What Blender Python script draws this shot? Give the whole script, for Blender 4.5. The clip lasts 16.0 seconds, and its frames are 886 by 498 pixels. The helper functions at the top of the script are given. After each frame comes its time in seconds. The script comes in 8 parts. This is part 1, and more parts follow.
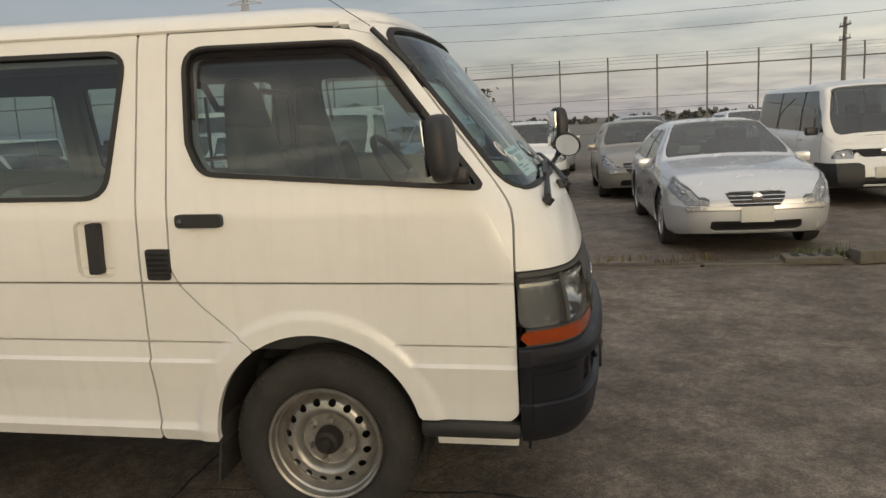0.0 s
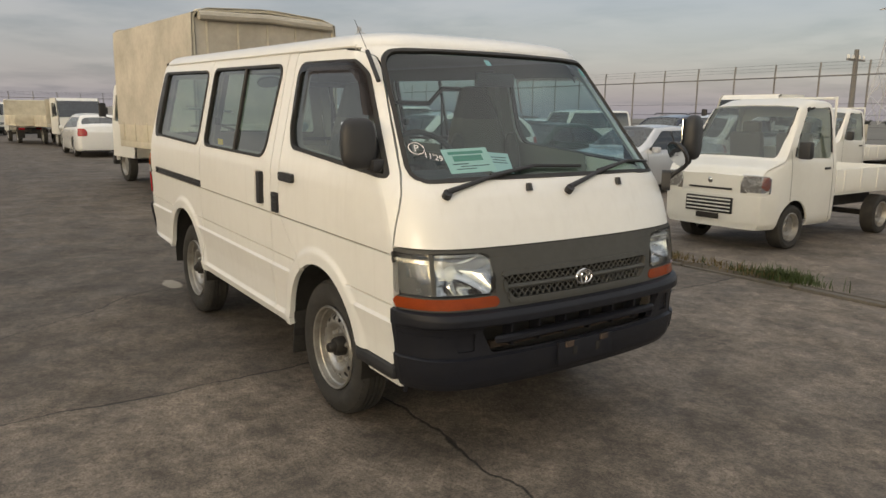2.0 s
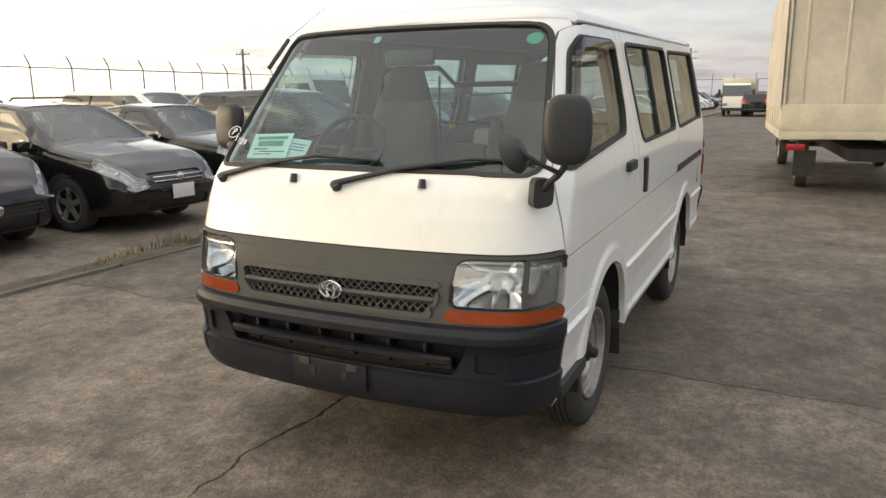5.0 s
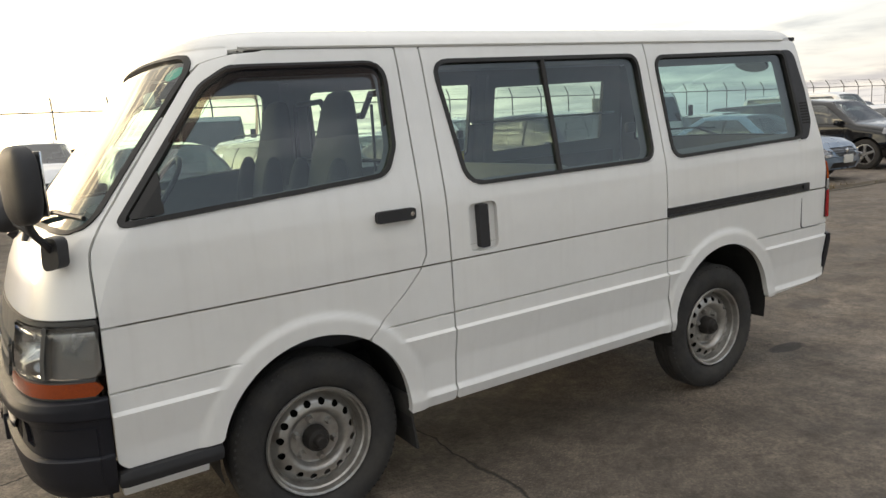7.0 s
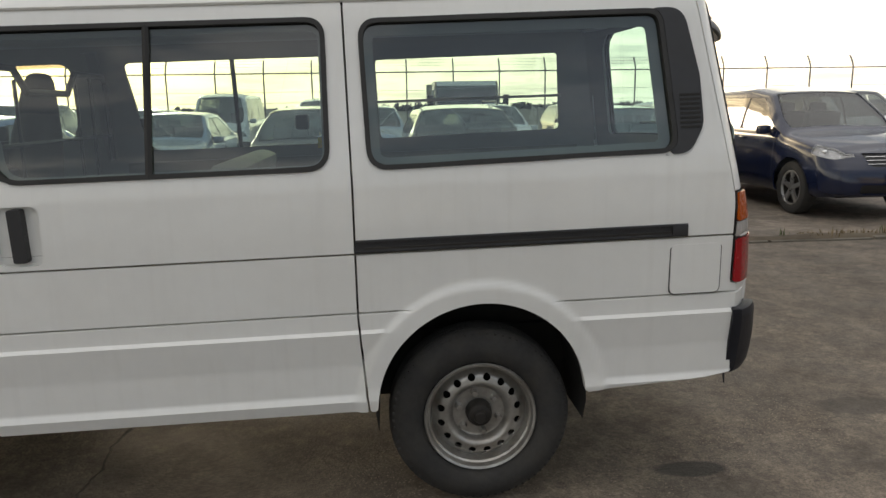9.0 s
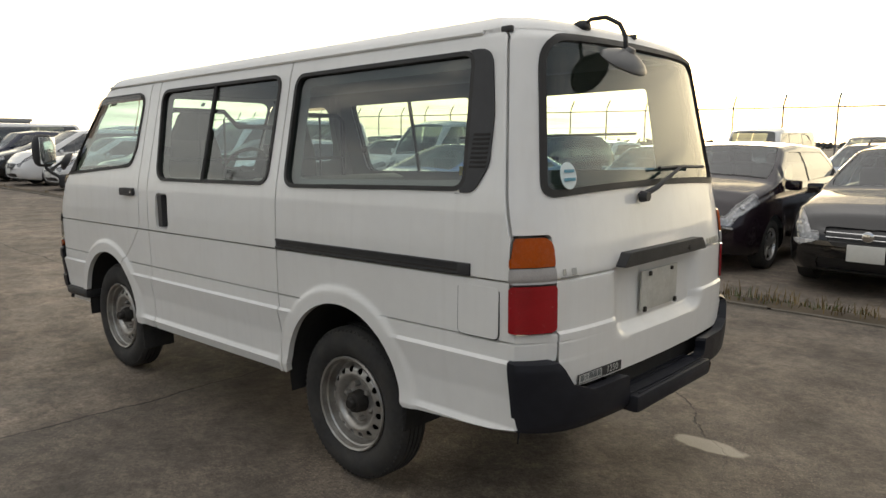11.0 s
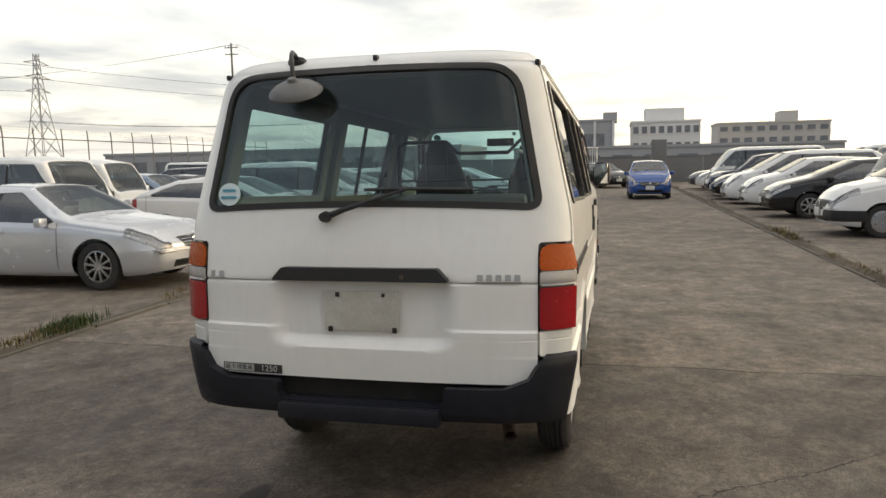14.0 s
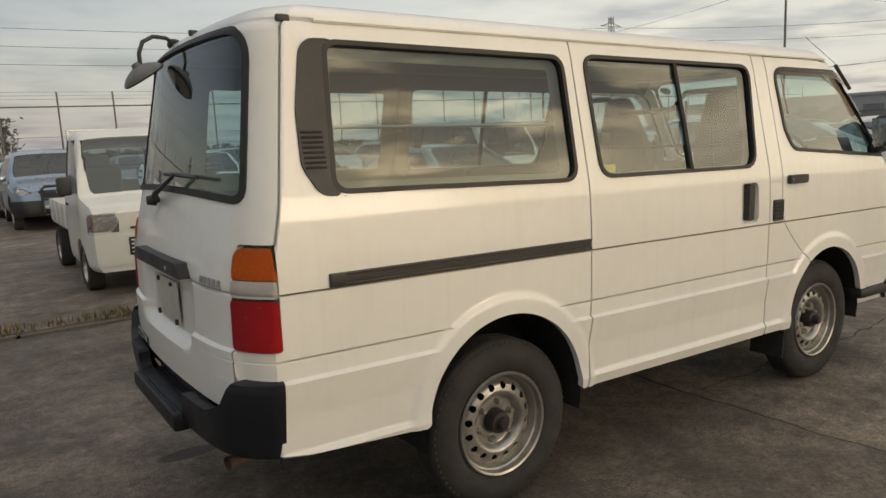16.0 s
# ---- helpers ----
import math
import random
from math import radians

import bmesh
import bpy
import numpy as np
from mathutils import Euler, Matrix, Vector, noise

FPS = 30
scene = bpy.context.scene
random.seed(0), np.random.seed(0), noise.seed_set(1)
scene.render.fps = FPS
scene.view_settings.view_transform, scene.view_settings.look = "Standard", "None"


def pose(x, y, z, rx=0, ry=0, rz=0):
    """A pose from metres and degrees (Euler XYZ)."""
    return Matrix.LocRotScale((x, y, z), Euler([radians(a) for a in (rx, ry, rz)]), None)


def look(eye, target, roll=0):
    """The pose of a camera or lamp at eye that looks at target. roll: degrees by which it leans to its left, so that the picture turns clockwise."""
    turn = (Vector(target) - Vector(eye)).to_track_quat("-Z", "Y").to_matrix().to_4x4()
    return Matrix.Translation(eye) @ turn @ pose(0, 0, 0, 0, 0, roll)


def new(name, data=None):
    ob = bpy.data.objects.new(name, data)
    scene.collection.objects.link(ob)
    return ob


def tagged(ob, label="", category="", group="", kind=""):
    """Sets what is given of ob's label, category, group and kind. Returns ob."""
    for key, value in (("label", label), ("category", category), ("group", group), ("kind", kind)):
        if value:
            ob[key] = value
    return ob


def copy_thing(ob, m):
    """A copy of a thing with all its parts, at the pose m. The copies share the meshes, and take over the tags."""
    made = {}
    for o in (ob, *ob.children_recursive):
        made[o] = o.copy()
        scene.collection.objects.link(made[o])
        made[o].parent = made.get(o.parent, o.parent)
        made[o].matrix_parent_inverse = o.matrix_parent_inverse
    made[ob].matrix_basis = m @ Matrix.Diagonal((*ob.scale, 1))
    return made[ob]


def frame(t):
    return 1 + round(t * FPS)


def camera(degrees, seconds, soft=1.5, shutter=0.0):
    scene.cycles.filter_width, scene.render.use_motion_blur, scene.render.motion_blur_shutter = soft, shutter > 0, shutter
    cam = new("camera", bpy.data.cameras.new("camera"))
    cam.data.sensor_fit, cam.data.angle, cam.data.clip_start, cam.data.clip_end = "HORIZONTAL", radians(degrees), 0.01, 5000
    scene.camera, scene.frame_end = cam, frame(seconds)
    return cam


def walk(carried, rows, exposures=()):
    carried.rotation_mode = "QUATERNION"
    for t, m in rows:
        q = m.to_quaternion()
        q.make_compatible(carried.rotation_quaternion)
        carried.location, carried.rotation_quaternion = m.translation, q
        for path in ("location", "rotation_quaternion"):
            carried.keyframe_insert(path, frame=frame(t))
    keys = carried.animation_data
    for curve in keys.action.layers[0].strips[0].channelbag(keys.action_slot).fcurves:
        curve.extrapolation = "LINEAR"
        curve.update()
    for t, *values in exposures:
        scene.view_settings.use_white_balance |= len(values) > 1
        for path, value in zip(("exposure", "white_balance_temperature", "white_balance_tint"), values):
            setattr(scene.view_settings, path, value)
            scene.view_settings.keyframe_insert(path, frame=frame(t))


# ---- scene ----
import functools

cam = camera(63.10, 16.0, soft=1.5)
PATH = [
    (0, (2.071, -3.163, 1.472), (1.746, -1.219, 1.134), -3.2),
    (0.5, (2.718, -3.101, 1.471), (1.932, -1.302, 1.092), -4.0),
    (1, (3.362, -3.009, 1.497), (2.283, -1.372, 1.105), -2.6),
    (1.5, (3.929, -2.744, 1.526), (2.621, -1.280, 1.145), -0.0),
    (2, (4.441, -2.363, 1.518), (2.831, -1.233, 1.155), 0.5),
    (2.5, (4.815, -1.798, 1.517), (3.022, -0.976, 1.184), -1.2),
    (3, (5.128, -1.083, 1.527), (3.204, -0.614, 1.243), -1.3),
    (5.5, (3.979, 2.133, 1.532), (2.348, 1.044, 1.142), -1.3),
    (6, (3.432, 2.631, 1.530), (1.921, 1.361, 1.212), -1.6),
    (6.5, (2.777, 3.017, 1.511), (1.435, 1.569, 1.192), -1.3),
    (7, (2.141, 3.310, 1.518), (1.108, 1.630, 1.186), -3.2),
    (7.5, (1.408, 3.439, 1.517), (0.661, 1.607, 1.223), -4.9),
    (8, (0.687, 3.461, 1.513), (0.113, 1.561, 1.264), -2.0),
    (8.5, (-0.065, 3.405, 1.517), (-0.476, 1.481, 1.154), -0.9),
    (11, (-3.571, 2.805, 1.525), (-2.238, 1.345, 1.224), 0.5),
    (11.5, (-4.162, 2.386, 1.537), (-2.552, 1.230, 1.268), 0.5),
    (12, (-4.672, 1.871, 1.552), (-2.869, 1.040, 1.312), 0.4),
    (12.5, (-4.996, 1.221, 1.523), (-3.064, 0.754, 1.309), 1.3),
    (13, (-5.168, 0.483, 1.508), (-3.184, 0.375, 1.276), 1.6),
    (13.5, (-5.117, -0.270, 1.509), (-3.135, -0.142, 1.276), 0.8),
    (14, (-4.969, -1.001, 1.508), (-3.037, -0.539, 1.276), -1.2),
    (14.5, (-4.613, -1.656, 1.489), (-2.841, -0.773, 1.202), -2.4),
    (15, (-4.188, -2.210, 1.493), (-2.601, -1.024, 1.220), -2.6),
    (15.5, (-3.559, -2.668, 1.489), (-2.223, -1.209, 1.196), -2.8),
    (16, (-2.896, -2.985, 1.514), (-1.796, -1.343, 1.202), -2.8),
]

SUN_DIR = Vector((0.42, -0.90, 0.11)).normalized()
walk(cam, [(t, look(eye, target, roll)) for t, eye, target, roll in PATH],
     exposures=[(0.0, 0.20), (0.5, 0.20), (1.5, 0.36), (2.0, 0.48), (2.5, 0.62), (3.2, 0.86), (5.3, 1.14), (6.5, 1.06), (8.0, 0.88), (8.7, 0.78), (10.8, 0.74), (12.5, 0.46), (13.5, 0.70), (14.0, 0.72), (14.5, 0.72), (15.0, 0.64), (15.5, 0.42), (16.0, 0.18)])

# ---- sky and sun ----
world = bpy.data.worlds.new("sky")
scene.world = world
world.use_nodes = True
wt = world.node_tree
wt.nodes.clear()


def wmath(op, a, b=None):
    n = wt.nodes.new("ShaderNodeMath")
    n.operation = op
    for i, v in enumerate((a, b)):
        if v is None:
            continue
        if isinstance(v, (int, float)):
            n.inputs[i].default_value = v
        else:
            wt.links.new(v, n.inputs[i])
    return n.outputs[0]


def wmix(fac, a, b):
    n = wt.nodes.new("ShaderNodeMix")
    n.data_type = "RGBA"
    for i, v in ((0, fac), (6, a), (7, b)):
        if isinstance(v, (int, float)):
            n.inputs[i].default_value = v
        elif isinstance(v, tuple):
            n.inputs[i].default_value = (*v, 1)
        else:
            wt.links.new(v, n.inputs[i])
    return n.outputs[2]


def wramp(fac, lo, hi):
    n = wt.nodes.new("ShaderNodeMapRange")
    n.interpolation_type = "SMOOTHSTEP"
    wt.links.new(fac, n.inputs[0])
    n.inputs[1].default_value, n.inputs[2].default_value = lo, hi
    return n.outputs[0]


sky = wt.nodes.new("ShaderNodeTexSky")
sky.sky_type, sky.sun_disc = "NISHITA", False
sky.sun_elevation, sky.sun_rotation = radians(7), math.atan2(SUN_DIR.x, SUN_DIR.y)
sky.air_density, sky.dust_density, sky.ozone_density = 1.0, 2.5, 1.0
wco = wt.nodes.new("ShaderNodeTexCoord")
wsep = wt.nodes.new("ShaderNodeSeparateXYZ")
wt.links.new(wco.outputs["Generated"], wsep.inputs[0])
dot = wt.nodes.new("ShaderNodeVectorMath")
dot.operation = "DOT_PRODUCT"
wt.links.new(wco.outputs["Generated"], dot.inputs[0])
dot.inputs[1].default_value = SUN_DIR
glow = wramp(dot.outputs["Value"], 0.22, 1.0)
wide = wmath("MAXIMUM", wramp(dot.outputs["Value"], -0.6, 0.75), wmath("MULTIPLY", wramp(wsep.outputs[0], -0.45, 0.9), 0.85))
# cloud deck: directions projected on a flat layer
zz = wmath("MAXIMUM", wmath("ADD", wsep.outputs[2], 0.09), 0.04)
comb = wt.nodes.new("ShaderNodeCombineXYZ")
wt.links.new(wmath("DIVIDE", wsep.outputs[0], zz), comb.inputs[0])
wt.links.new(wmath("DIVIDE", wsep.outputs[1], zz), comb.inputs[1])
cn = wt.nodes.new("ShaderNodeTexNoise")
cn.inputs["Scale"].default_value, cn.inputs["Detail"].default_value, cn.inputs["Roughness"].default_value = 0.55, 7, 0.6
cn.inputs["Distortion"].default_value = 0.6
wt.links.new(comb.outputs[0], cn.inputs["Vector"])
cn2 = wt.nodes.new("ShaderNodeTexNoise")
cn2.inputs["Scale"].default_value, cn2.inputs["Detail"].default_value = 1.3, 5
wt.links.new(comb.outputs[0], cn2.inputs["Vector"])
cover = wramp(cn.outputs["Fac"], 0.36, 0.62)
shade = wramp(cn2.outputs["Fac"], 0.36, 0.66)
low = wramp(wsep.outputs[2], 0.45, -0.02)
# clear strip colours and cloud colours, blue grey away from the sun, pale gold towards it
away = wmix(low, (0.170, 0.188, 0.25), (0.232, 0.214, 0.240))
toward = wmix(glow, (0.70, 0.68, 0.62), (2.4, 2.0, 1.28))
clear = wmix(wide, away, toward)
cl_away = wmix(shade, (0.165, 0.162, 0.195), (0.245, 0.230, 0.255))
cl_toward = wmix(glow, wmix(shade, (0.42, 0.41, 0.41), (0.84, 0.78, 0.66)), wmix(shade, (1.30, 1.12, 0.80), (2.3, 1.95, 1.28)))
cloud = wmix(wide, cl_away, cl_toward)
clouds = wmix(cover, clear, cloud)
# higher up the deck is darker and ragged, with warm breaks on the sun's side
stretch = wt.nodes.new("ShaderNodeVectorMath")
stretch.operation = "MULTIPLY"
wt.links.new(comb.outputs[0], stretch.inputs[0])
stretch.inputs[1].default_value = (0.8, 2.2, 1.0)
cn3 = wt.nodes.new("ShaderNodeTexNoise")
cn3.inputs["Scale"].default_value, cn3.inputs["Detail"].default_value, cn3.inputs["Roughness"].default_value = 2.4, 6, 0.55
cn3.inputs["Distortion"].default_value = 0.5
wt.links.new(stretch.outputs[0], cn3.inputs["Vector"])
ragged = wramp(cn3.outputs["Fac"], 0.47, 0.66)
sunside = wramp(dot.outputs["Value"], 0.70, 0.95)
deck = wmix(wide, wmix(ragged, (0.17, 0.173, 0.19), (0.31, 0.305, 0.325)), wmix(sunside, wmix(ragged, (0.19, 0.19, 0.195), (0.66, 0.60, 0.50)), wmix(ragged, (0.16, 0.165, 0.17), (2.5, 2.05, 1.25))))
clouds = wmix(wmath("MULTIPLY", wramp(wsep.outputs[2], 0.20, 0.32), 0.94), clouds, deck)
# overhead, out of view, the sky is set brighter to light the ground
clouds = wmix(wramp(wsep.outputs[2], 0.52, 0.80), clouds, (0.74, 0.71, 0.67))
wbg = wt.nodes.new("ShaderNodeBackground")
wbg2 = wt.nodes.new("ShaderNodeBackground")
wadd = wt.nodes.new("ShaderNodeAddShader")
wout = wt.nodes.new("ShaderNodeOutputWorld")
wt.links.new(sky.outputs[0], wbg.inputs[0])
wbg.inputs[1].default_value = 0.05
wt.links.new(clouds, wbg2.inputs[0])
wbg2.inputs[1].default_value = 0.95
wt.links.new(wbg.outputs[0], wadd.inputs[0])
wt.links.new(wbg2.outputs[0], wadd.inputs[1])
wt.links.new(wadd.outputs[0], wout.inputs[0])

sun_data = bpy.data.lights.new("sun", "SUN")
sun_data.energy, sun_data.angle, sun_data.color = 0.52, radians(20), (1.0, 0.845, 0.71)
sun = new("sun", sun_data)
sun.matrix_world = look(Vector((0, 0, 30)) + SUN_DIR * 40, (0, 0, 30))
# ---- materials ----
MATS = {}


def mat(name, col, rough=0.5, metal=0.0, var=0.08, scale=6.0, fine=0.0, bump=0.0, bscale=80.0, coat=0.0, spec=0.5, dirt=0.0, dirtcol=(0.20, 0.16, 0.11), wear=1.0):
    """A surface with colour variation at two scales, roughness wear and fine relief."""
    if name in MATS:
        return MATS[name]
    m = bpy.data.materials.new(name)
    m.use_nodes = True
    t = m.node_tree
    b = t.nodes["Principled BSDF"]
    b.inputs["Metallic"].default_value = metal
    b.inputs["Coat Weight"].default_value = coat
    b.inputs["Coat Roughness"].default_value = 0.06
    b.inputs["Specular IOR Level"].default_value = spec
    co = t.nodes.new("ShaderNodeTexCoord")

    def noise_tex(sc, detail=4.0):
        n = t.nodes.new("ShaderNodeTexNoise")
        n.inputs["Scale"].default_value, n.inputs["Detail"].default_value = sc, detail
        t.links.new(co.outputs["Object"], n.inputs["Vector"])
        return n.outputs["Fac"]

    def ramp(fac, lo, hi, a, c):
        n = t.nodes.new("ShaderNodeMapRange")
        t.links.new(fac, n.inputs[0])
        for i, v in enumerate((lo, hi, a, c)):
            n.inputs[i + 1].default_value = v
        return n.outputs[0]

    big = ramp(noise_tex(scale * 0.25, 3), 0.3, 0.7, 1 - var, 1 + var)
    small = ramp(noise_tex(scale * 5, 5), 0.3, 0.7, 1 - var * 0.5 - fine, 1 + var * 0.5 + fine)
    mul = t.nodes.new("ShaderNodeMath")
    mul.operation = "MULTIPLY"
    t.links.new(big, mul.inputs[0]), t.links.new(small, mul.inputs[1])
    vm = t.nodes.new("ShaderNodeVectorMath")
    vm.operation = "SCALE"
    vm.inputs[0].default_value = col
    t.links.new(mul.outputs[0], vm.inputs["Scale"])
    colour = vm.outputs[0]
    if dirt:
        mx = t.nodes.new("ShaderNodeMix")
        mx.data_type = "RGBA"
        t.links.new(ramp(noise_tex(scale * 0.8, 8), 0.42, 0.78, 0, dirt), mx.inputs[0])
        t.links.new(colour, mx.inputs[6])
        mx.inputs[7].default_value = (*dirtcol, 1)
        colour = mx.outputs[2]
    t.links.new(colour, b.inputs["Base Color"])
    t.links.new(ramp(noise_tex(scale * 1.7, 4), 0.3, 0.7, max(rough - 0.06 * wear, 0.02), min(rough + 0.08 * wear, 1)), b.inputs["Roughness"])
    if bump:
        bp = t.nodes.new("ShaderNodeBump")
        bp.inputs["Strength"].default_value, bp.inputs["Distance"].default_value = bump, 0.004
        t.links.new(noise_tex(bscale, 6), bp.inputs["Height"])
        t.links.new(bp.outputs[0], b.inputs["Normal"])
    MATS[name] = m
    return m


def glass(name, tint, ior=1.5, rough=0.0):
    """A thin pane: tinted clear with a Fresnel gloss on it."""
    if name in MATS:
        return MATS[name]
    m = bpy.data.materials.new(name)
    m.use_nodes = True
    t = m.node_tree
    t.nodes.clear()
    out, mx = t.nodes.new("ShaderNodeOutputMaterial"), t.nodes.new("ShaderNodeMixShader")
    tr, gl, lw = t.nodes.new("ShaderNodeBsdfTransparent"), t.nodes.new("ShaderNodeBsdfGlossy"), t.nodes.new("ShaderNodeLayerWeight")
    pw, fr = t.nodes.new("ShaderNodeMath"), t.nodes.new("ShaderNodeMapRange")
    lw.inputs[0].default_value = 0.5
    pw.operation = "POWER"
    pw.inputs[1].default_value = 4.0
    t.links.new(lw.outputs["Facing"], pw.inputs[0]), t.links.new(pw.outputs[0], fr.inputs[0])
    f0 = 2 * ((ior - 1) / (ior + 1)) ** 2
    tr.inputs[0].default_value = (*tint, 1)
    gl.inputs["Roughness"].default_value = rough
    fr.inputs[3].default_value, fr.inputs[4].default_value = f0, 0.92
    t.links.new(fr.outputs[0], mx.inputs[0]), t.links.new(tr.outputs[0], mx.inputs[1])
    t.links.new(gl.outputs[0], mx.inputs[2]), t.links.new(mx.outputs[0], out.inputs[0])
    MATS[name] = m
    return m


def streaks(m, amount):
    """Faint rain streaks down a painted side."""
    t = m.node_tree
    b = t.nodes["Principled BSDF"]
    src = b.inputs["Base Color"].links[0].from_socket
    co, mp, nz, mr, mx = (t.nodes.new("ShaderNode" + k) for k in ("TexCoord", "Mapping", "TexNoise", "MapRange", "Mix"))
    mp.inputs["Scale"].default_value = (26, 26, 1.3)
    nz.inputs["Scale"].default_value, nz.inputs["Detail"].default_value = 1.0, 5
    t.links.new(co.outputs["Object"], mp.inputs[0]), t.links.new(mp.outputs[0], nz.inputs["Vector"]), t.links.new(nz.outputs["Fac"], mr.inputs[0])
    for i, v in enumerate((0.52, 0.74, 0.0, amount)):
        mr.inputs[i + 1].default_value = v
    mx.data_type = "RGBA"
    mx.inputs[7].default_value = (0.34, 0.30, 0.23, 1)
    t.links.new(mr.outputs[0], mx.inputs[0]), t.links.new(src, mx.inputs[6]), t.links.new(mx.outputs[2], b.inputs["Base Color"])
    return m


def paint(name, col, dirt=0.12, metal=0.0, rough=0.32, coat=0.3):
    return mat("paint_" + name, col, rough=rough, metal=metal, var=0.03, scale=3, coat=coat, spec=0.4 if coat < 0.6 else 0.15, dirt=dirt, dirtcol=(col[0] * 0.62 + 0.03, col[1] * 0.58 + 0.025, col[2] * 0.5 + 0.02), wear=0.2)


RUBBER = mat("tyre_rubber", (0.028, 0.027, 0.026), 0.85, var=0.2, scale=12, bump=0.3, bscale=120, dirt=0.35, dirtcol=(0.09, 0.08, 0.065))
PLASTIC = mat("black_plastic", (0.022, 0.022, 0.024), 0.5, var=0.12, bump=0.15, bscale=400)
BUMPER = mat("bumper_plastic", (0.0125, 0.0135, 0.019), 0.42, var=0.25, scale=5, bump=0.2, bscale=300, spec=0.28, dirt=0.16, dirtcol=(0.05, 0.046, 0.042))
TRIM = mat("grey_trim_plastic", (0.070, 0.071, 0.068), 0.6, var=0.1, scale=6, bump=0.15, bscale=300, spec=0.3, dirt=0.25, dirtcol=(0.095, 0.09, 0.08))
GASKET = mat("window_gasket", (0.018, 0.017, 0.016), 0.6, var=0.1)
STEEL = mat("silver_wheel_paint", (0.44, 0.43, 0.405), 0.36, metal=0.75, var=0.16, scale=14, dirt=0.6, dirtcol=(0.15, 0.115, 0.08))
HUB = mat("hub_grease", (0.03, 0.027, 0.024), 0.55, metal=0.4, var=0.25, scale=30)
CHROME = mat("chrome", (0.72, 0.72, 0.72), 0.12, metal=1.0, var=0.05)
MIRROR = mat("mirror_glass", (0.80, 0.82, 0.84), 0.02, metal=1.0, var=0.0)
UNDER = mat("underbody", (0.016, 0.015, 0.014), 0.85, var=0.3)
AMBER = mat("amber_lens", (0.26, 0.040, 0.003), 0.16, coat=0.5, var=0.12, scale=40, fine=0.08, bump=0.25, bscale=220)
RED = mat("red_lens", (0.30, 0.005, 0.010), 0.2, coat=0.25, var=0.12, scale=40, fine=0.06, bump=0.25, bscale=220)
AMBER_T = mat("amber_tail_lens", (0.40, 0.070, 0.002), 0.25, coat=0.0, spec=0.25, var=0.12, scale=40, fine=0.08, bump=0.25, bscale=220)
CLEARLENS = mat("white_lens", (0.40, 0.38, 0.365), 0.18, coat=0.6, var=0.15, scale=40, bump=0.25, bscale=220)
REFLECTOR = mat("lamp_reflector", (0.74, 0.76, 0.79), 0.07, metal=1.0, var=0.05, scale=20, bump=0.10, bscale=9)
LENS = glass("lamp_lens", (0.92, 0.93, 0.93), 1.6, 0.03)
PANE = glass("window_glass", (0.59, 0.76, 0.77), 1.5)
PANE_SIDE = glass("side_window_glass", (0.58, 0.69, 0.68), 1.66)
PANE_DARK = glass("tinted_glass", (0.22, 0.25, 0.25), 1.8)
PANE_CAR = glass("car_glass", (0.50, 0.57, 0.56), 1.62)
LINING = mat("interior_lining", (0.235, 0.23, 0.21), 0.8, var=0.06, scale=4)
HEADLINER = mat("headliner", (0.36, 0.36, 0.35), 0.9, var=0.05)
SEATCLOTH = mat("seat_cloth", (0.060, 0.056, 0.053), 0.95, var=0.12, scale=20, bump=0.12, bscale=240)
SEATVINYL = mat("beige_seat_vinyl", (0.30, 0.275, 0.235), 0.6, var=0.08)
SEATFACE = mat("seat_face_cloth", (0.110, 0.100, 0.085), 0.95, var=0.12, scale=20, bump=0.12, bscale=240)
DASH = mat("dashboard_plastic", (0.05, 0.052, 0.058), 0.65, var=0.1, bump=0.2, bscale=300)
CARSEAT = mat("car_seat_fabric", (0.07, 0.068, 0.065), 0.9, var=0.15)
PAPER = mat("paper", (0.78, 0.78, 0.74), 0.7, var=0.03)
INK = mat("ink", (0.03, 0.04, 0.05), 0.6, var=0.05)
GREENINK = mat("green_print", (0.10, 0.30, 0.22), 0.6, var=0.05)


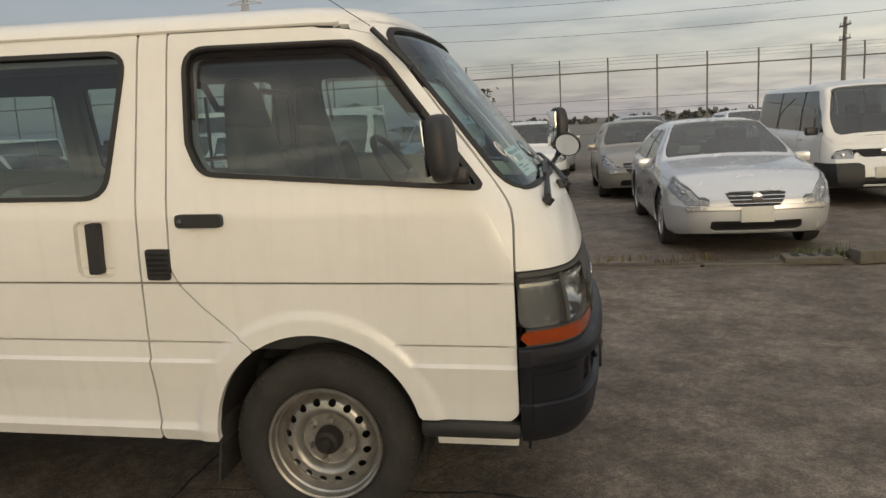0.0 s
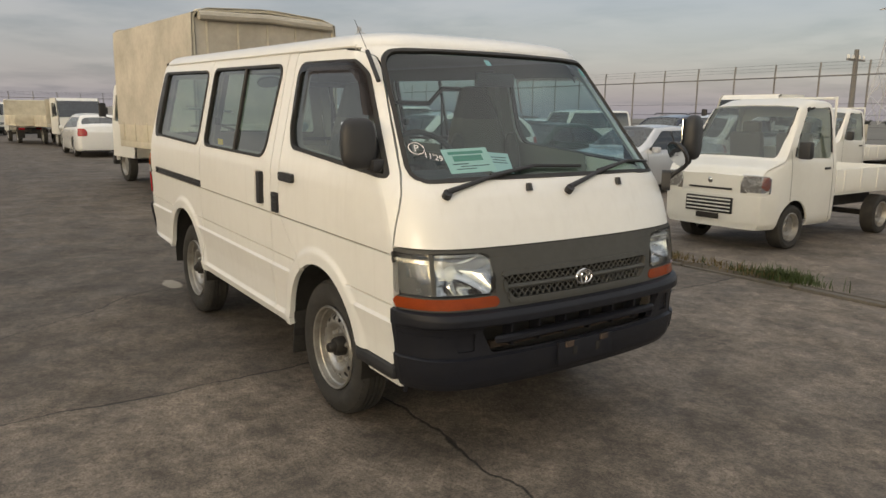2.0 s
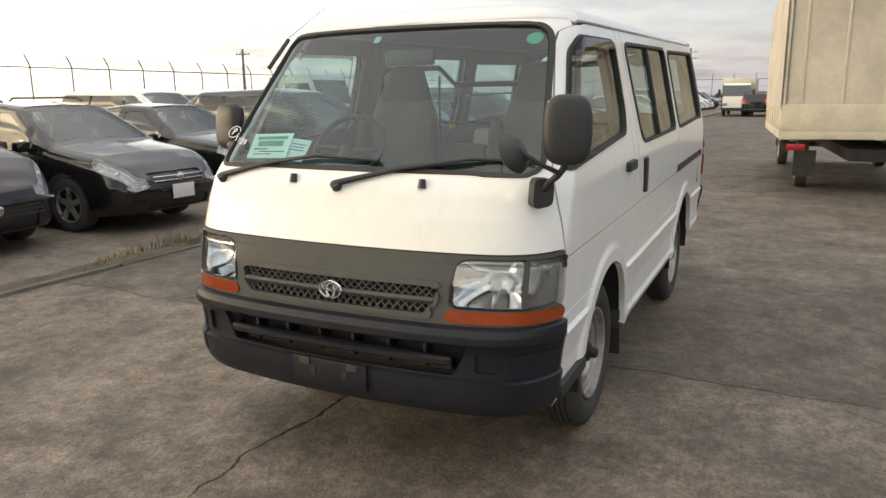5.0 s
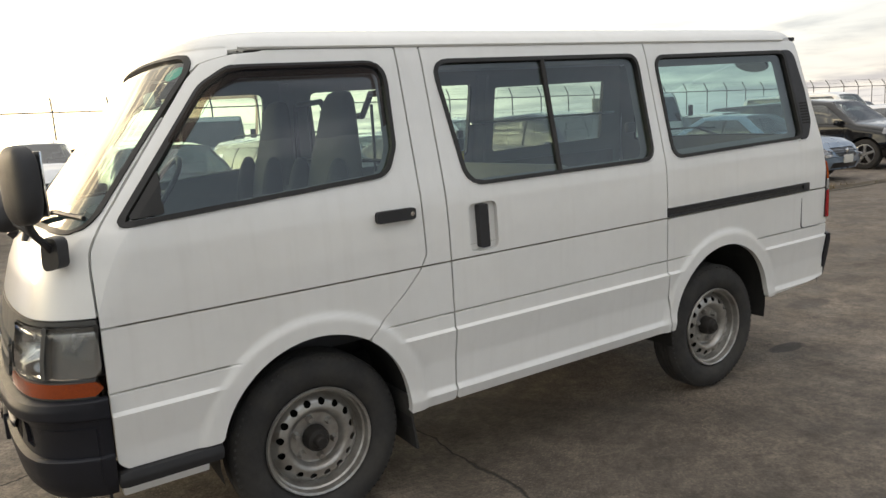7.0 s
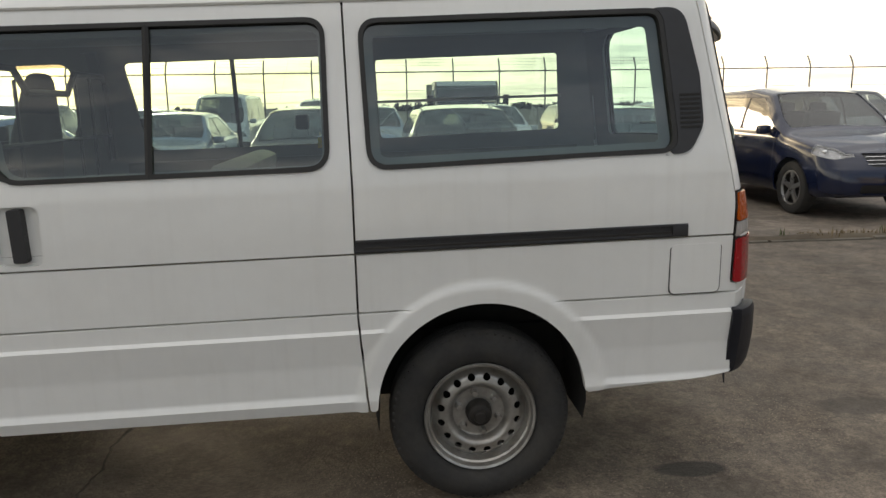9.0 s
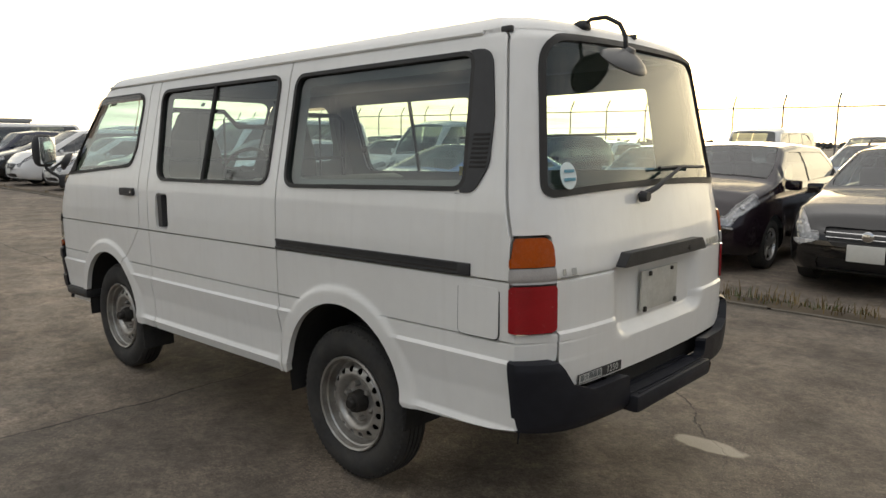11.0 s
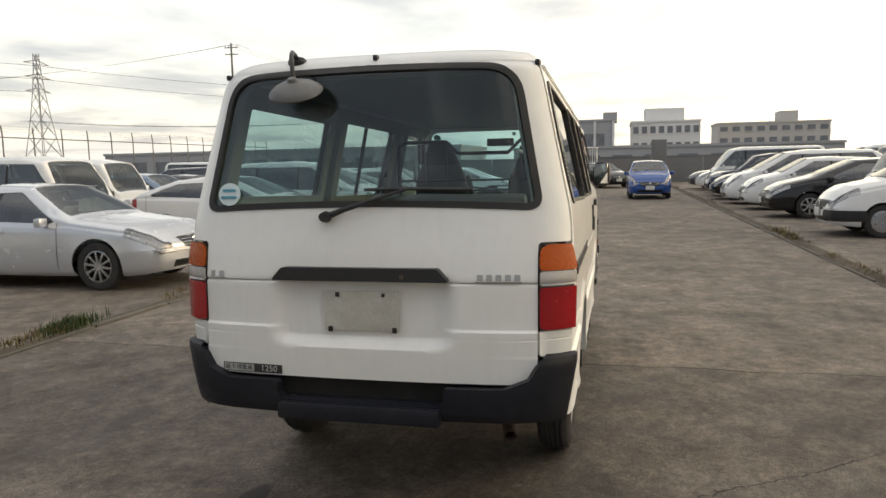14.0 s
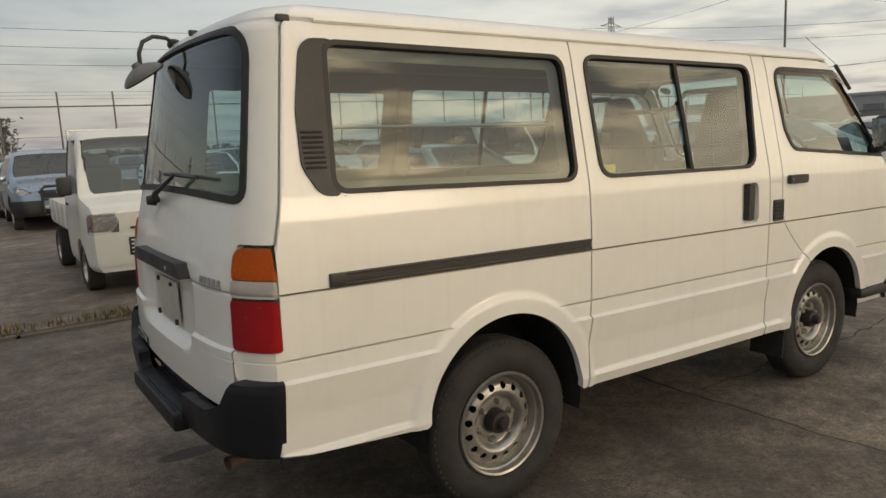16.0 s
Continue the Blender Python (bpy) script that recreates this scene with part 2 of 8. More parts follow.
# ---- mesh helpers ----
class Geo:
    """Vertices and faces being gathered for one mesh."""

    def __init__(self):
        self.v, self.f = [], []

    def add(self, verts, faces):
        n = len(self.v)
        self.v += [tuple(p) for p in verts]
        self.f += [tuple(i + n for i in q) for q in faces]
        return self

    def box(self, c, s, rot=(0, 0, 0), r=0.0):
        """A box with its edges cut by r."""
        m = Euler([radians(a) for a in rot]).to_matrix()
        h = [max(k / 2, 1e-4) for k in s]
        r = min(r, *(k * 0.9 for k in h)) if r else 0
        if not r:
            p = [Vector((i * h[0], j * h[1], k * h[2])) for i in (-1, 1) for j in (-1, 1) for k in (-1, 1)]
            return self.add([m @ q + Vector(c) for q in p], [(0, 1, 3, 2), (4, 6, 7, 5), (0, 4, 5, 1), (2, 3, 7, 6), (0, 2, 6, 4), (1, 5, 7, 3)])
        bm = bmesh.new()
        bmesh.ops.create_cube(bm, size=1)
        for q in bm.verts:
            q.co = Vector((q.co.x * s[0], q.co.y * s[1], q.co.z * s[2]))
        bmesh.ops.bevel(bm, geom=bm.edges[:], offset=r, segments=2, affect="EDGES", profile=0.6)
        bm.verts.index_update()
        self.add([m @ q.co + Vector(c) for q in bm.verts], [[q.index for q in f.verts] for f in bm.faces])
        bm.free()
        return self

    def pod(self, c, s, rot=(0, 0, 0), e=3.2, nu=24, nv=14):
        """A rounded housing: a superellipsoid of the size s."""
        m = Euler([radians(a) for a in rot]).to_matrix()
        sg = lambda k: math.copysign(abs(k) ** (2 / e), k)
        v = []
        for j in range(nv + 1):
            b = -math.pi / 2 + math.pi * j / nv
            for i in range(nu):
                a = 2 * math.pi * i / nu
                v.append(m @ Vector((s[0] / 2 * sg(math.cos(b)) * sg(math.cos(a)), s[1] / 2 * sg(math.cos(b)) * sg(math.sin(a)), s[2] / 2 * sg(math.sin(b)))) + Vector(c))
        return self.add(v, [(j * nu + i, j * nu + (i + 1) % nu, (j + 1) * nu + (i + 1) % nu, (j + 1) * nu + i) for j in range(nv) for i in range(nu)])

    def loft(self, rows, n=20, e=3.0):
        """Level rounded sections (x, y, z, half depth, half width), joined and capped."""
        sg = lambda k: math.copysign(abs(k) ** (2 / e), k)
        v = [(x + hx * sg(math.cos(2 * math.pi * i / n)), y + hy * sg(math.sin(2 * math.pi * i / n)), z) for x, y, z, hx, hy in rows for i in range(n)]
        k = (len(rows) - 1) * n
        return self.add(v, [(j * n + i, j * n + (i + 1) % n, (j + 1) * n + (i + 1) % n, (j + 1) * n + i) for j in range(len(rows) - 1) for i in range(n)] + [tuple(range(n))[::-1], tuple(range(k, k + n))])

    def tube(self, pts, r, n=8, caps=True):
        pts = [Vector(p) for p in pts]
        rr = r if isinstance(r, (list, tuple)) else [r] * len(pts)
        rings, up = [], None
        for i, p in enumerate(pts):
            d = (pts[min(i + 1, len(pts) - 1)] - pts[max(i - 1, 0)]).normalized()
            if up is None:
                up = Vector((0, 0, 1)) if abs(d.z) < 0.9 else Vector((1, 0, 0))
            a = d.cross(up).normalized()
            up = a.cross(d).normalized()
            rings.append([p + (a * math.cos(2 * math.pi * k / n) + up * math.sin(2 * math.pi * k / n)) * rr[i] for k in range(n)])
        f = [(i * n + k, i * n + (k + 1) % n, (i + 1) * n + (k + 1) % n, (i + 1) * n + k) for i in range(len(pts) - 1) for k in range(n)]
        if caps:
            f += [tuple(range(n))[::-1], tuple((len(pts) - 1) * n + k for k in range(n))]
        return self.add([q for g in rings for q in g], f)

    def lathe(self, prof, n=32, c=(0, 0, 0), axis="y", side=1):
        """Turns (radius, offset along the axis) points round an axis through c."""
        v, f = [], []
        for r, h in prof:
            for k in range(n):
                a = 2 * math.pi * k / n
                x, z = r * math.cos(a), r * math.sin(a)
                v.append((c[0] + x, c[1] + h * side, c[2] + z) if axis == "y" else ((c[0] + x, c[1] + z, c[2] + h) if axis == "z" else (c[0] + h, c[1] + x, c[2] + z)))
        for i in range(len(prof) - 1):
            for k in range(n):
                q = (i * n + k, i * n + (k + 1) % n, (i + 1) * n + (k + 1) % n, (i + 1) * n + k)
                f.append(q if side > 0 else q[::-1])
        return self.add(v, f)

    def prism(self, poly, lo, hi, place):
        """A polygon drawn in a plane, swept from lo to hi; place(u, v, w) puts its points."""
        n = len(poly)
        v = [place(u, w, lo) for u, w in poly] + [place(u, w, hi) for u, w in poly]
        return self.add(v, [tuple(range(n))[::-1], tuple(range(n, 2 * n))] + [(i, (i + 1) % n, n + (i + 1) % n, n + i) for i in range(n)])


def mesh_of(name, g, material, sharp=38):
    me = bpy.data.meshes.new(name)
    me.from_pydata(g.v, [], g.f)
    bm = bmesh.new()
    bm.from_mesh(me)
    bmesh.ops.recalc_face_normals(bm, faces=bm.faces[:])
    bm.to_mesh(me)
    bm.free()
    me.polygons.foreach_set("use_smooth", [True] * len(me.polygons))
    me.set_sharp_from_angle(angle=radians(sharp))
    for k in (material if isinstance(material, (list, tuple)) else [material]):
        me.materials.append(k)
    return me


def part(name, g, material, parent=None, label="", sharp=38):
    ob = new(name, mesh_of(name, g, material, sharp))
    if parent is not None:
        ob.parent = parent
    if label:
        ob["label"] = label
    return ob


def thing(name, label, category, at=None, group="", kind=""):
    ob = new(name)
    ob.empty_display_size = 0.2
    if at is not None:
        ob.matrix_world = at
    return tagged(ob, label, category, group, kind)


def rounded(pts, r, n=6):
    """A polygon with its corners rounded; r: one radius or one for each corner."""
    out, k = [], len(pts)
    for i in range(k):
        p, a, b = Vector(pts[i]), Vector(pts[i - 1]), Vector(pts[(i + 1) % k])
        rr = r[i] if isinstance(r, (list, tuple)) else r
        if rr < 1e-4:
            out.append(tuple(p))
            continue
        da, db = (a - p), (b - p)
        la, lb = da.length, db.length
        da, db = da / la, db / lb
        half = math.acos(max(-1, min(1, da.dot(db)))) / 2
        d = min(rr / max(math.tan(half), 1e-3), la * 0.48, lb * 0.48)
        p0, p1 = p + da * d, p + db * d
        for s in range(n + 1):
            t = s / n
            out.append(tuple((1 - t) ** 2 * p0 + 2 * t * (1 - t) * p + t * t * p1))
    return out


def sd_poly(poly, X, Y):
    """Signed distance from points to a polygon, below 0 inside."""
    p = np.array(poly)
    d = np.full(X.shape, 1e9)
    inside = np.zeros(X.shape, bool)
    n = len(p)
    for i in range(n):
        ax, ay = p[i - 1]
        bx, by = p[i]
        ex, ey = bx - ax, by - ay
        wx, wy = X - ax, Y - ay
        t = np.clip((wx * ex + wy * ey) / max(ex * ex + ey * ey, 1e-12), 0, 1)
        d = np.minimum(d, (wx - ex * t) ** 2 + (wy - ey * t) ** 2)
        cond = (ay <= Y) != (by <= Y)
        xi = ax + (Y - ay) * ex / (ey if abs(ey) > 1e-12 else 1e-12)
        inside ^= cond & (X < xi)
    return np.where(inside, -1, 1) * np.sqrt(d)


def grid_normals(P):
    n = np.cross(np.gradient(P, axis=0), np.gradient(P, axis=1))
    return n / np.maximum(np.linalg.norm(n, axis=2, keepdims=True), 1e-9)


def shell(P, S, thick=0.0, off=0.0, mirror=False, out=None):
    """The part of a surface grid where S < 0, cut cleanly along S = 0, moved out by off and given a thickness inwards."""
    N = grid_normals(P)
    Q = P + N * off
    nx, ny = S.shape
    ins = S < 0
    cnt = ins[:-1, :-1].astype(int) + ins[1:, :-1] + ins[1:, 1:] + ins[:-1, 1:]
    verts, norms, idx, faces = [], [], {}, []

    def vert(key, p, n):
        if key not in idx:
            idx[key] = len(verts)
            verts.append(p)
            norms.append(n)
        return idx[key]

    for i, j in zip(*np.nonzero(cnt)):
        c = ((i, j), (i + 1, j), (i + 1, j + 1), (i, j + 1))
        if cnt[i, j] == 4:
            faces.append([vert(k, Q[k], N[k]) for k in c])
            continue
        poly = []
        for a, b in zip(c, c[1:] + c[:1]):
            if ins[a]:
                poly.append(vert(a, Q[a], N[a]))
            if ins[a] != ins[b]:
                lo, hi = (a, b) if a < b else (b, a)
                t = S[lo] / (S[lo] - S[hi])
                t = min(max(t, 0.0), 1.0)
                poly.append(vert((lo, hi), Q[lo] + (Q[hi] - Q[lo]) * t, N[lo] + (N[hi] - N[lo]) * t))
        if len(poly) > 2:
            faces.append(poly)
    g = out or Geo()
    if not verts:
        return g
    V, M = np.array(verts), np.array(norms)
    if thick:
        n0 = len(V)
        edges = {}
        for f in faces:
            for a, b in zip(f, f[1:] + f[:1]):
                edges[(a, b)] = edges.get((a, b), 0) + 1
        rim = [(a, b) for a, b in edges if (b, a) not in edges]
        V = np.vstack([V, V - M * thick])
        faces = faces + [[k + n0 for k in f[::-1]] for f in faces] + [[b, a, a + n0, b + n0] for a, b in rim]
    if mirror:
        V = V * np.array([1, -1, 1])
        faces = [f[::-1] for f in faces]
    return g.add(V.tolist(), faces)
# ---- ground ----
def ground_material(name, base, stain, cracks=True):
    m = bpy.data.materials.new(name)
    m.use_nodes = True
    t = m.node_tree
    b = t.nodes["Principled BSDF"]
    co = t.nodes.new("ShaderNodeTexCoord")
    L = t.links.new

    def tex(sc, detail, rough=0.55, src=None):
        n = t.nodes.new("ShaderNodeTexNoise")
        n.inputs["Scale"].default_value, n.inputs["Detail"].default_value, n.inputs["Roughness"].default_value = sc, detail, rough
        L(src or co.outputs["Object"], n.inputs["Vector"])
        return n.outputs["Fac"]

    def ramp(fac, lo, hi, a=0.0, c=1.0):
        n = t.nodes.new("ShaderNodeMapRange")
        L(fac, n.inputs[0])
        for i, v in enumerate((lo, hi, a, c)):
            n.inputs[i + 1].default_value = v
        return n.outputs[0]

    def mix(fac, a, c):
        n = t.nodes.new("ShaderNodeMix")
        n.data_type = "RGBA"
        for i, v in ((0, fac), (6, a), (7, c)):
            if isinstance(v, tuple):
                n.inputs[i].default_value = (*v, 1)
            elif isinstance(v, (int, float)):
                n.inputs[i].default_value = v
            else:
                L(v, n.inputs[i])
        return n.outputs[2]

    def maths(op, a, c=None):
        n = t.nodes.new("ShaderNodeMath")
        n.operation = op
        for i, v in enumerate((a, c)):
            if v is None:
                continue
            if isinstance(v, (int, float)):
                n.inputs[i].default_value = v
            else:
                L(v, n.inputs[i])
        return n.outputs[0]

    tone = maths("MULTIPLY", ramp(tex(0.33, 6), 0.34, 0.66, 0.74, 1.22), ramp(tex(1.9, 10, 0.7), 0.38, 0.62, 0.66, 1.42))
    tone = maths("MULTIPLY", tone, ramp(tex(8.5, 9, 0.75), 0.37, 0.63, 0.70, 1.34))
    tone = maths("MULTIPLY", tone, ramp(tex(42, 6, 0.8), 0.36, 0.64, 0.62, 1.46))
    if cracks:      # tone rises from west to east across the joint at x = 0.44
        bay_x = t.nodes.new("ShaderNodeSeparateXYZ")
        L(co.outputs["Object"], bay_x.inputs[0])
        tone = maths("MULTIPLY", tone, ramp(maths("ADD", bay_x.outputs[0], maths("MULTIPLY", maths("SUBTRACT", tex(1.1, 6, 0.6), 0.5), 0.30)), 0.40, 0.50, 0.86, 1.22))
    vm = t.nodes.new("ShaderNodeVectorMath")
    vm.operation = "SCALE"
    vm.inputs[0].default_value = tuple(k * 1.06 for k in base)
    L(tone, vm.inputs["Scale"])
    col = mix(ramp(tex(3.1, 10, 0.72), 0.52, 0.66, 0, 0.6), vm.outputs[0], stain)
    # pale specks of exposed aggregate, dark pits
    vor = t.nodes.new("ShaderNodeTexVoronoi")
    vor.inputs["Scale"].default_value = 62
    L(co.outputs["Object"], vor.inputs["Vector"])
    worn = ramp(tex(0.9, 5), 0.45, 0.62)
    col = mix(maths("MULTIPLY", ramp(vor.outputs["Distance"], 0.30, 0.12), worn), col, tuple(min(1, k * 2.5) for k in base))
    col = mix(ramp(tex(85, 4), 0.50, 0.66, 0, 0.65), col, tuple(k * 0.42 for k in base))
    height = maths("ADD", maths("MULTIPLY", tex(60, 5), 0.6), maths("MULTIPLY", tex(180, 3), 0.4))
    if cracks:
        sep = t.nodes.new("ShaderNodeSeparateXYZ")
        L(co.outputs["Object"], sep.inputs[0])
        wob = lambda sc, amp: maths("MULTIPLY", maths("SUBTRACT", tex(sc, 6, 0.6), 0.5), amp)
        dark = None
        lines = [maths("ADD", maths("SUBTRACT", sep.outputs[0], 0.44), wob(1.1, 0.30)),
                 maths("ADD", maths("ADD", sep.outputs[1], 0.47), wob(1.3, 0.30)),
                 maths("ADD", maths("SUBTRACT", sep.outputs[0], 12.5), wob(0.9, 0.5)),
                 maths("ADD", maths("ADD", sep.outputs[0], 11.5), wob(0.9, 0.5)),
                 maths("ADD", maths("SUBTRACT", maths("ADD", sep.outputs[0], maths("MULTIPLY", sep.outputs[1], 0.75)), -2.75), wob(2.1, 0.5))]
        width = ramp(tex(3.0, 4), 0.35, 0.7, 0.0034, 0.0105)
        for k, ln in enumerate(lines):
            d = maths("DIVIDE", maths("ABSOLUTE", ln), width)
            s = ramp(d, 1.6, 0.5)
            if k == 1:
                s = maths("MULTIPLY", s, ramp(sep.outputs[0], 0.3, 1.0))
            if k == 4:
                s = maths("MULTIPLY", maths("MULTIPLY", s, ramp(sep.outputs[1], -0.3, -0.9)), ramp(sep.outputs[1], -2.6, -2.0))
            dark = s if dark is None else maths("MAXIMUM", dark, s)
        col = mix(maths("MULTIPLY", dark, 0.88), col, (0.012, 0.011, 0.010))
        height = maths("SUBTRACT", height, maths("MULTIPLY", dark, 1.2))
        # oil drips under the tail and a pale cement patch
        for cx, cy, rx, ry, tint, k in ((-2.08, 0.63, 0.17, 0.07, (0.022, 0.02, 0.018), 0.85), (-2.22, -0.70, 0.20, 0.085, (0.42, 0.38, 0.31), 0.85), (-3.2, 0.1, 0.25, 0.12, (0.03, 0.027, 0.023), 0.6), (-1.2, 1.9, 0.3, 0.10, (0.035, 0.03, 0.026), 0.5)):
            dx = maths("DIVIDE", maths("SUBTRACT", sep.outputs[0], cx), rx)
            dy = maths("DIVIDE", maths("SUBTRACT", sep.outputs[1], cy), ry)
            d = maths("ADD", maths("SQRT", maths("ADD", maths("MULTIPLY", dx, dx), maths("MULTIPLY", dy, dy))), wob(9, 0.7))
            col = mix(ramp(d, 1.0, 0.8, 0, k), col, tint)
    L(col, b.inputs["Base Color"])
    L(ramp(tex(2.2, 5), 0.3, 0.7, 0.62, 0.88), b.inputs["Roughness"])
    bp = t.nodes.new("ShaderNodeBump")
    bp.inputs["Strength"].default_value, bp.inputs["Distance"].default_value = 0.75, 0.009
    L(height, bp.inputs["Height"])
    L(bp.outputs[0], b.inputs["Normal"])
    return m


CONCRETE = ground_material("aisle_concrete", (0.115, 0.094, 0.073), (0.056, 0.047, 0.038))
LOT = ground_material("parking_concrete", (0.145, 0.119, 0.094), (0.078, 0.067, 0.054), cracks=False)
KERB_A, KERB_B, LOT_A = 3.96, -4.07, -0.075
SOIL = mat("soil", (0.075, 0.058, 0.040), 0.95, var=0.3, scale=8, bump=0.8, bscale=60, dirt=0.5, dirtcol=(0.13, 0.11, 0.07))
KERB = mat("kerb_concrete", (0.135, 0.12, 0.098), 0.85, var=0.25, scale=5, bump=0.5, bscale=70, dirt=0.5, dirtcol=(0.06, 0.055, 0.04))


def slab(name, x0, x1, y0, y1, z, material, label, kind="structure"):
    g = Geo().box(((x0 + x1) / 2, (y0 + y1) / 2, z - 0.15), (x1 - x0, y1 - y0, 0.30))
    return tagged(part(name, g, material), label, "ground", kind=kind)


far = Geo()
FIELD = mat("far_ground", (0.15, 0.145, 0.13), 0.95, var=0.2, scale=0.05)
far.add([(-900, -900, -0.32), (900, -900, -0.32), (900, 900, -0.32), (-900, 900, -0.32)], [(0, 1, 2, 3)])
tagged(part("ground", far, FIELD), "flat land reaching to the horizon", "ground", kind="structure")
slab("aisle", -75, 52, KERB_B, KERB_A, -0.012, CONCRETE, "stained cracked concrete driving aisle")
slab("parking_pad_1", -75, 52, KERB_A + 0.22, 27.5, LOT_A, LOT, "worn concrete parking pad")
slab("parking_pad_2", -75, 52, -29.0, KERB_B - 0.22, 0.012, LOT, "worn concrete parking pad")
rng = random.Random(5)
for nm, y0, sg in (("verge_1", KERB_A, 1), ("verge_2", KERB_B, -1)):
    n = 320
    g = Geo()
    v = []
    for i in range(n + 1):
        x = -75 + 127 * i / n
        for k, dy in enumerate((0.0, 0.05, 0.11, 0.17, 0.22)):
            v.append((x, y0 + sg * (dy + rng.uniform(-0.012, 0.012)), ((0.002, 0.024, 0.016, -0.03, -0.072) if sg > 0 else (0.002, 0.028, 0.036, 0.034, 0.014))[k] + rng.uniform(-0.012, 0.014)))
    f = [(i * 5 + k, i * 5 + k + 1, i * 5 + 6 + k, i * 5 + 5 + k) for i in range(n) for k in range(4)]
    g.add(v, f)
    tagged(part(nm, g, SOIL), "narrow strip of soil along the kerb", "verge", kind="structure")
    # kerb stones: short worn blocks
    strip = thing("kerb_1" if sg > 0 else "kerb_2", "low worn concrete kerb stones", "kerb", kind="structure")
    block = mesh_of("kerb_stone", Geo().box((0, 0, 0.0), (1.17, 0.10, 0.12), r=0.012), KERB)
    for i in range(60):
        ob = new("kerb_stone", block)
        ob.parent = strip
        ob.location = (-32 + 1.2 * i, y0 + sg * 0.03, -0.048 + rng.uniform(-0.010, 0.012))
        ob.rotation_euler = (0, rng.uniform(-0.008, 0.008), rng.uniform(-0.01, 0.01))

# weeds along the verges
GRASS = mat("dry_grass", (0.16, 0.115, 0.045), 0.9, var=0.45, scale=3)
GREEN = mat("green_grass", (0.052, 0.076, 0.020), 0.85, var=0.4, scale=5)


def tufts(name, spots, material, label):
    g = Geo()
    for x, y, z, hh, nb in spots:
        for _ in range(nb):
            a, l = rng.uniform(0, 6.283), hh * rng.uniform(0.5, 1.25)
            bx, by = x + rng.gauss(0, 0.07), y + rng.gauss(0, 0.035)
            lean = rng.uniform(0.15, 0.75) * l
            w = 0.0035 + 0.002 * rng.random()
            ca, sa = math.cos(a), math.sin(a)
            px, py = -sa * w, ca * w
            p1 = (bx + ca * lean * 0.4, by + sa * lean * 0.4, z + l * 0.62)
            p2 = (bx + ca * lean, by + sa * lean, z + l * 0.92)
            g.add([(bx - px, by - py, z), (bx + px, by + py, z), (p1[0] + px * 0.7, p1[1] + py * 0.7, p1[2]), (p1[0] - px * 0.7, p1[1] - py * 0.7, p1[2]), p2], [(0, 1, 2, 3), (3, 2, 4)])
    return tagged(part(name, g, material, sharp=180), label, "grass", kind="stuff")


dry, green = [], []
for y0, sg in ((KERB_A, 1), (KERB_B, -1)):
    x = -34.0
    while x < 44:
        d = noise.noise((x * 0.35, y0, 3.0)) + 0.35 * noise.noise((x * 1.7, y0, 8.0))
        if d > -0.12:
            dry.append((x, y0 + sg * rng.uniform(0.04, 0.26), 0.02, rng.uniform(0.03, 0.15) * (1.3 if d > 0.25 else 0.7), 10 if abs(x) < 12 else 5))
        if d > (0.02 if sg > 0 and x > 4 else 0.34) or rng.random() < 0.02:
            green.append((x, y0 + sg * rng.uniform(0.06, 0.24), 0.02, rng.uniform(0.04, 0.11), 10 if abs(x) < 12 else 5))
        x += rng.uniform(0.05, 0.12) if abs(x) < 12 else rng.uniform(0.12, 0.3)
for cx, cy, k in ((5.6, 4.15, 40), (4.7, 4.15, 30), (0.85, 4.10, 90), (-3.1, 4.12, 20)):
    for _ in range(k):
        green.append((cx + rng.gauss(0, 0.18), cy + rng.gauss(0, 0.05), 0.02, rng.uniform(0.06, 0.14), 8))
for _ in range(240):
    spot = (rng.uniform(-6.0, 0.8), KERB_A + rng.uniform(0.03, 0.26), 0.02, rng.uniform(0.03, 0.10), 8)
    (green if rng.random() < 0.2 else dry).append(spot)
tufts("dry_weeds", dry, GRASS, "dry brown weeds along the kerbs")
tufts("green_weeds", green, GREEN, "green grass tufts along the kerbs")
# ---- the van ----
VAN_WHITE = streaks(paint("van_white", (0.765, 0.76, 0.735), dirt=0.10, rough=0.30, coat=0.45), 0.06)
van = thing("van", "white delivery van with black bumpers, parked on the concrete aisle", "van")
RAKE, NOSE = 0.023, 2.05          # the unladen tail stands a little high


def rake(g):
    """From the drawing of the body to the standing van: true size, tail high."""
    g.v = [(0.927 * x + 0.016, 0.98 * y, 0.927 * (z + RAKE * (NOSE - x)) + 0.02) for x, y, z in g.v]
    return g


def vp(name, g, material, parent=None, label="", sharp=38):
    return part(name, rake(g), material, parent or van, label, sharp)


def step(x, lo, hi):
    t = np.clip((x - lo) / (hi - lo), 0, 1)
    return t * t * (3 - 2 * t)


ARCH_F, ARCH_R = (1.272, 0.388, 0.412), (-1.272, 0.357, 0.42)


def van_width(z):
    return 0.010 + np.interp(z, [0.33, 0.352, 0.40, 0.424, 0.55, 0.682, 0.694, 0.757, 0.762, 0.767, 0.992, 0.997, 1.002, 1.10, 1.25, 1.32, 1.87, 1.925, 1.948],
                     [0.80, 0.834, 0.848, 0.834, 0.839, 0.860, 0.845, 0.847, 0.836, 0.847, 0.852, 0.838, 0.852, 0.853, 0.848, 0.839, 0.728, 0.712, 0.70])


def bow(z):
    return np.interp(z, [0.86, 1.30, 1.90], [0.085, 0.112, 0.095])


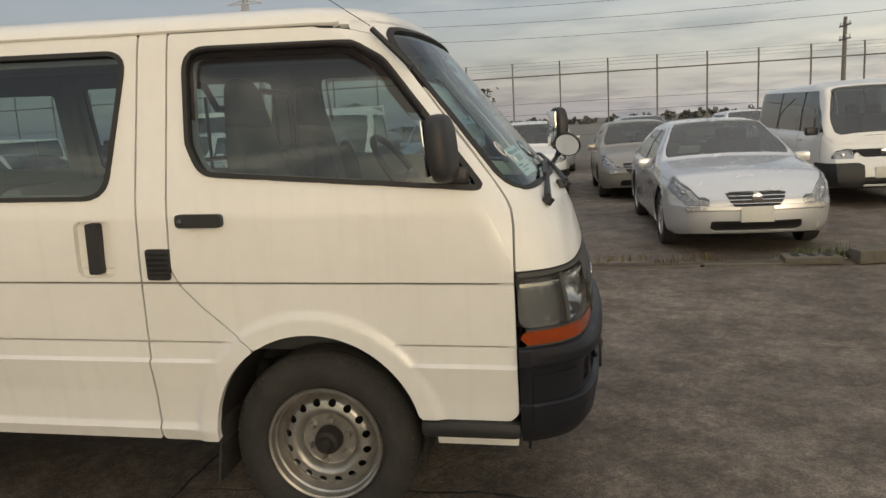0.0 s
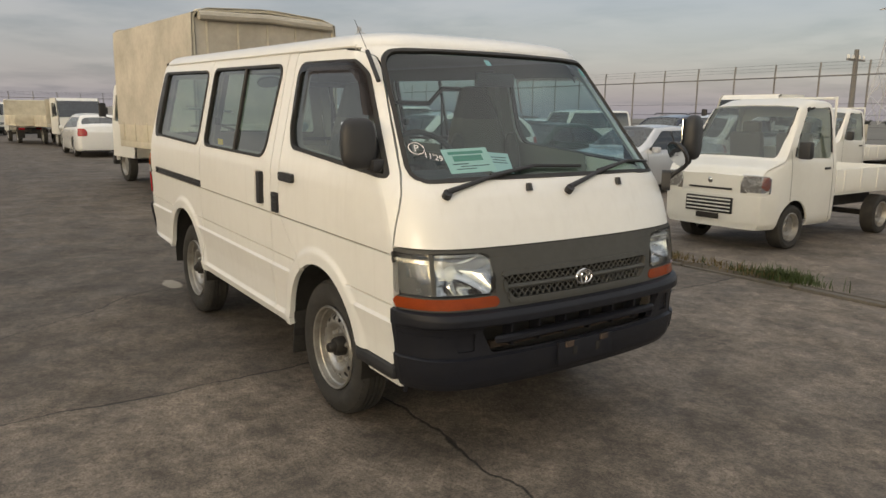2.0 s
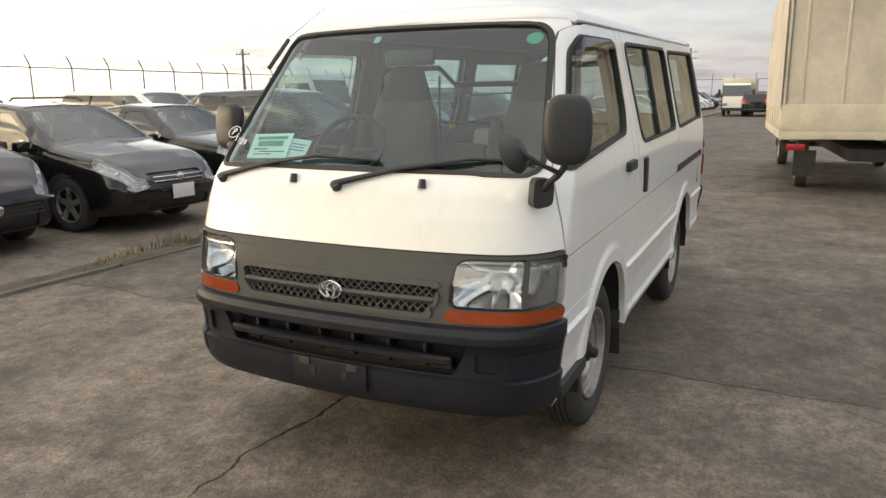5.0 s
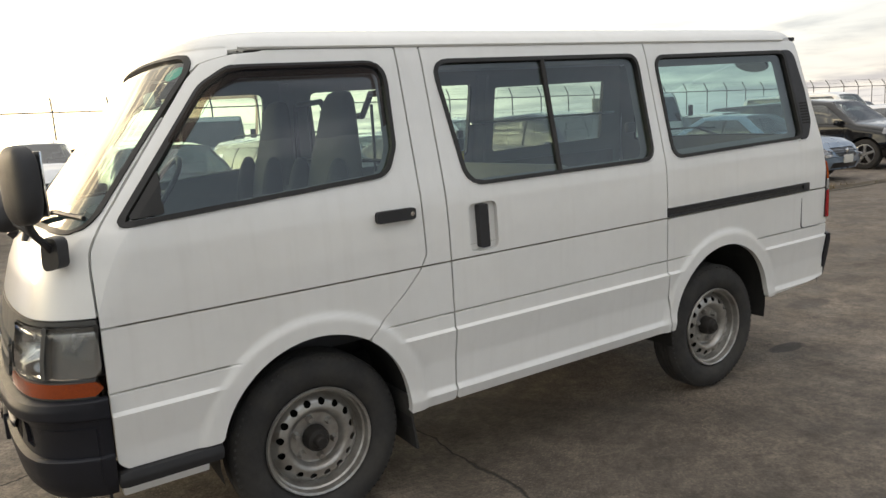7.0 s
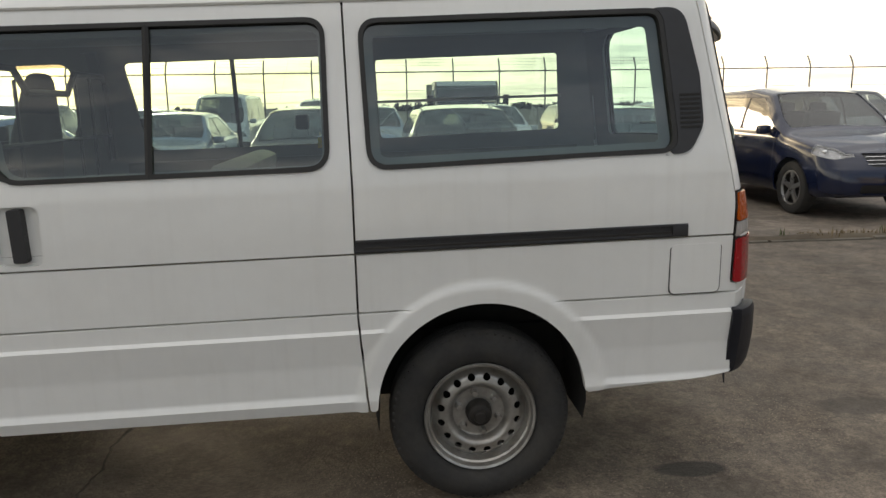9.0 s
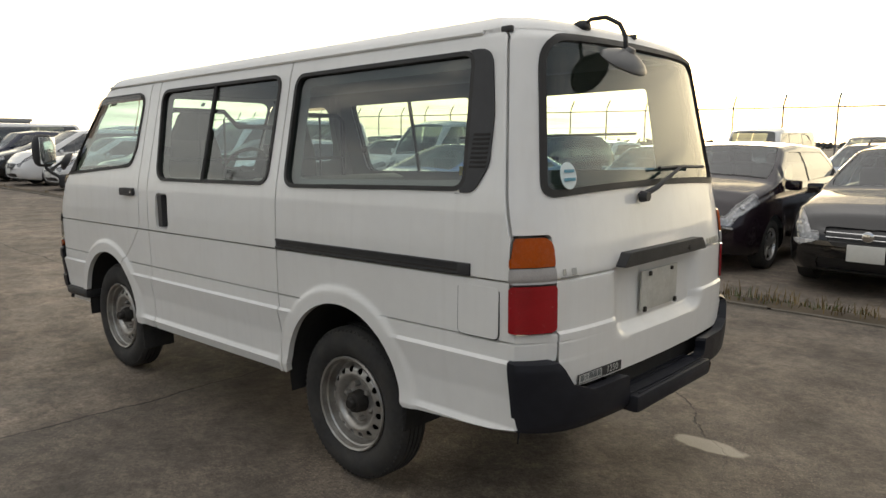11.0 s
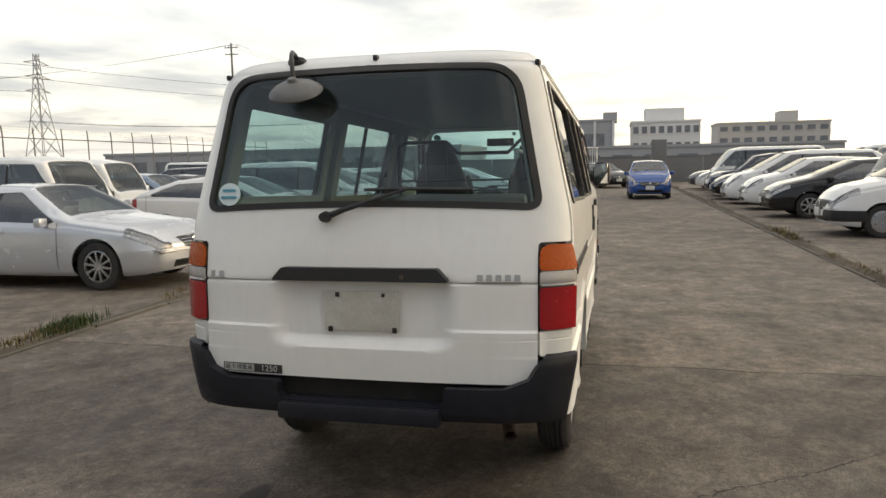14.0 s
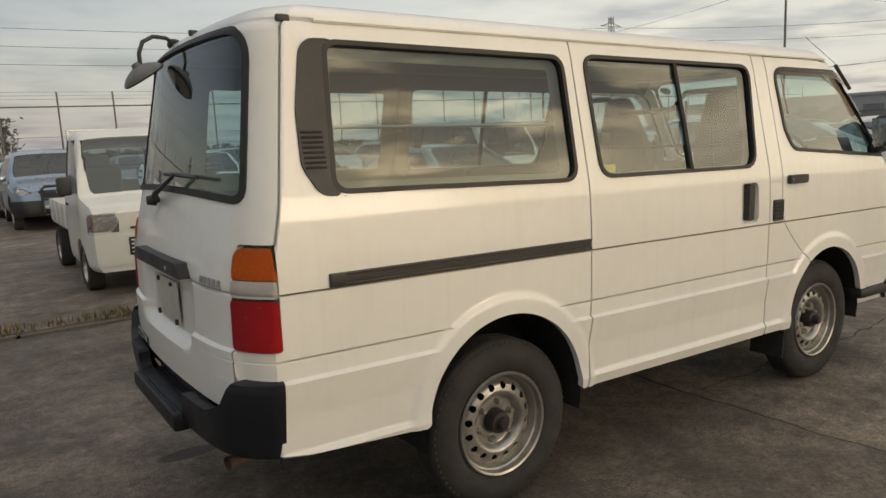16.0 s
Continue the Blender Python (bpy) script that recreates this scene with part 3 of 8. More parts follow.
def van_front(z):
    return bow(z) - 0.15 + np.interp(z, [0.33, 0.765, 0.90, 1.04, 1.16, 1.26, 1.315, 1.335, 1.60, 1.90, 1.948], [2.41, 2.405, 2.392, 2.362, 2.322, 2.275, 2.235, 2.212, 2.005, 1.765, 1.715])


def van_rear(z):
    return np.interp(z, [0.33, 0.80, 1.0, 1.12, 1.30, 1.92, 1.948], [-2.45, -2.452, -2.445, -2.425, -2.385, -2.275, -2.25])


def van_grid():
    nf, ns, nr = 44, 290, 40
    zs = np.unique(np.round(np.concatenate([np.linspace(0.33, 1.948, 112), [0.352, 0.400, 0.424, 0.793, 0.803, 0.992, 0.997, 1.002, 1.006, 0.682, 0.694, 0.757, 0.762, 0.767]]), 4))
    roof = [(0.008, 0.018), (0.022, 0.036), (0.05, 0.056), (0.10, 0.072), (0.18, 0.085), (0.28, 0.092), (0.42, 0.098), (0.56, 0.102), (0.71, 0.103)]
    rows = [(z, 0.0, z) for z in zs] + [(1.948, d, 1.948 + h) for d, h in roof]
    P = np.zeros((nf + ns + nr, len(rows), 3))
    uf = np.sin(np.linspace(0, 1, nf) * np.pi / 2) ** 0.9
    ur = np.sin(np.linspace(1, 0, nr) * np.pi / 2) ** 0.9
    for j, (zr, d, z) in enumerate(rows):
        w, xf, xr = float(van_width(zr)) - d, float(van_front(zr)) - d * 1.15, float(van_rear(zr)) + d * 1.15
        drop = lambda u: float(bow(zr)) * u ** 2.2 + 0.165 * u ** 12
        P[:nf, j, 0], P[:nf, j, 1] = xf - drop(uf), uf * w
        xs = np.linspace(xf - 0.315, xr + 0.15, ns + 2)[1:-1]
        P[nf:nf + ns, j, 0], P[nf:nf + ns, j, 1] = xs, w
        P[nf + ns:, j, 0], P[nf + ns:, j, 1] = xr + 0.05 * ur ** 2 + 0.10 * ur ** 10, ur * w
        P[:, j, 2] = z
    X, Z = P[:, :, 0], P[:, :, 2]
    # flared wheel arches
    for cx, cz, r in (ARCH_F, ARCH_R):
        dist = np.hypot(X - cx, Z - cz)
        flare = 0.013 * step(-dist, -(r + 0.094), -(r + 0.062)) * (Z < 1.0)
        smooth = 0.010 + np.interp(Z, [0.33, 0.352, 0.40, 0.45, 0.55, 0.68, 0.98, 1.10], [0.80, 0.834, 0.843, 0.836, 0.839, 0.846, 0.852, 0.853])
        near = step(-dist, -(r + 0.110), -(r + 0.062)) * (Z < 1.0) * (P[:, :, 1] > 0.75)
        P[:, :, 1] += near * (smooth - P[:, :, 1])
        P[:, :, 1] += np.where(P[:, :, 1] > 0.7, flare, 0)
    # the tailgate: pocket for the plate, lip below it, a pressed line
    rear = (np.arange(nf + ns + nr) >= nf + ns)[:, None]
    pocket = sd_poly(rounded([(-0.36, 0.735), (0.36, 0.735), (0.375, 1.02), (-0.375, 1.02)], 0.05), P[:, :, 1], Z)
    lip = step(-Z, -0.804, -0.792) * step(pocket, 0.0, 0.03)
    P[:, :, 0] += rear * (0.032 * step(-pocket, -0.02, 0.025) - 0.015 * lip * (Z < 0.9) * (P[:, :, 1] < 0.745) + 0.010 * np.exp(-((Z - 1.0) / 0.005) ** 2) * step(pocket, 0, 0.02))
    return P, nf, ns, nr, len(zs)


VP, NF, NS, NR, NZ = van_grid()
VX, VY, VZ = VP[:, :, 0], VP[:, :, 1], VP[:, :, 2]
COL = np.arange(NF + NS + NR)[:, None] + 0 * VX
ROW = np.arange(VX.shape[1])[None, :] + 0 * VX
UF = np.where(COL < NF, VY / np.maximum(van_width(np.minimum(VZ, 1.948)), 1e-3), 1.0)
ON_SIDE = np.where(COL < NF, (0.80 - UF) * 0.3, -0.1)
ON_SIDE = np.where(COL >= NF + NS + 14, 0.1, ON_SIDE)
ON_FRONT = np.where(COL < NF + 42, -0.1, 0.1)
ON_REAR = np.where(COL > NF + NS - 17, -0.1, 0.1)
WALLS = (ROW - (NZ - 1) - 0.5) * 0.02
ARCHES = np.maximum(ARCH_F[2] - np.hypot(VX - ARCH_F[0], VZ - ARCH_F[1]), ARCH_R[2] - np.hypot(VX - ARCH_R[0], VZ - ARCH_R[1]))
GAP = 0.0042
RECESS = sd_poly(rounded([(0.354, 1.018), (0.512, 1.018), (0.512, 1.238), (0.354, 1.238)], 0.035), VX, VZ)

door_back = np.interp(VZ, [0.60, 0.755, 0.90, 0.985, 1.05, 1.24, 1.95], [1.19, 1.02, 0.855, 0.776, 0.741, 0.748, 0.757])
door_front = np.interp(VZ, [0.3, 1.20, 1.26, 1.30, 1.36, 1.84, 1.89, 1.915, 1.95], [2.05, 2.05, 2.043, 2.025, 1.985, 1.628, 1.575, 1.50, 1.2])
slide_front = np.interp(VZ, [0.33, 0.42, 0.72, 1.0, 1.25, 1.95], [0.616, 0.614, 0.610, 0.616, 0.622, 0.636])
slide_back = np.interp(VZ, [0.33, 0.42, 0.75, 1.25, 1.95], [-0.82, -0.81, -0.785, -0.782, -0.762])
F_WIN = sd_poly(rounded([(1.950, 1.335), (1.590, 1.806), (1.48, 1.872), (0.822, 1.874), (0.836, 1.52), (0.890, 1.405)], [0.015, 0.16, 0.12, 0.09, 0.10, 0.09]), VX, VZ)
S_WIN = sd_poly(rounded([(0.586, 1.873), (-0.690, 1.875), (-0.697, 1.324), (0.500, 1.322)], [0.07, 0.07, 0.08, 0.11]), VX, VZ)
Q_WIN = sd_poly(rounded([(-0.824, 1.866), (-1.985, 1.872), (-2.035, 1.336), (-0.848, 1.318)], [0.07, 0.06, 0.06, 0.08]), VX, VZ)
Q_VENT = sd_poly(rounded([(-1.90, 1.878), (-2.075, 1.880), (-2.132, 1.62), (-2.142, 1.43), (-2.085, 1.326), (-1.98, 1.320)], [0.0, 0.08, 0.15, 0.10, 0.07, 0.0]), VX, VZ)
WS = sd_poly(rounded([(-0.772, 1.322), (0.772, 1.322), (0.655, 1.922), (-0.655, 1.922)], [0.06, 0.06, 0.10, 0.10]), VY, VZ - 0.012 * (1 - (VY / 0.75) ** 2))
R_WIN = sd_poly(rounded([(-0.738, 1.312), (0.738, 1.312), (0.632, 1.918), (-0.632, 1.918)], [0.05, 0.05, 0.15, 0.15]), VY, VZ - 0.022 * (1 - (VY / 0.75) ** 2))
HATCH_LOW = sd_poly(rounded([(-0.732, 0.567), (0.732, 0.567), (0.732, 1.4), (-0.732, 1.4)], [0.10, 0.10, 0, 0]), VY, VZ)
HATCH = np.maximum(np.minimum(HATCH_LOW, np.maximum(1.168 - VZ, VX - (van_rear(VZ) + 0.142))), np.where(COL > NF + NS - 28, -0.5, 0.5))
TAIL = np.maximum(np.maximum(np.abs(VZ - 0.983) - 0.183, 0.737 - VY), np.maximum(VX + 2.275, ON_REAR))
MASK_SIDE = np.maximum(ON_SIDE, WALLS)


def ring(S, inner, outer):
    return np.maximum(S - outer, -S - inner)


def cut(*s):
    return functools.reduce(np.maximum, s)


def both(name, S, material, label="", thick=0.03, off=0.0, parents=(None, None)):
    """The same panel on the left and the right side."""
    return [vp(name, shell(VP, S, thick, off, mirror=m), material, parents[m] if parents[m] else None, label) for m in (False, True)]


def whole(name, S, material, label="", thick=0.03, off=0.0, parent=None):
    g = shell(VP, S, thick, off)
    shell(VP, S, thick, off, mirror=True, out=g)
    # weld the seam on the centre line
    bm = bmesh.new()
    me = bpy.data.meshes.new("tmp")
    me.from_pydata(g.v, [], g.f)
    bm.from_mesh(me)
    bmesh.ops.remove_doubles(bm, verts=[v for v in bm.verts if abs(v.co.y) < 1e-5], dist=1e-5)
    bm.verts.index_update()
    g = Geo().add([v.co[:] for v in bm.verts], [[v.index for v in f.verts] for f in bm.faces])
    bm.free()
    bpy.data.meshes.remove(me)
    return vp(name, g, material, parent, label)


S_DOOR = cut(door_back - VX + GAP, VX - door_front + GAP, 0.475 - VZ, ARCHES, MASK_SIDE, -F_WIN, VZ - 1.935)
S_PILLAR = cut(slide_front - VX + GAP, VX - door_back + GAP, 0.352 - VZ, ARCHES, MASK_SIDE)
S_SLIDE = cut(slide_back - VX + GAP, VX - slide_front + GAP, 0.352 - VZ, ARCHES, MASK_SIDE, -S_WIN, VZ - 1.940, -RECESS)
sill_rear = np.interp(VX, [-2.35, -2.2, -1.68, -0.8], [0.425, 0.405, 0.375, 0.352])
S_QUARTER = cut(VX - slide_back + GAP, -HATCH + GAP, sill_rear - VZ, ARCHES, WALLS, -Q_WIN, np.where(COL > NF + 57, -0.1, 0.1), -(TAIL - 0.002))
S_QUARTER = np.maximum(S_QUARTER, np.where((COL > NF + NS + 6), 0.69 - VZ, -0.5))
S_NOSE = cut(1.042 - VZ, np.maximum(ON_FRONT, WALLS), door_front - VX + GAP, -WS)
S_NOSE = np.where((COL < NF) & (UF < 0.80), cut(1.042 - VZ, WALLS, -WS), S_NOSE)
S_NOSE = np.maximum(S_NOSE, np.where((VZ > 1.3) & (VX < 1.46), 0.05, -0.5))
S_FRAME = cut(0.757 - VZ, VZ - 1.036, ON_FRONT, np.where((COL < NF) & (UF < 0.80), -0.5, 2.05 - VX + GAP))
S_HATCH = cut(HATCH + GAP, -R_WIN, WALLS)

doors = both("front_door", S_DOOR, VAN_WHITE)
both("door_pillar", S_PILLAR, VAN_WHITE)
slides = both("sliding_door", S_SLIDE, VAN_WHITE)
quarters = both("rear_quarter_panel", S_QUARTER, VAN_WHITE)
nose = whole("nose_panel", S_NOSE, VAN_WHITE)
hatch = whole("tailgate", S_HATCH, VAN_WHITE)
whole("roof", (NZ - 1.6 - ROW) * 0.02, VAN_WHITE, thick=0.02)
both("handle_recess", cut(RECESS - 0.02, MASK_SIDE), VAN_WHITE, thick=0.0, off=-0.024, parents=slides)
# strips darken the pressed lines: dirt plus the groove's shade, put into colour
GROOVE = mat("dirty_shaded_groove", (0.34, 0.315, 0.265), 0.8, var=0.2, scale=20)
GROOVE2 = mat("pale_groove", (0.54, 0.52, 0.47), 0.7, var=0.2, scale=20)
both("pressed_line", cut(np.abs(VZ - 0.997) - 0.0032, MASK_SIDE, np.maximum(VX - 2.045, -2.28 - VX), -HATCH, -(TAIL - 0.004)), GROOVE, thick=0.0, off=0.002)
both("pressed_line", cut(np.abs(VZ - 0.762) - 0.0022, MASK_SIDE, ARCHES + 0.10, np.maximum(VX - 2.045, -2.28 - VX)), GROOVE2, thick=0.0, off=0.002)
both("pressed_line", cut(np.abs(VZ - 1.0) - 0.003, 0.40 - VY, VY - 0.745, np.where(COL >= NF + NS, -0.5, 0.5)), GROOVE2, thick=0.0, off=0.002, parents=(hatch, hatch))
# roof gutters
for sy in (1, -1):
    i0, i1 = NF - 6, NF + NS - 2
    pts = [(VP[i, NZ - 1, 0], sy * (VP[i, NZ - 1, 1] + 0.007), 1.946) for i in range(i0, i1, 6)]
    vp("gutter", Geo().tube(pts, 0.009, 6), VAN_WHITE)
    vp("gutter_seal", Geo().tube([(x, y - sy * 0.012, z - 0.012) for x, y, z in pts], 0.006, 6), GASKET)
    vp("gutter_cap", Geo().box((-2.115, sy * 0.707, 1.948), (0.05, 0.022, 0.026), r=0.008), PLASTIC)

# windows: gasket, glass
for k, (S, name) in enumerate(((F_WIN, "front"), (S_WIN, "slide"), (Q_WIN, "quarter"))):
    hold = {"front": doors, "slide": slides, "quarter": quarters}[name]
    both("window_gasket", cut(ring(S, 0.012, 0.007), MASK_SIDE), GASKET, thick=0.030, off=0.007, parents=hold)
    both("window_pane", cut(S + 0.011, MASK_SIDE), PANE_SIDE, "clear window glass", thick=0.0, off=-0.010, parents=hold)
both("door_visor", cut(ring(F_WIN, 0.048, -0.006), 1.60 - VZ, 0.86 - VX, MASK_SIDE), glass("smoked_visor", (0.42, 0.32, 0.27), 1.2), "smoked rain visor", thick=0.0, off=0.016, parents=doors)
both("mirror_corner", cut(F_WIN + 0.018, 1.79 - VX, VZ - 1.62, MASK_SIDE), GASKET, thick=0.01, off=0.004, parents=doors)
both("quarter_vent", cut(Q_VENT, -(Q_WIN - 0.008), MASK_SIDE), PLASTIC, "black cabin air vent", thick=0.02, off=0.008, parents=quarters)
for sy, q in ((1, quarters[0]), (-1, quarters[1])):
    for k in range(8):
        zz_ = 1.425 + 0.0175 * k
        vp("vent_louvre", Geo().box((-2.088, sy * (float(van_width(zz_)) + 0.0075), zz_), (0.080, 0.006, 0.0085), rot=(sy * 12, 0, 0)), UNDER, q)
whole("windscreen_gasket", cut(ring(WS, 0.010, 0.006), ON_FRONT), GASKET, thick=0.02, off=0.006)
whole("windscreen", cut(WS + 0.009, ON_FRONT), PANE, "clear windscreen", thick=0.0, off=-0.006)
whole("tailgate_gasket", cut(ring(R_WIN, 0.019, 0.009), ON_REAR), GASKET, thick=0.02, off=0.006, parent=hatch)
whole("tailgate_window", cut(R_WIN + 0.018, ON_REAR), PANE, "clear rear window", thick=0.0, off=-0.006, parent=hatch)
for sy, q in ((1, slides[0]), (-1, slides[1])):
    pts = [(-0.045 + 0.0 * t, sy * float(van_width(1.32 + 0.55 * t) - 0.004), 1.32 + 0.55 * t) for t in (0, 0.25, 0.5, 0.75, 1)]
    vp("window_divider", Geo().tube(pts, 0.014, 6), GASKET, q)
    for x0 in (0.49, -0.60):
        vp("window_latch", Geo().box((x0, sy * 0.775, 1.50), (0.05, 0.03, 0.055), r=0.01), PLASTIC, q)

# inner lining, headliner
LIN = cut(0.60 - VZ, ARCHES + 0.03, MASK_SIDE, -(F_WIN + 0.02), -(S_WIN + 0.025), -(Q_WIN + 0.045), np.where(VX > 1.52 + 0 * VX, 0.05, -0.5), np.where(VX < -2.22, 0.05, -0.5))
both("side_lining", LIN, LINING, "pale grey moulded side lining", thick=0.0, off=-0.055)
whole("headliner", np.maximum((NZ - 5 - ROW) * 0.02, np.where((COL < NF) | (COL > NF + NS), (NZ + 0.5 - ROW) * 0.02, -0.5)), HEADLINER, "grey headliner", thick=0.0, off=-0.05)
whole("tailgate_lining", cut(0.62 - VZ, np.where(COL > NF + NS + 6, -0.5, 0.5), -(R_WIN + 0.022), WALLS), LINING, thick=0.0, off=-0.05)

# door handles, sliding door rails, air intake, fuel lid
for m, sy in ((0, 1), (1, -1)):
    y = sy * 0.859
    h = Geo().prism(rounded([(0.792, 1.212), (0.976, 1.212), (0.976, 1.262), (0.792, 1.262)], 0.018), y, y + sy * 0.022, lambda u, v, w: (u, w, v))
    handle = vp("door_handle", h, PLASTIC, doors[m], "black pull handle")
    vp("keyhole", Geo().lathe([(0.0, 0.002), (0.010, 0.002), (0.010, -0.004)], 12, (0.810, y + sy * 0.022, 1.237), side=sy), CHROME, handle)
    g = Geo().prism(rounded([(0.406, 1.032), (0.456, 1.032), (0.462, 1.230), (0.412, 1.230)], 0.012), y - sy * 0.022, y + sy * 0.012, lambda u, v, w: (u, w, v))
    vp("slide_handle", g, PLASTIC, slides[m], "black upright pull handle")
    rail = Geo()
    rail.box((-1.435, sy * 0.8615, 1.046), (1.30, 0.016, 0.012), r=0.003).box((-1.435, sy * 0.8615, 1.008), (1.30, 0.016, 0.012), r=0.003).box((-2.053, sy * 0.863, 1.027), (0.064, 0.02, 0.05), r=0.006).box((-1.435, sy * 0.8575, 1.027), (1.30, 0.010, 0.03))
    vp("door_rail", rail, PLASTIC, label="black sliding door rail")
    vp("rail_track", Geo().box((-1.435, sy * 0.8645, 1.018), (1.23, 0.006, 0.010), r=0.002), HUB)
air = Geo().prism(rounded([(0.648, 1.01), (0.742, 1.01), (0.748, 1.13), (0.648, 1.13)], 0.014), -0.856, -0.870, lambda u, v, w: (u, w, v))
intake = vp("air_intake", air, PLASTIC, label="black louvred air intake")
for k in range(5):
    vp("louvre", Geo().box((0.696, -0.8715, 1.030 + 0.02 * k), (0.082, 0.006, 0.009), rot=(25, 0, 0)), PLASTIC, intake)
lid = Geo().prism(rounded([(-2.226, 0.768), (-2.023, 0.768), (-2.023, 0.968), (-2.226, 0.968)], 0.025), 0.8575, 0.8635, lambda u, v, w: (u, w, v))
vp("fuel_lid", lid, VAN_WHITE)
lidgap = Geo().prism(rounded([(-2.230, 0.764), (-2.019, 0.764), (-2.019, 0.972), (-2.230, 0.972)], 0.027), 0.856, 0.8612, lambda u, v, w: (u, w, v))
vp("fuel_lid_gap", lidgap, UNDER)

def on_front(y, z, off=0.0):
    """A point on the van's front, unraked."""
    u = abs(y) / float(van_width(z))
    return Vector((float(van_front(z)) - float(bow(z)) * u ** 2.2 - 0.165 * u ** 12 + off, y, z))



# grey front panel, lamps and grille
YI = np.interp(VZ, [0.77, 0.83, 1.03], [0.475, 0.492, 0.522])
LAMPR = sd_poly(rounded([(0.492, 0.833), (1.2, 0.833), (1.2, 1.021), (0.522, 1.021)], [0.03, 0, 0, 0.06]), VY, VZ)
LAMPR = cut(LAMPR, np.where(COL < NF + 42, 2.056 - VX, 0.5))
INDIC = cut(sd_poly(rounded([(0.478, 0.775), (1.2, 0.775), (1.2, 0.824), (0.492, 0.824)], [0.02, 0, 0, 0.01]), VY, VZ), np.where(COL < NF + 42, 2.056 - VX, 0.5))
GRILLE = sd_poly(rounded([(-0.415, 0.800), (0.415, 0.800), (0.462, 0.912), (-0.462, 0.912)], 0.012), VY, VZ)
GRILLE = np.maximum(GRILLE, np.where(COL < NF, -0.5, 0.5))
front_panel = whole("front_panel", cut(S_FRAME, -LAMPR, -INDIC, -GRILLE), TRIM, "weathered grey plastic front panel", thick=0.03, off=0.006)
for sy in (1, -1):
    bowl = Geo()
    nu, nv = 17, 13
    vs = []
    for a in range(nu):
        for b in range(nv):
            u, v = -1 + 2 * a / (nu - 1), -1 + 2 * b / (nv - 1)
            p = on_front(sy * (0.632 + 0.121 * u), 0.926 + 0.090 * v, -0.010)
            vs.append((p.x - 0.095 * (1 - u * u) * (1 - v * v) ** 0.8, p.y, p.z))
    bowl.add(vs, [(a * nv + b, a * nv + b + 1, (a + 1) * nv + b + 1, (a + 1) * nv + b) for a in range(nu - 1) for b in range(nv - 1)])
    vp("headlamp_reflector", bowl, REFLECTOR, label="silvered headlamp reflector")
    o = on_front(sy * 0.632, 0.926, -0.04)
    vp("bulb", Geo().tube([(o.x - 0.03, o.y, o.z), (o.x + 0.005, o.y, o.z)], [0.011, 0.007], 8), CHROME)
both("headlamp", cut(LAMPR + 0.004, VY - 0.757), LENS, "clear headlamp lens", thick=0.004, off=0.008)
both("headlamp_divider", cut(LAMPR, np.abs(VY - 0.764) - 0.008), TRIM, thick=0.04, off=0.012)
both("corner_lamp_reflector", cut(LAMPR, 0.771 - VY), mat("corner_reflector", (0.40, 0.41, 0.42), 0.22, metal=0.7, var=0.12, bump=0.2, bscale=16), thick=0.0, off=-0.02)
both("corner_lamp", cut(LAMPR + 0.004, 0.770 - VY), LENS, "clear corner lamp lens", thick=0.004, off=0.008)
both("turn_signal", INDIC, AMBER, "amber turn signal lens", thick=0.02, off=0.012)
both("lamp_rim", cut(ring(LAMPR, 0.006, 0.004), ON_FRONT), GASKET, thick=0.02, off=0.011)
grille_back = whole("grille_back", GRILLE, UNDER, thick=0.0, off=-0.06)
whole("grille_frame", ring(GRILLE, 0.002, 0.020), TRIM, "raised grey grille surround", thick=0.02, off=0.016)


grille = vp("grille", rake(Geo()).tube([on_front(-0.44 + 0.04 * k, 0.857, 0.006) for k in range(23)], 0.012, 6), TRIM, label="grey mesh grille")
grille_geo = Geo()
for zc in (0.829, 0.884):
    for k in range(26):
        y0 = -0.425 + k * 0.034
        for dy in (0.024, -0.024):
            a, b = on_front(max(-0.44, min(0.44, y0 - dy)), zc - 0.025, -0.004), on_front(max(-0.44, min(0.44, y0 + dy)), zc + 0.025, -0.004)
            grille_geo.tube([a, b], 0.0036, 4)
vp("grille_mesh", grille_geo, TRIM, grille)
# emblem: plain rings
emb = Geo()
ex, ez = 2.335, 0.857
for a, b in ((0.050, 0.035), (0.018, 0.033), (0.037, 0.013)):
    emb.tube([(ex + 0.012, a * math.cos(t * math.pi / 12), ez + (0.011 if b < 0.02 else 0) + b * math.sin(t * math.pi / 12)) for t in range(25)], 0.0055, 6, caps=False)
vp("emblem", emb, CHROME, grille, "plain chrome ring emblem")
vp("nose_seam", Geo().tube([on_front(-0.845 + 1.69 * k / 40, 1.039, 0.001) for k in range(41)], 0.0025, 5), GASKET)

# front bumper: its own section swept round the plan of the nose
BZ = [0.385, 0.392, 0.43, 0.50, 0.545, 0.552, 0.600, 0.650, 0.672, 0.690, 0.698, 0.705, 0.735, 0.757, 0.766]
BO = [-0.05, -0.004, 0.020, 0.032, 0.034, 0.012, 0.010, 0.012, 0.016, 0.022, 0.044, 0.050, 0.050, 0.036, 0.0]


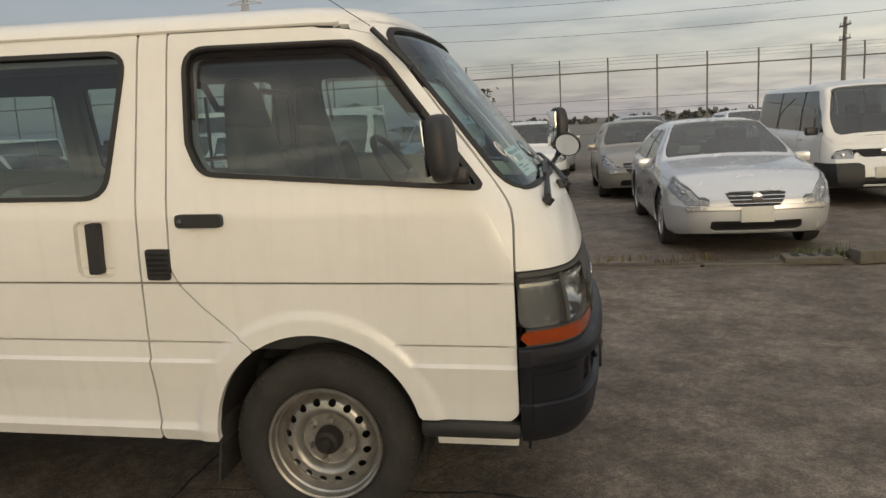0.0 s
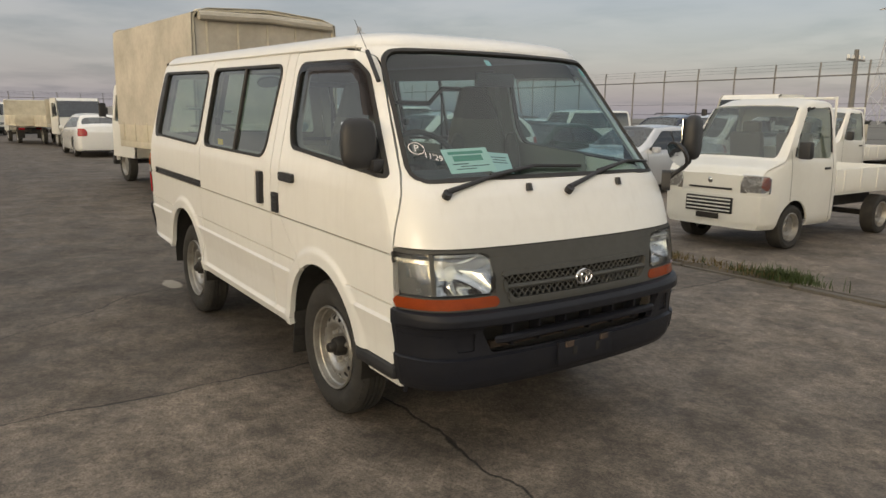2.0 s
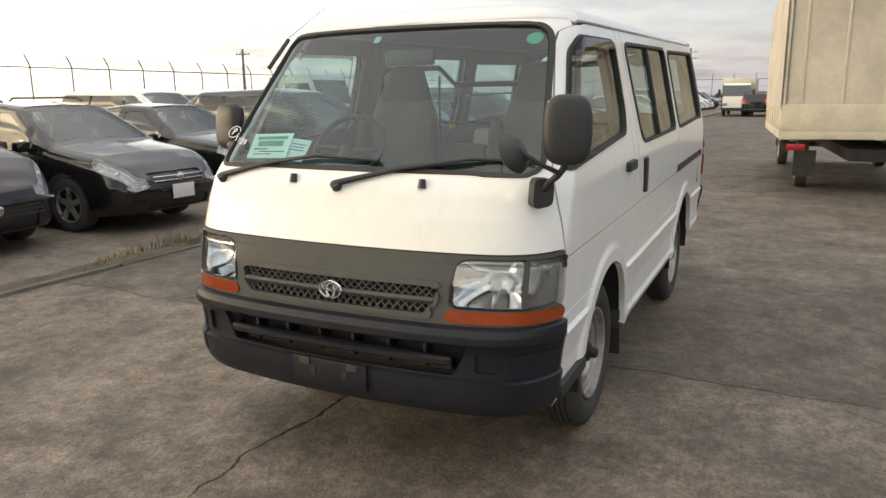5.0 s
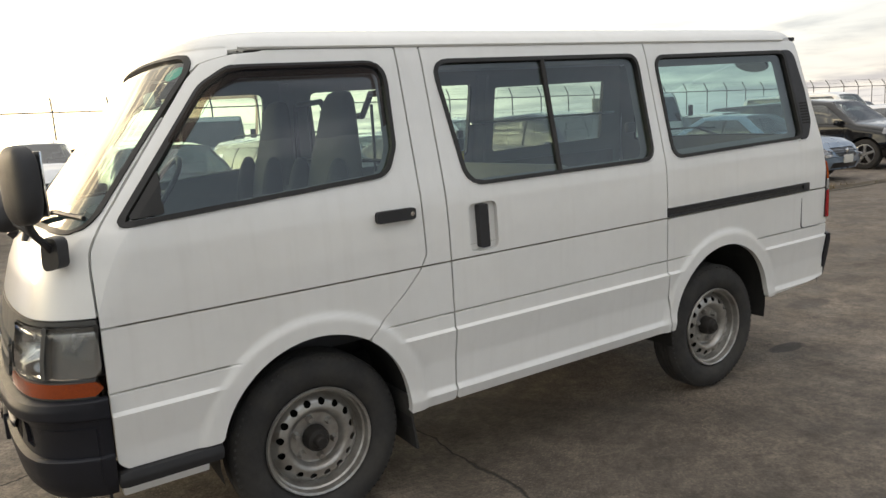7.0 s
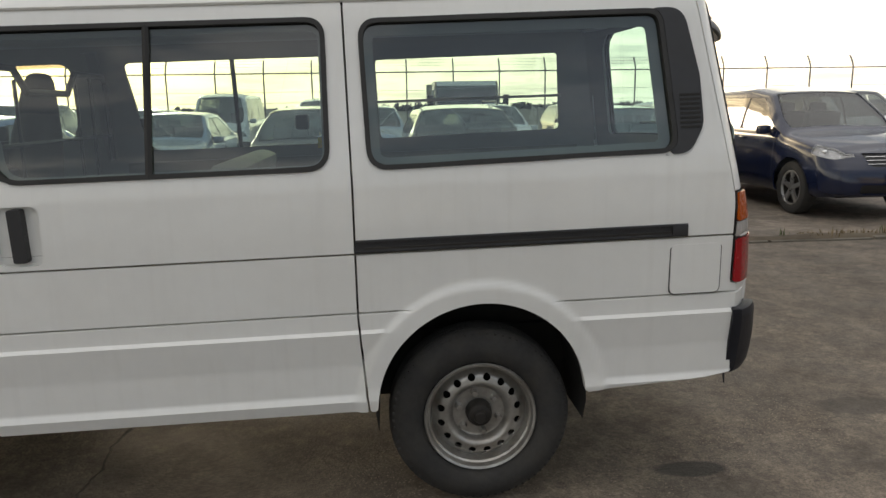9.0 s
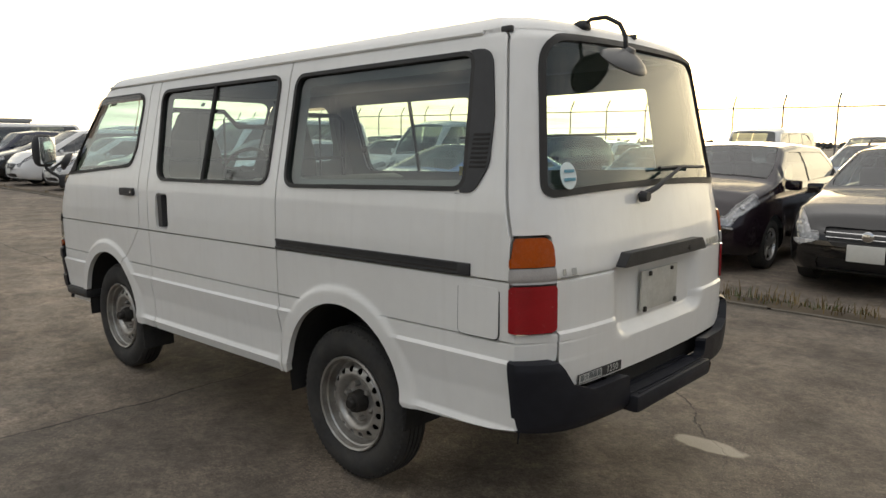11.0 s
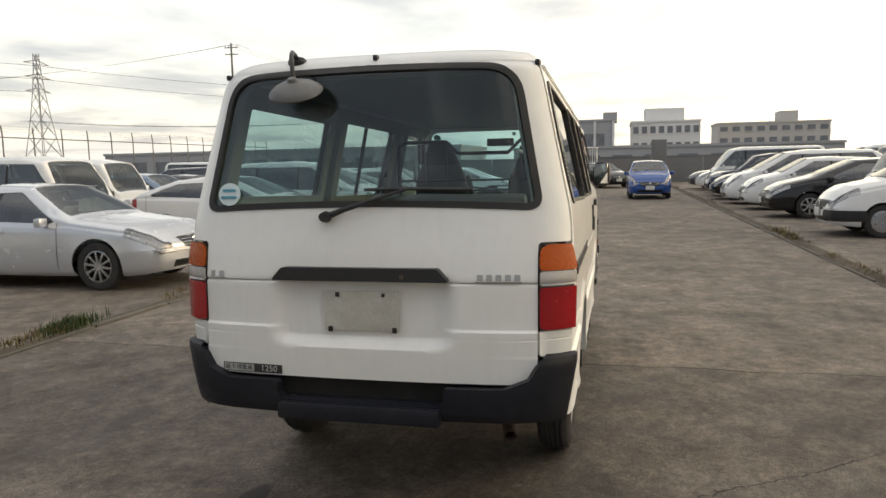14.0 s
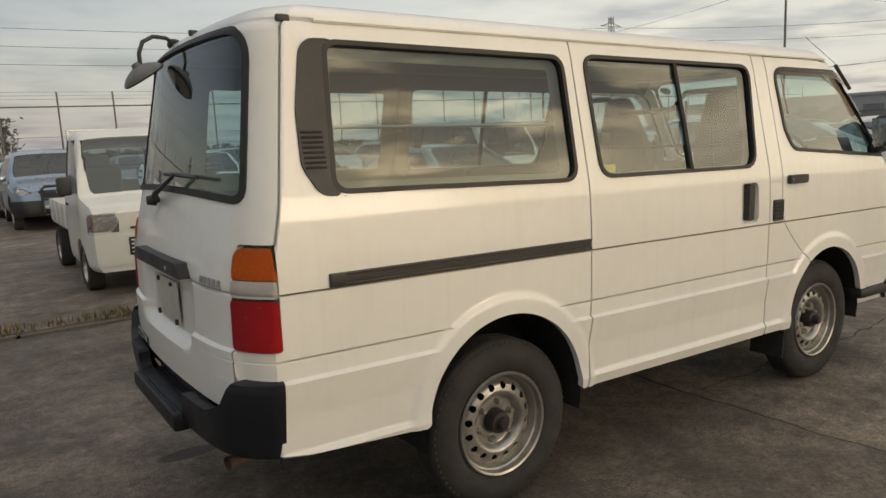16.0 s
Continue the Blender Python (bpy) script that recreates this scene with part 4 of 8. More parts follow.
def bumper_grid(zs, outs, front=True, n=60, back=0.24):
    P = np.zeros((n + 14, len(zs) * 4 - 3, 3))
    zf = np.interp(np.arange(len(zs) * 4 - 3) / 4, np.arange(len(zs)), zs)
    of = np.interp(np.arange(len(zs) * 4 - 3) / 4, np.arange(len(zs)), outs)
    u = np.sin(np.linspace(0, 1, n) * np.pi / 2) ** 0.9
    for j, (z, o) in enumerate(zip(zf, of)):
        w = 0.862 + min(o, 0.03) * 0.55 - (0.11 if front else 0.17) * max(0.66 - z, 0)
        if front:
            xf = 2.340 + o
            P[:n, j, 0], P[:n, j, 1] = xf - 0.088 * u ** 2.2 - (0.165 + o * 0.75) * u ** 12, u * w
            P[n:, j, 0], P[n:, j, 1] = np.linspace(2.085, 2.054, 14), w
        else:
            xr = -2.452 - o
            P[:n, j, 0], P[:n, j, 1] = xr + 0.05 * u ** 2 + (0.10 + o * 0.6) * u ** 10, u * w
            P[n:, j, 0], P[n:, j, 1] = np.linspace(-2.30, -2.285, 14), w
        P[:, j, 2] = z
    return P if front else P[::-1]


def symmetric(P, S, thick, off=0.0):
    g = shell(P, S, thick, off)
    return shell(P, S, thick, off, mirror=True, out=g)


BP = bumper_grid(BZ, BO)
bx, by, bz = BP[:, :, 0], BP[:, :, 1], BP[:, :, 2]
opening = sd_poly(rounded([(-0.52, 0.560), (0.52, 0.560), (0.58, 0.688), (-0.58, 0.688)], 0.018), by, bz)
blank = np.maximum(np.abs(by - 0.645) - 0.042, np.abs(bz - 0.622) - 0.045)
bumper = vp("front_bumper", symmetric(BP, np.maximum(np.maximum(-opening, -blank), np.abs(bz - 0.55) - 0.5), 0.03), BUMPER, label="scuffed black plastic front bumper")
vp("bumper_cavity", symmetric(BP, np.maximum(opening - 0.03, np.abs(bz - 0.6) - 0.5), 0.0, -0.10), UNDER, bumper)
for m in (False, True):
    vp("lamp_blank", shell(BP, blank - 0.006, 0.006, -0.014, mirror=m), BUMPER, bumper)
    vp("bumper_corner", shell(BP, sd_poly(rounded([(0.72, 0.455), (1.2, 0.455), (1.2, 0.662), (0.735, 0.662)], 0.02), by, bz) + np.where(bx < 2.10, 0.5, 0.0), 0.010, 0.004, mirror=m), BUMPER, bumper)
vp("bumper_bar", Geo().loft([(2.336, 0, 0.604, 0.016, 0.50), (2.340, 0, 0.612, 0.022, 0.515), (2.340, 0, 0.630, 0.022, 0.52), (2.334, 0, 0.640, 0.014, 0.515)], 40, 2.6), BUMPER, bumper)
RUST = mat("rusty_steel", (0.075, 0.054, 0.042), 0.8, metal=0.3, var=0.35, scale=30)
vp("cross_member", Geo().box((2.255, 0, 0.575), (0.03, 0.98, 0.035), r=0.006).box((2.25, 0, 0.668), (0.03, 1.0, 0.02), r=0.004), RUST, bumper, "rusty cross member behind the bumper")
for k in range(6):
    vp("bumper_web", Geo().box((2.283, -0.40 + 0.16 * k, 0.63), (0.07, 0.014, 0.115), r=0.003), BUMPER, bumper)
br = Geo().box((2.372, 0, 0.502), (0.022, 0.35, 0.115), r=0.008)
bracket = vp("plate_bracket", br, BUMPER, bumper, "empty number plate bracket")
for sy in (-0.075, 0.075):
    vp("bracket_hole", Geo().box((2.384, sy, 0.505), (0.004, 0.028, 0.042), r=0.001), UNDER, bracket)
    vp("bracket_tab", Geo().box((2.386, sy * 1.5, 0.545), (0.008, 0.05, 0.03), r=0.002), RUST, bracket)
for sy in (1, -1):
    # entry step and white valance under the door
    vp("entry_step", Geo().box((1.865, sy * 0.797, 0.440), (0.38, 0.145, 0.068), r=0.028), PLASTIC, label="ribbed black entry step")
    vp("step_valance", Geo().box((1.885, sy * 0.795, 0.385), (0.31, 0.05, 0.045), r=0.012), VAN_WHITE)
    # mud flaps
    vp("mud_flap", Geo().box((0.845, sy * 0.735, 0.30), (0.012, 0.20, 0.27), rot=(0, 8, 0), r=0.004), RUBBER, label="black rubber mud flap")

# rear bumper with a step
RZ = [0.405, 0.412, 0.44, 0.50, 0.55, 0.60, 0.665, 0.69, 0.70]
RO = [-0.02, 0.045, 0.060, 0.065, 0.066, 0.062, 0.055, 0.045, 0.0]
RP = bumper_grid(RZ, RO, front=False)
rx, ry, rz = RP[:, :, 0], RP[:, :, 1], RP[:, :, 2]
top = np.interp(ry, [0.0, 0.60, 0.70, 0.757, 0.80, 1.0], [0.562, 0.562, 0.60, 0.70, 0.70, 0.70])
stepcut = sd_poly(rounded([(-0.36, 0.478), (0.36, 0.478), (0.36, 0.9), (-0.36, 0.9)], 0.03), ry, rz)
rbump = vp("rear_bumper", symmetric(RP, np.maximum(rz - top, -stepcut), 0.05), BUMPER, label="black plastic rear bumper with a step")
sp = Geo().box((-2.465, 0, 0.435), (0.16, 0.70, 0.075), r=0.015)
pad = vp("bumper_step", sp, BUMPER, rbump)
vp("step_back", Geo().box((-2.40, 0, 0.50), (0.02, 0.76, 0.12)), UNDER, rbump)
for k in range(5):
    vp("step_rib", Geo().box((-2.525 + 0.026 * k, 0, 0.474), (0.010, 0.62, 0.006), r=0.002), BUMPER, pad)
TL_Z = ((0.80, 0.986, RED, "red tail lamp lens"), (0.986, 1.052, CLEARLENS, "clear reversing lens"), (1.052, 1.166, AMBER_T, "amber turn lens"))
TLS = np.maximum(sd_poly(rounded([(0.7305, 0.802), (1.2, 0.802), (1.2, 1.164), (0.7305, 1.164)], [0.02, 0, 0, 0.045]), VY, VZ), np.maximum(VX + 2.278, ON_REAR))
for m in (False, True):
    lamp = vp("tail_lamp", shell(VP, np.maximum(TLS + 0.001, ON_REAR), 0.02, 0.004, mirror=m), GASKET)
    for z0, z1, ma, lab in TL_Z:
        vp("lens", shell(VP, cut(TLS + 0.003, z0 + 0.002 - VZ, VZ - z1 + 0.002), 0.012, 0.014, mirror=m), ma, lamp, lab)

# tailgate handle, plate, badges, wiper, mirror
hnd = Geo().prism(rounded([(-0.385, 1.008), (0.385, 1.008), (0.335, 1.066), (-0.335, 1.066)], [0.008, 0.008, 0.02, 0.02]), -2.425, -2.474, lambda u, v, w: (w, u, v))
th = vp("tailgate_handle", hnd, PLASTIC, hatch, "black tailgate grip")
vp("tailgate_lock", Geo().lathe([(0, 0), (0.011, 0), (0.011, 0.006)], 12, (-2.476, -0.19, 1.03), axis="x"), CHROME, th)
PLATE = mat("worn_plate_backing", (0.50, 0.49, 0.44), 0.6, var=0.14, scale=18, dirt=0.3)
pl = vp("plate_backing", Geo().box((-2.432, 0, 0.872), (0.008, 0.332, 0.178), r=0.003), PLATE, hatch, "blank weathered plate backing")
for y, z, s in ((0.10, 0.945, 0.016), (-0.10, 0.945, 0.013), (0.135, 0.79, 0.018), (-0.145, 0.79, 0.018)):
    vp("plate_bolt", Geo().box((-2.440, y, z), (0.014, s, s * 1.3), r=0.004), HUB, pl)
BADGE = mat("badge_silver", (0.38, 0.38, 0.37), 0.35, metal=0.7, var=0.1)


def on_rear(y, z, off=0.0):
    """A point on the van's tail, unraked."""
    u = abs(y) / float(van_width(z))
    return Vector((float(van_rear(z)) + 0.05 * u ** 2 + 0.10 * u ** 10 - off, y, z))


# badges: plain strokes in place of the letters
for y, w, n in ((0.668, 0.085, 2), (-0.575, 0.185, 5)):
    b = vp("badge", Geo().tube([on_rear(y - w / 2 + w * k / 6, 1.007, 0.003) for k in range(7)], 0.003, 5), BADGE, hatch, "plain silver badge strokes")
    for k in range(n):
        y0, y1 = y - w / 2 + w * (k + 0.1) / n, y - w / 2 + w * (k + 0.86) / n
        ym = (y0 + y1) / 2
        g = Geo().tube([on_rear(ym, 1.013, 0.003), on_rear(ym, 1.038, 0.003)], [(y1 - y0) * 0.42, (y1 - y0) * 0.42], 4)
        g.v = [(on_rear(v[1], v[2]).x - 0.004 * (1 if v[0] < on_rear(v[1], v[2]).x else -1), v[1], v[2]) for v in g.v]
        vp("badge_stroke", g, BADGE, b)


def text_geo(body, size):
    cu = bpy.data.curves.new("t", "FONT")
    cu.body, cu.size, cu.extrude, cu.align_x, cu.align_y = body, size, 0.0005, "CENTER", "CENTER"
    ob = new("t", cu)
    me = bpy.data.meshes.new_from_object(ob.evaluated_get(bpy.context.evaluated_depsgraph_get()))
    g = Geo().add([v.co[:] for v in me.vertices], [list(p.vertices) for p in me.polygons])
    bpy.data.objects.remove(ob)
    bpy.data.curves.remove(cu)
    bpy.data.meshes.remove(me)
    return g


def rear_text(body, size, y, z, x):
    g = text_geo(body, size)
    g.v = [(x - c + 0.071 * (y - a - 0.498), y - a, z + b) for a, b, c in g.v]
    return g


load = vp("load_sticker", Geo().box((-2.4515, 0.498, 0.598), (0.003, 0.285, 0.040), rot=(0, 0, -4)), mat("sticker_black", (0.03, 0.03, 0.03), 0.5), hatch, "load limit sticker")
vp("sticker_field", Geo().box((-2.4485, 0.563, 0.598), (0.003, 0.145, 0.032), rot=(0, 0, -4)), mat("sticker_silver", (0.55, 0.55, 0.52), 0.45, metal=0.3), load)
vp("sticker_number", rear_text("1250", 0.040, 0.418, 0.598, -2.4535), mat("sticker_silver", (0.55, 0.55, 0.52)), load, "silver figures 1250")
vp("sticker_writing", rear_text("最大積載量", 0.027, 0.563, 0.598, -2.4552), INK, load)
wip = vp("rear_wiper", Geo().tube([(-2.40, 0.15, 1.285), (-2.425, 0.06, 1.318), (-2.405, -0.20, 1.402)], [0.016, 0.012, 0.007], 8), PLASTIC, hatch)
vp("wiper_pivot", Geo().lathe([(0, -0.035), (0.020, -0.035), (0.026, 0.0)], 14, (-2.405, 0.15, 1.285), axis="x"), PLASTIC, wip)
vp("wiper_blade", Geo().tube([(-2.394, -0.02, 1.402), (-2.398, -0.20, 1.404), (-2.392, -0.47, 1.398)], 0.0085, 6), PLASTIC, wip)
vp("washer_nozzle", Geo().box((-2.222, -0.034, 1.988), (0.04, 0.022, 0.025), r=0.008), PLASTIC, hatch)
mb = vp("rear_mirror_arm", Geo().tube([(-2.195, 0.332, 1.992), (-2.24, 0.328, 2.018), (-2.30, 0.315, 2.020), (-2.352, 0.298, 1.990), (-2.374, 0.286, 1.940), (-2.376, 0.282, 1.885)], 0.0095, 8), PLASTIC, hatch)
vp("mirror_foot", Geo().pod((-2.195, 0.335, 1.988), (0.075, 0.085, 0.05), (0, 20, 0), 2.6), PLASTIC, mb)
disc = Geo().lathe([(0, 0.052), (0.018, 0.050), (0.026, 0.034), (0.060, 0.024), (0.095, 0.008), (0.114, -0.008), (0.118, -0.018), (0.112, -0.024), (0, -0.022)], 28, axis="z")
rm = Euler((0, radians(-33), 0)).to_matrix()
face = Geo().lathe([(0, -0.024), (0.06, -0.0245), (0.106, -0.026)], 28, axis="z")
for k in (disc, face):
    k.v = [tuple(rm @ Vector((x * 0.85, y, z)) + Vector((-2.374, 0.278, 1.850))) for x, y, z in k.v]
vp("under_mirror", disc, mat("grey_mirror_shell", (0.12, 0.118, 0.115), 0.35, var=0.1), mb, "round convex rear under-view mirror")
vp("under_mirror_face", face, MIRROR, mb)

# front mirrors
rmh = Geo().pod((1.822, -0.905, 1.482), (0.085, 0.16, 0.235), (0, -4, -12))
mr = vp("door_mirror", rmh, PLASTIC, label="black door mirror")
vp("mirror_stalk", Geo().box((1.85, -0.835, 1.385), (0.10, 0.07, 0.06), r=0.02), PLASTIC, mr)
vp("mirror_face", Geo().box((1.781, -0.897, 1.484), (0.006, 0.125, 0.19), rot=(0, -4, -12), r=0.002), MIRROR, mr)
arm = vp("fender_mirror_arm", Geo().tube([(2.150, 0.795, 1.275), (2.175, 0.83, 1.315), (2.197, 0.868, 1.345), (2.210, 0.893, 1.375), (2.215, 0.902, 1.43)], 0.0125, 8), PLASTIC, label="black stalked fender mirror")
vp("mirror_bracket", Geo().prism(rounded([(-0.05, -0.075), (0.045, -0.06), (0.05, 0.04), (-0.04, 0.045)], 0.03), -0.02, 0.028, lambda u, v, w: (2.142 + w * 0.75 - u * 0.5, 0.79 + w * 0.65 + u * 0.65, 1.285 + v)), PLASTIC, arm)
vp("mirror_head", Geo().pod((2.217, 0.905, 1.512), (0.082, 0.165, 0.25), (0, 0, 22)), PLASTIC, arm)
vp("mirror_face", Geo().box((2.178, 0.889, 1.512), (0.006, 0.13, 0.205), rot=(0, 0, 22), r=0.002), MIRROR, arm)
rm = Euler((radians(-60), radians(24), 0)).to_matrix()
disc = Geo().lathe([(0, 0.036), (0.040, 0.030), (0.068, 0.012), (0.076, -0.006), (0.070, -0.012), (0, -0.010)], 24, axis="z")
face = Geo().lathe([(0, -0.010), (0.035, -0.0115), (0.066, -0.0145)], 24, axis="z")
for k in (disc, face):
    k.v = [tuple(rm @ Vector(p) + Vector((2.265, 0.730, 1.429))) for p in k.v]
vp("round_mirror", disc, PLASTIC, arm, "small round under-view mirror")
vp("round_mirror_face", face, MIRROR, arm)
vp("round_mirror_arm", Geo().tube([(2.205, 0.88, 1.355), (2.245, 0.82, 1.39), (2.262, 0.752, 1.435)], 0.010, 6), PLASTIC, arm)

# windscreen wipers, nozzles, aerial, papers on the screen
for y0, pts in ((-0.665, ((-0.665, 1.285), (-0.42, 1.345), (-0.17, 1.385), (0.13, 1.375))), (-0.02, ((-0.02, 1.285), (0.23, 1.345), (0.51, 1.387), (0.74, 1.372)))):
    a = vp("wiper", Geo().tube([on_front(y, z, 0.025) for y, z in pts[:3]], [0.014, 0.009, 0.007], 8), PLASTIC, label="black windscreen wiper")
    vp("wiper_pivot", Geo().tube([on_front(y0, 1.262, 0.0), on_front(y0, 1.285, 0.035)], 0.021, 10), PLASTIC, a)
    vp("wiper_blade", Geo().tube([on_front(pts[1][0] + 0.0, pts[1][1] + 0.005, 0.02), on_front(pts[2][0], pts[2][1], 0.018), on_front(pts[3][0], pts[3][1], 0.016)], 0.009, 6), PLASTIC, a)
for y in (-0.245, 0.345):
    vp("washer_nozzle", Geo().tube([on_front(y, 1.275, 0.0), on_front(y, 1.312, 0.02)], [0.018, 0.013], 8), PLASTIC)
ar = Geo().tube([(1.55, -0.715, 1.925), (1.31, -0.655, 2.085)], 0.0016, 5)
ant = vp("aerial", ar, HUB, label="thin aerial leaning back from the roof edge")
vp("aerial_base", Geo().tube([(1.70, -0.735, 1.77), (1.555, -0.715, 1.915)], 0.011, 8), PLASTIC, ant)


def screen_card(name, y, z, w, h, tilt, material, label, off=-0.018):
    c, a, b = on_front(y, z, off), on_front(y + 0.05, z, off), on_front(y, z + 0.05, off)
    ey, ez = (a - c).normalized(), (b - c).normalized()
    ca, sa = math.cos(radians(tilt)), math.sin(radians(tilt))
    e1, e2 = ey * ca + ez * sa, ez * ca - ey * sa
    n = e1.cross(e2)
    g = Geo().prism([(-w / 2, -h / 2), (w / 2, -h / 2), (w / 2, h / 2), (-w / 2, h / 2)], 0, 0.0012, lambda u, v, q: c + e1 * u + e2 * v + n * q)
    return vp(name, g, material, label=label), (c, e1, e2, n)


def card_bars(parent, fr, bars, material):
    c, e1, e2, n = fr
    for u, v, w, h in bars:
        vp("printed_bar", Geo().prism([(u - w / 2, v - h / 2), (u + w / 2, v - h / 2), (u + w / 2, v + h / 2), (u - w / 2, v + h / 2)], 0.0016, 0.0026, lambda a, b, q: c + e1 * a + e2 * b + n * q), material, parent)


card, fr = screen_card("inspection_card", -0.475, 1.412, 0.235, 0.135, 3, mat("pale_green_card", (0.66, 0.76, 0.70), 0.7, var=0.03), "printed white inspection card behind the windscreen")
card_bars(card, fr, [(0, 0.043, 0.18, 0.016), (0, 0.012, 0.15, 0.03)], GREENINK)
card_bars(card, fr, [(-0.05, -0.018, 0.08, 0.005), (0.02, -0.032, 0.15, 0.004), (-0.03, -0.046, 0.10, 0.004)], INK)
card2, fr2 = screen_card("paper_slip", -0.315, 1.398, 0.115, 0.115, -6, mat("pale_blue_paper", (0.60, 0.70, 0.70), 0.7), "pale paper slip behind the windscreen", -0.024)
card_bars(card2, fr2, [(0.0, 0.03, 0.08, 0.004), (0.0, 0.015, 0.07, 0.004), (0.0, 0.0, 0.08, 0.004)], INK)
_, frm = screen_card("registration_sticker", -0.115, 1.882, 0.03, 0.04, 0, mat("sticker_blue", (0.30, 0.50, 0.52), 0.5), "small square windscreen sticker", -0.016)
c, e1, e2, n = screen_card("green_sticker", 0.60, 1.862, 0.002, 0.002, 0, GREENINK, "round green windscreen sticker", -0.02)[1]
vp("sticker_disc", Geo().prism([(0.036 * math.cos(k * math.pi / 10), 0.036 * math.sin(k * math.pi / 10)) for k in range(20)], 0, 0.002, lambda u, v, q: c + e1 * u + e2 * v + n * q), mat("sticker_green", (0.05, 0.42, 0.27), 0.5), label="round green sticker")
c, e1, e2, n = fr
chalk = mat("chalk", (0.8, 0.8, 0.78), 0.9)
o = c + e1 * -0.240 + e2 * 0.070
wr = text_geo("P", 0.05)
wr.v = [tuple(o + e1 * (a + 0.2 * b) + e2 * b + n * (0.02 + q)) for a, b, q in wr.v]
wr.tube([o + e1 * (0.036 * math.cos(k * math.pi / 10)) + e2 * (0.032 * math.sin(k * math.pi / 10)) + n * 0.02 for k in range(20)], 0.0022, 5, caps=False)
note = vp("chalk_note", wr, chalk, label="white hand-written note P 11 29")
o = c + e1 * -0.178 + e2 * 0.018
wr = text_geo("11'29", 0.042)
wr.v = [tuple(o + e1 * (a * 0.9 + 0.25 * b) + e2 * (b - a * 0.35) + n * (0.02 + q)) for a, b, q in wr.v]
vp("chalk_figures", wr, chalk, note)
# round sticker on the rear window
dsc = Geo().prism([(0.052 * math.cos(k * math.pi / 12), 0.052 * math.sin(k * math.pi / 12)) for k in range(24)], 0, 0.003, lambda u, v, w: (-2.352 + w + v * 0.18, 0.618 + u, 1.388 + v))
rs = vp("round_sticker", dsc, mat("sticker_pale", (0.62, 0.72, 0.74), 0.5), hatch, "round pale blue window sticker")
for k, (dz, wd) in enumerate(((0.018, 0.06), (-0.014, 0.07))):
    vp("printed_bar", Geo().box((-2.357 + dz * 0.18, 0.618, 1.388 + dz), (0.004, wd, 0.012)), mat("print_blue", (0.10, 0.32, 0.45), 0.5), rs)

# ---- wheels ----
def wheel(cx, sy, steer=0):
    w = new("wheel")
    w.parent = van
    w.location, w.scale = (cx, sy * 0.708, 0.338), (0.98, 0.94, 0.98)
    R = 0.357
    prof = [(0.213, 0.045), (0.221, 0.064), (0.240, 0.078), (0.270, 0.092), (0.304, 0.090), (0.328, 0.078), (0.349, 0.060), (R, 0.046)]
    for k in range(4):
        z = 0.040 - 0.027 * k
        prof += [(R, z), (R - 0.008, z - 0.002), (R - 0.008, z - 0.006), (R, z - 0.008)]
    prof += [(R, -0.06), (0.330, -0.085), (0.26, -0.10), (0.22, -0.08), (0.213, -0.05)]
    tyre = part("tyre", Geo().lathe(prof, 56, side=sy), RUBBER, w, "worn black tyre")
    # tread blocks on the shoulder
    sh = Geo()
    for k in range(72):
        a = 2 * math.pi * k / 72
        sh.box((0.339 * math.cos(a), sy * 0.064, 0.339 * math.sin(a)), (0.012, 0.014, 0.010), rot=(0, -math.degrees(a), 0))
    part("tread_shoulder", sh, RUBBER, tyre)
    rim = part("rim", Geo().lathe([(0.216, 0.064), (0.223, 0.072), (0.218, 0.081), (0.209, 0.077), (0.205, 0.050), (0.198, 0.044), (0.194, 0.012), (0.186, 0.000), (0.180, -0.08)], 48, side=sy), STEEL, w, "silver painted steel wheel")
    # disc with a ring of round holes
    na, nr_ = 168, 26
    ang, rad = np.linspace(0, 2 * np.pi, na + 1), np.linspace(0.052, 0.196, nr_)
    h = np.interp(rad, [0.052, 0.060, 0.078, 0.103, 0.110, 0.120, 0.131, 0.160, 0.176, 0.184, 0.196], [0.006, 0.008, 0.008, 0.008, 0.026, 0.041, 0.047, 0.040, 0.022, 0.008, 0.002])
    P = np.zeros((na + 1, nr_, 3))
    P[:, :, 0], P[:, :, 2], P[:, :, 1] = np.cos(ang)[:, None] * rad, np.sin(ang)[:, None] * rad, h[None, :]
    S = np.full((na + 1, nr_), -1.0)
    for k in range(16):
        a = 2 * math.pi * (k + 0.5) / 16
        S = np.maximum(S, 0.0150 - np.hypot(P[:, :, 0] - 0.156 * math.cos(a), P[:, :, 2] - 0.156 * math.sin(a)))
    part("disc", shell(P, S, 0.004, mirror=sy < 0), STEEL, rim)
    part("disc_back", Geo().lathe([(0.0, -0.030), (0.18, -0.032)], 24, side=sy), UNDER, rim)
    for k in range(6):
        a = 2 * math.pi * (k + 0.3) / 6
        part("wheel_nut", Geo().lathe([(0.0, 0.036), (0.010, 0.036), (0.014, 0.028), (0.017, 0.006)], 6, (0.083 * math.cos(a), 0, 0.083 * math.sin(a)), side=sy), STEEL, rim)
    k = 0.012 if cx > 0 else 0.0
    part("hub_cap", Geo().lathe([(0.0, 0.088 + k), (0.020, 0.087 + k), (0.026, 0.080 + k), (0.028, 0.064), (0.044, 0.060), (0.050, 0.046), (0.053, 0.002)], 24, side=sy), HUB, w, "dark greasy hub")
    return w


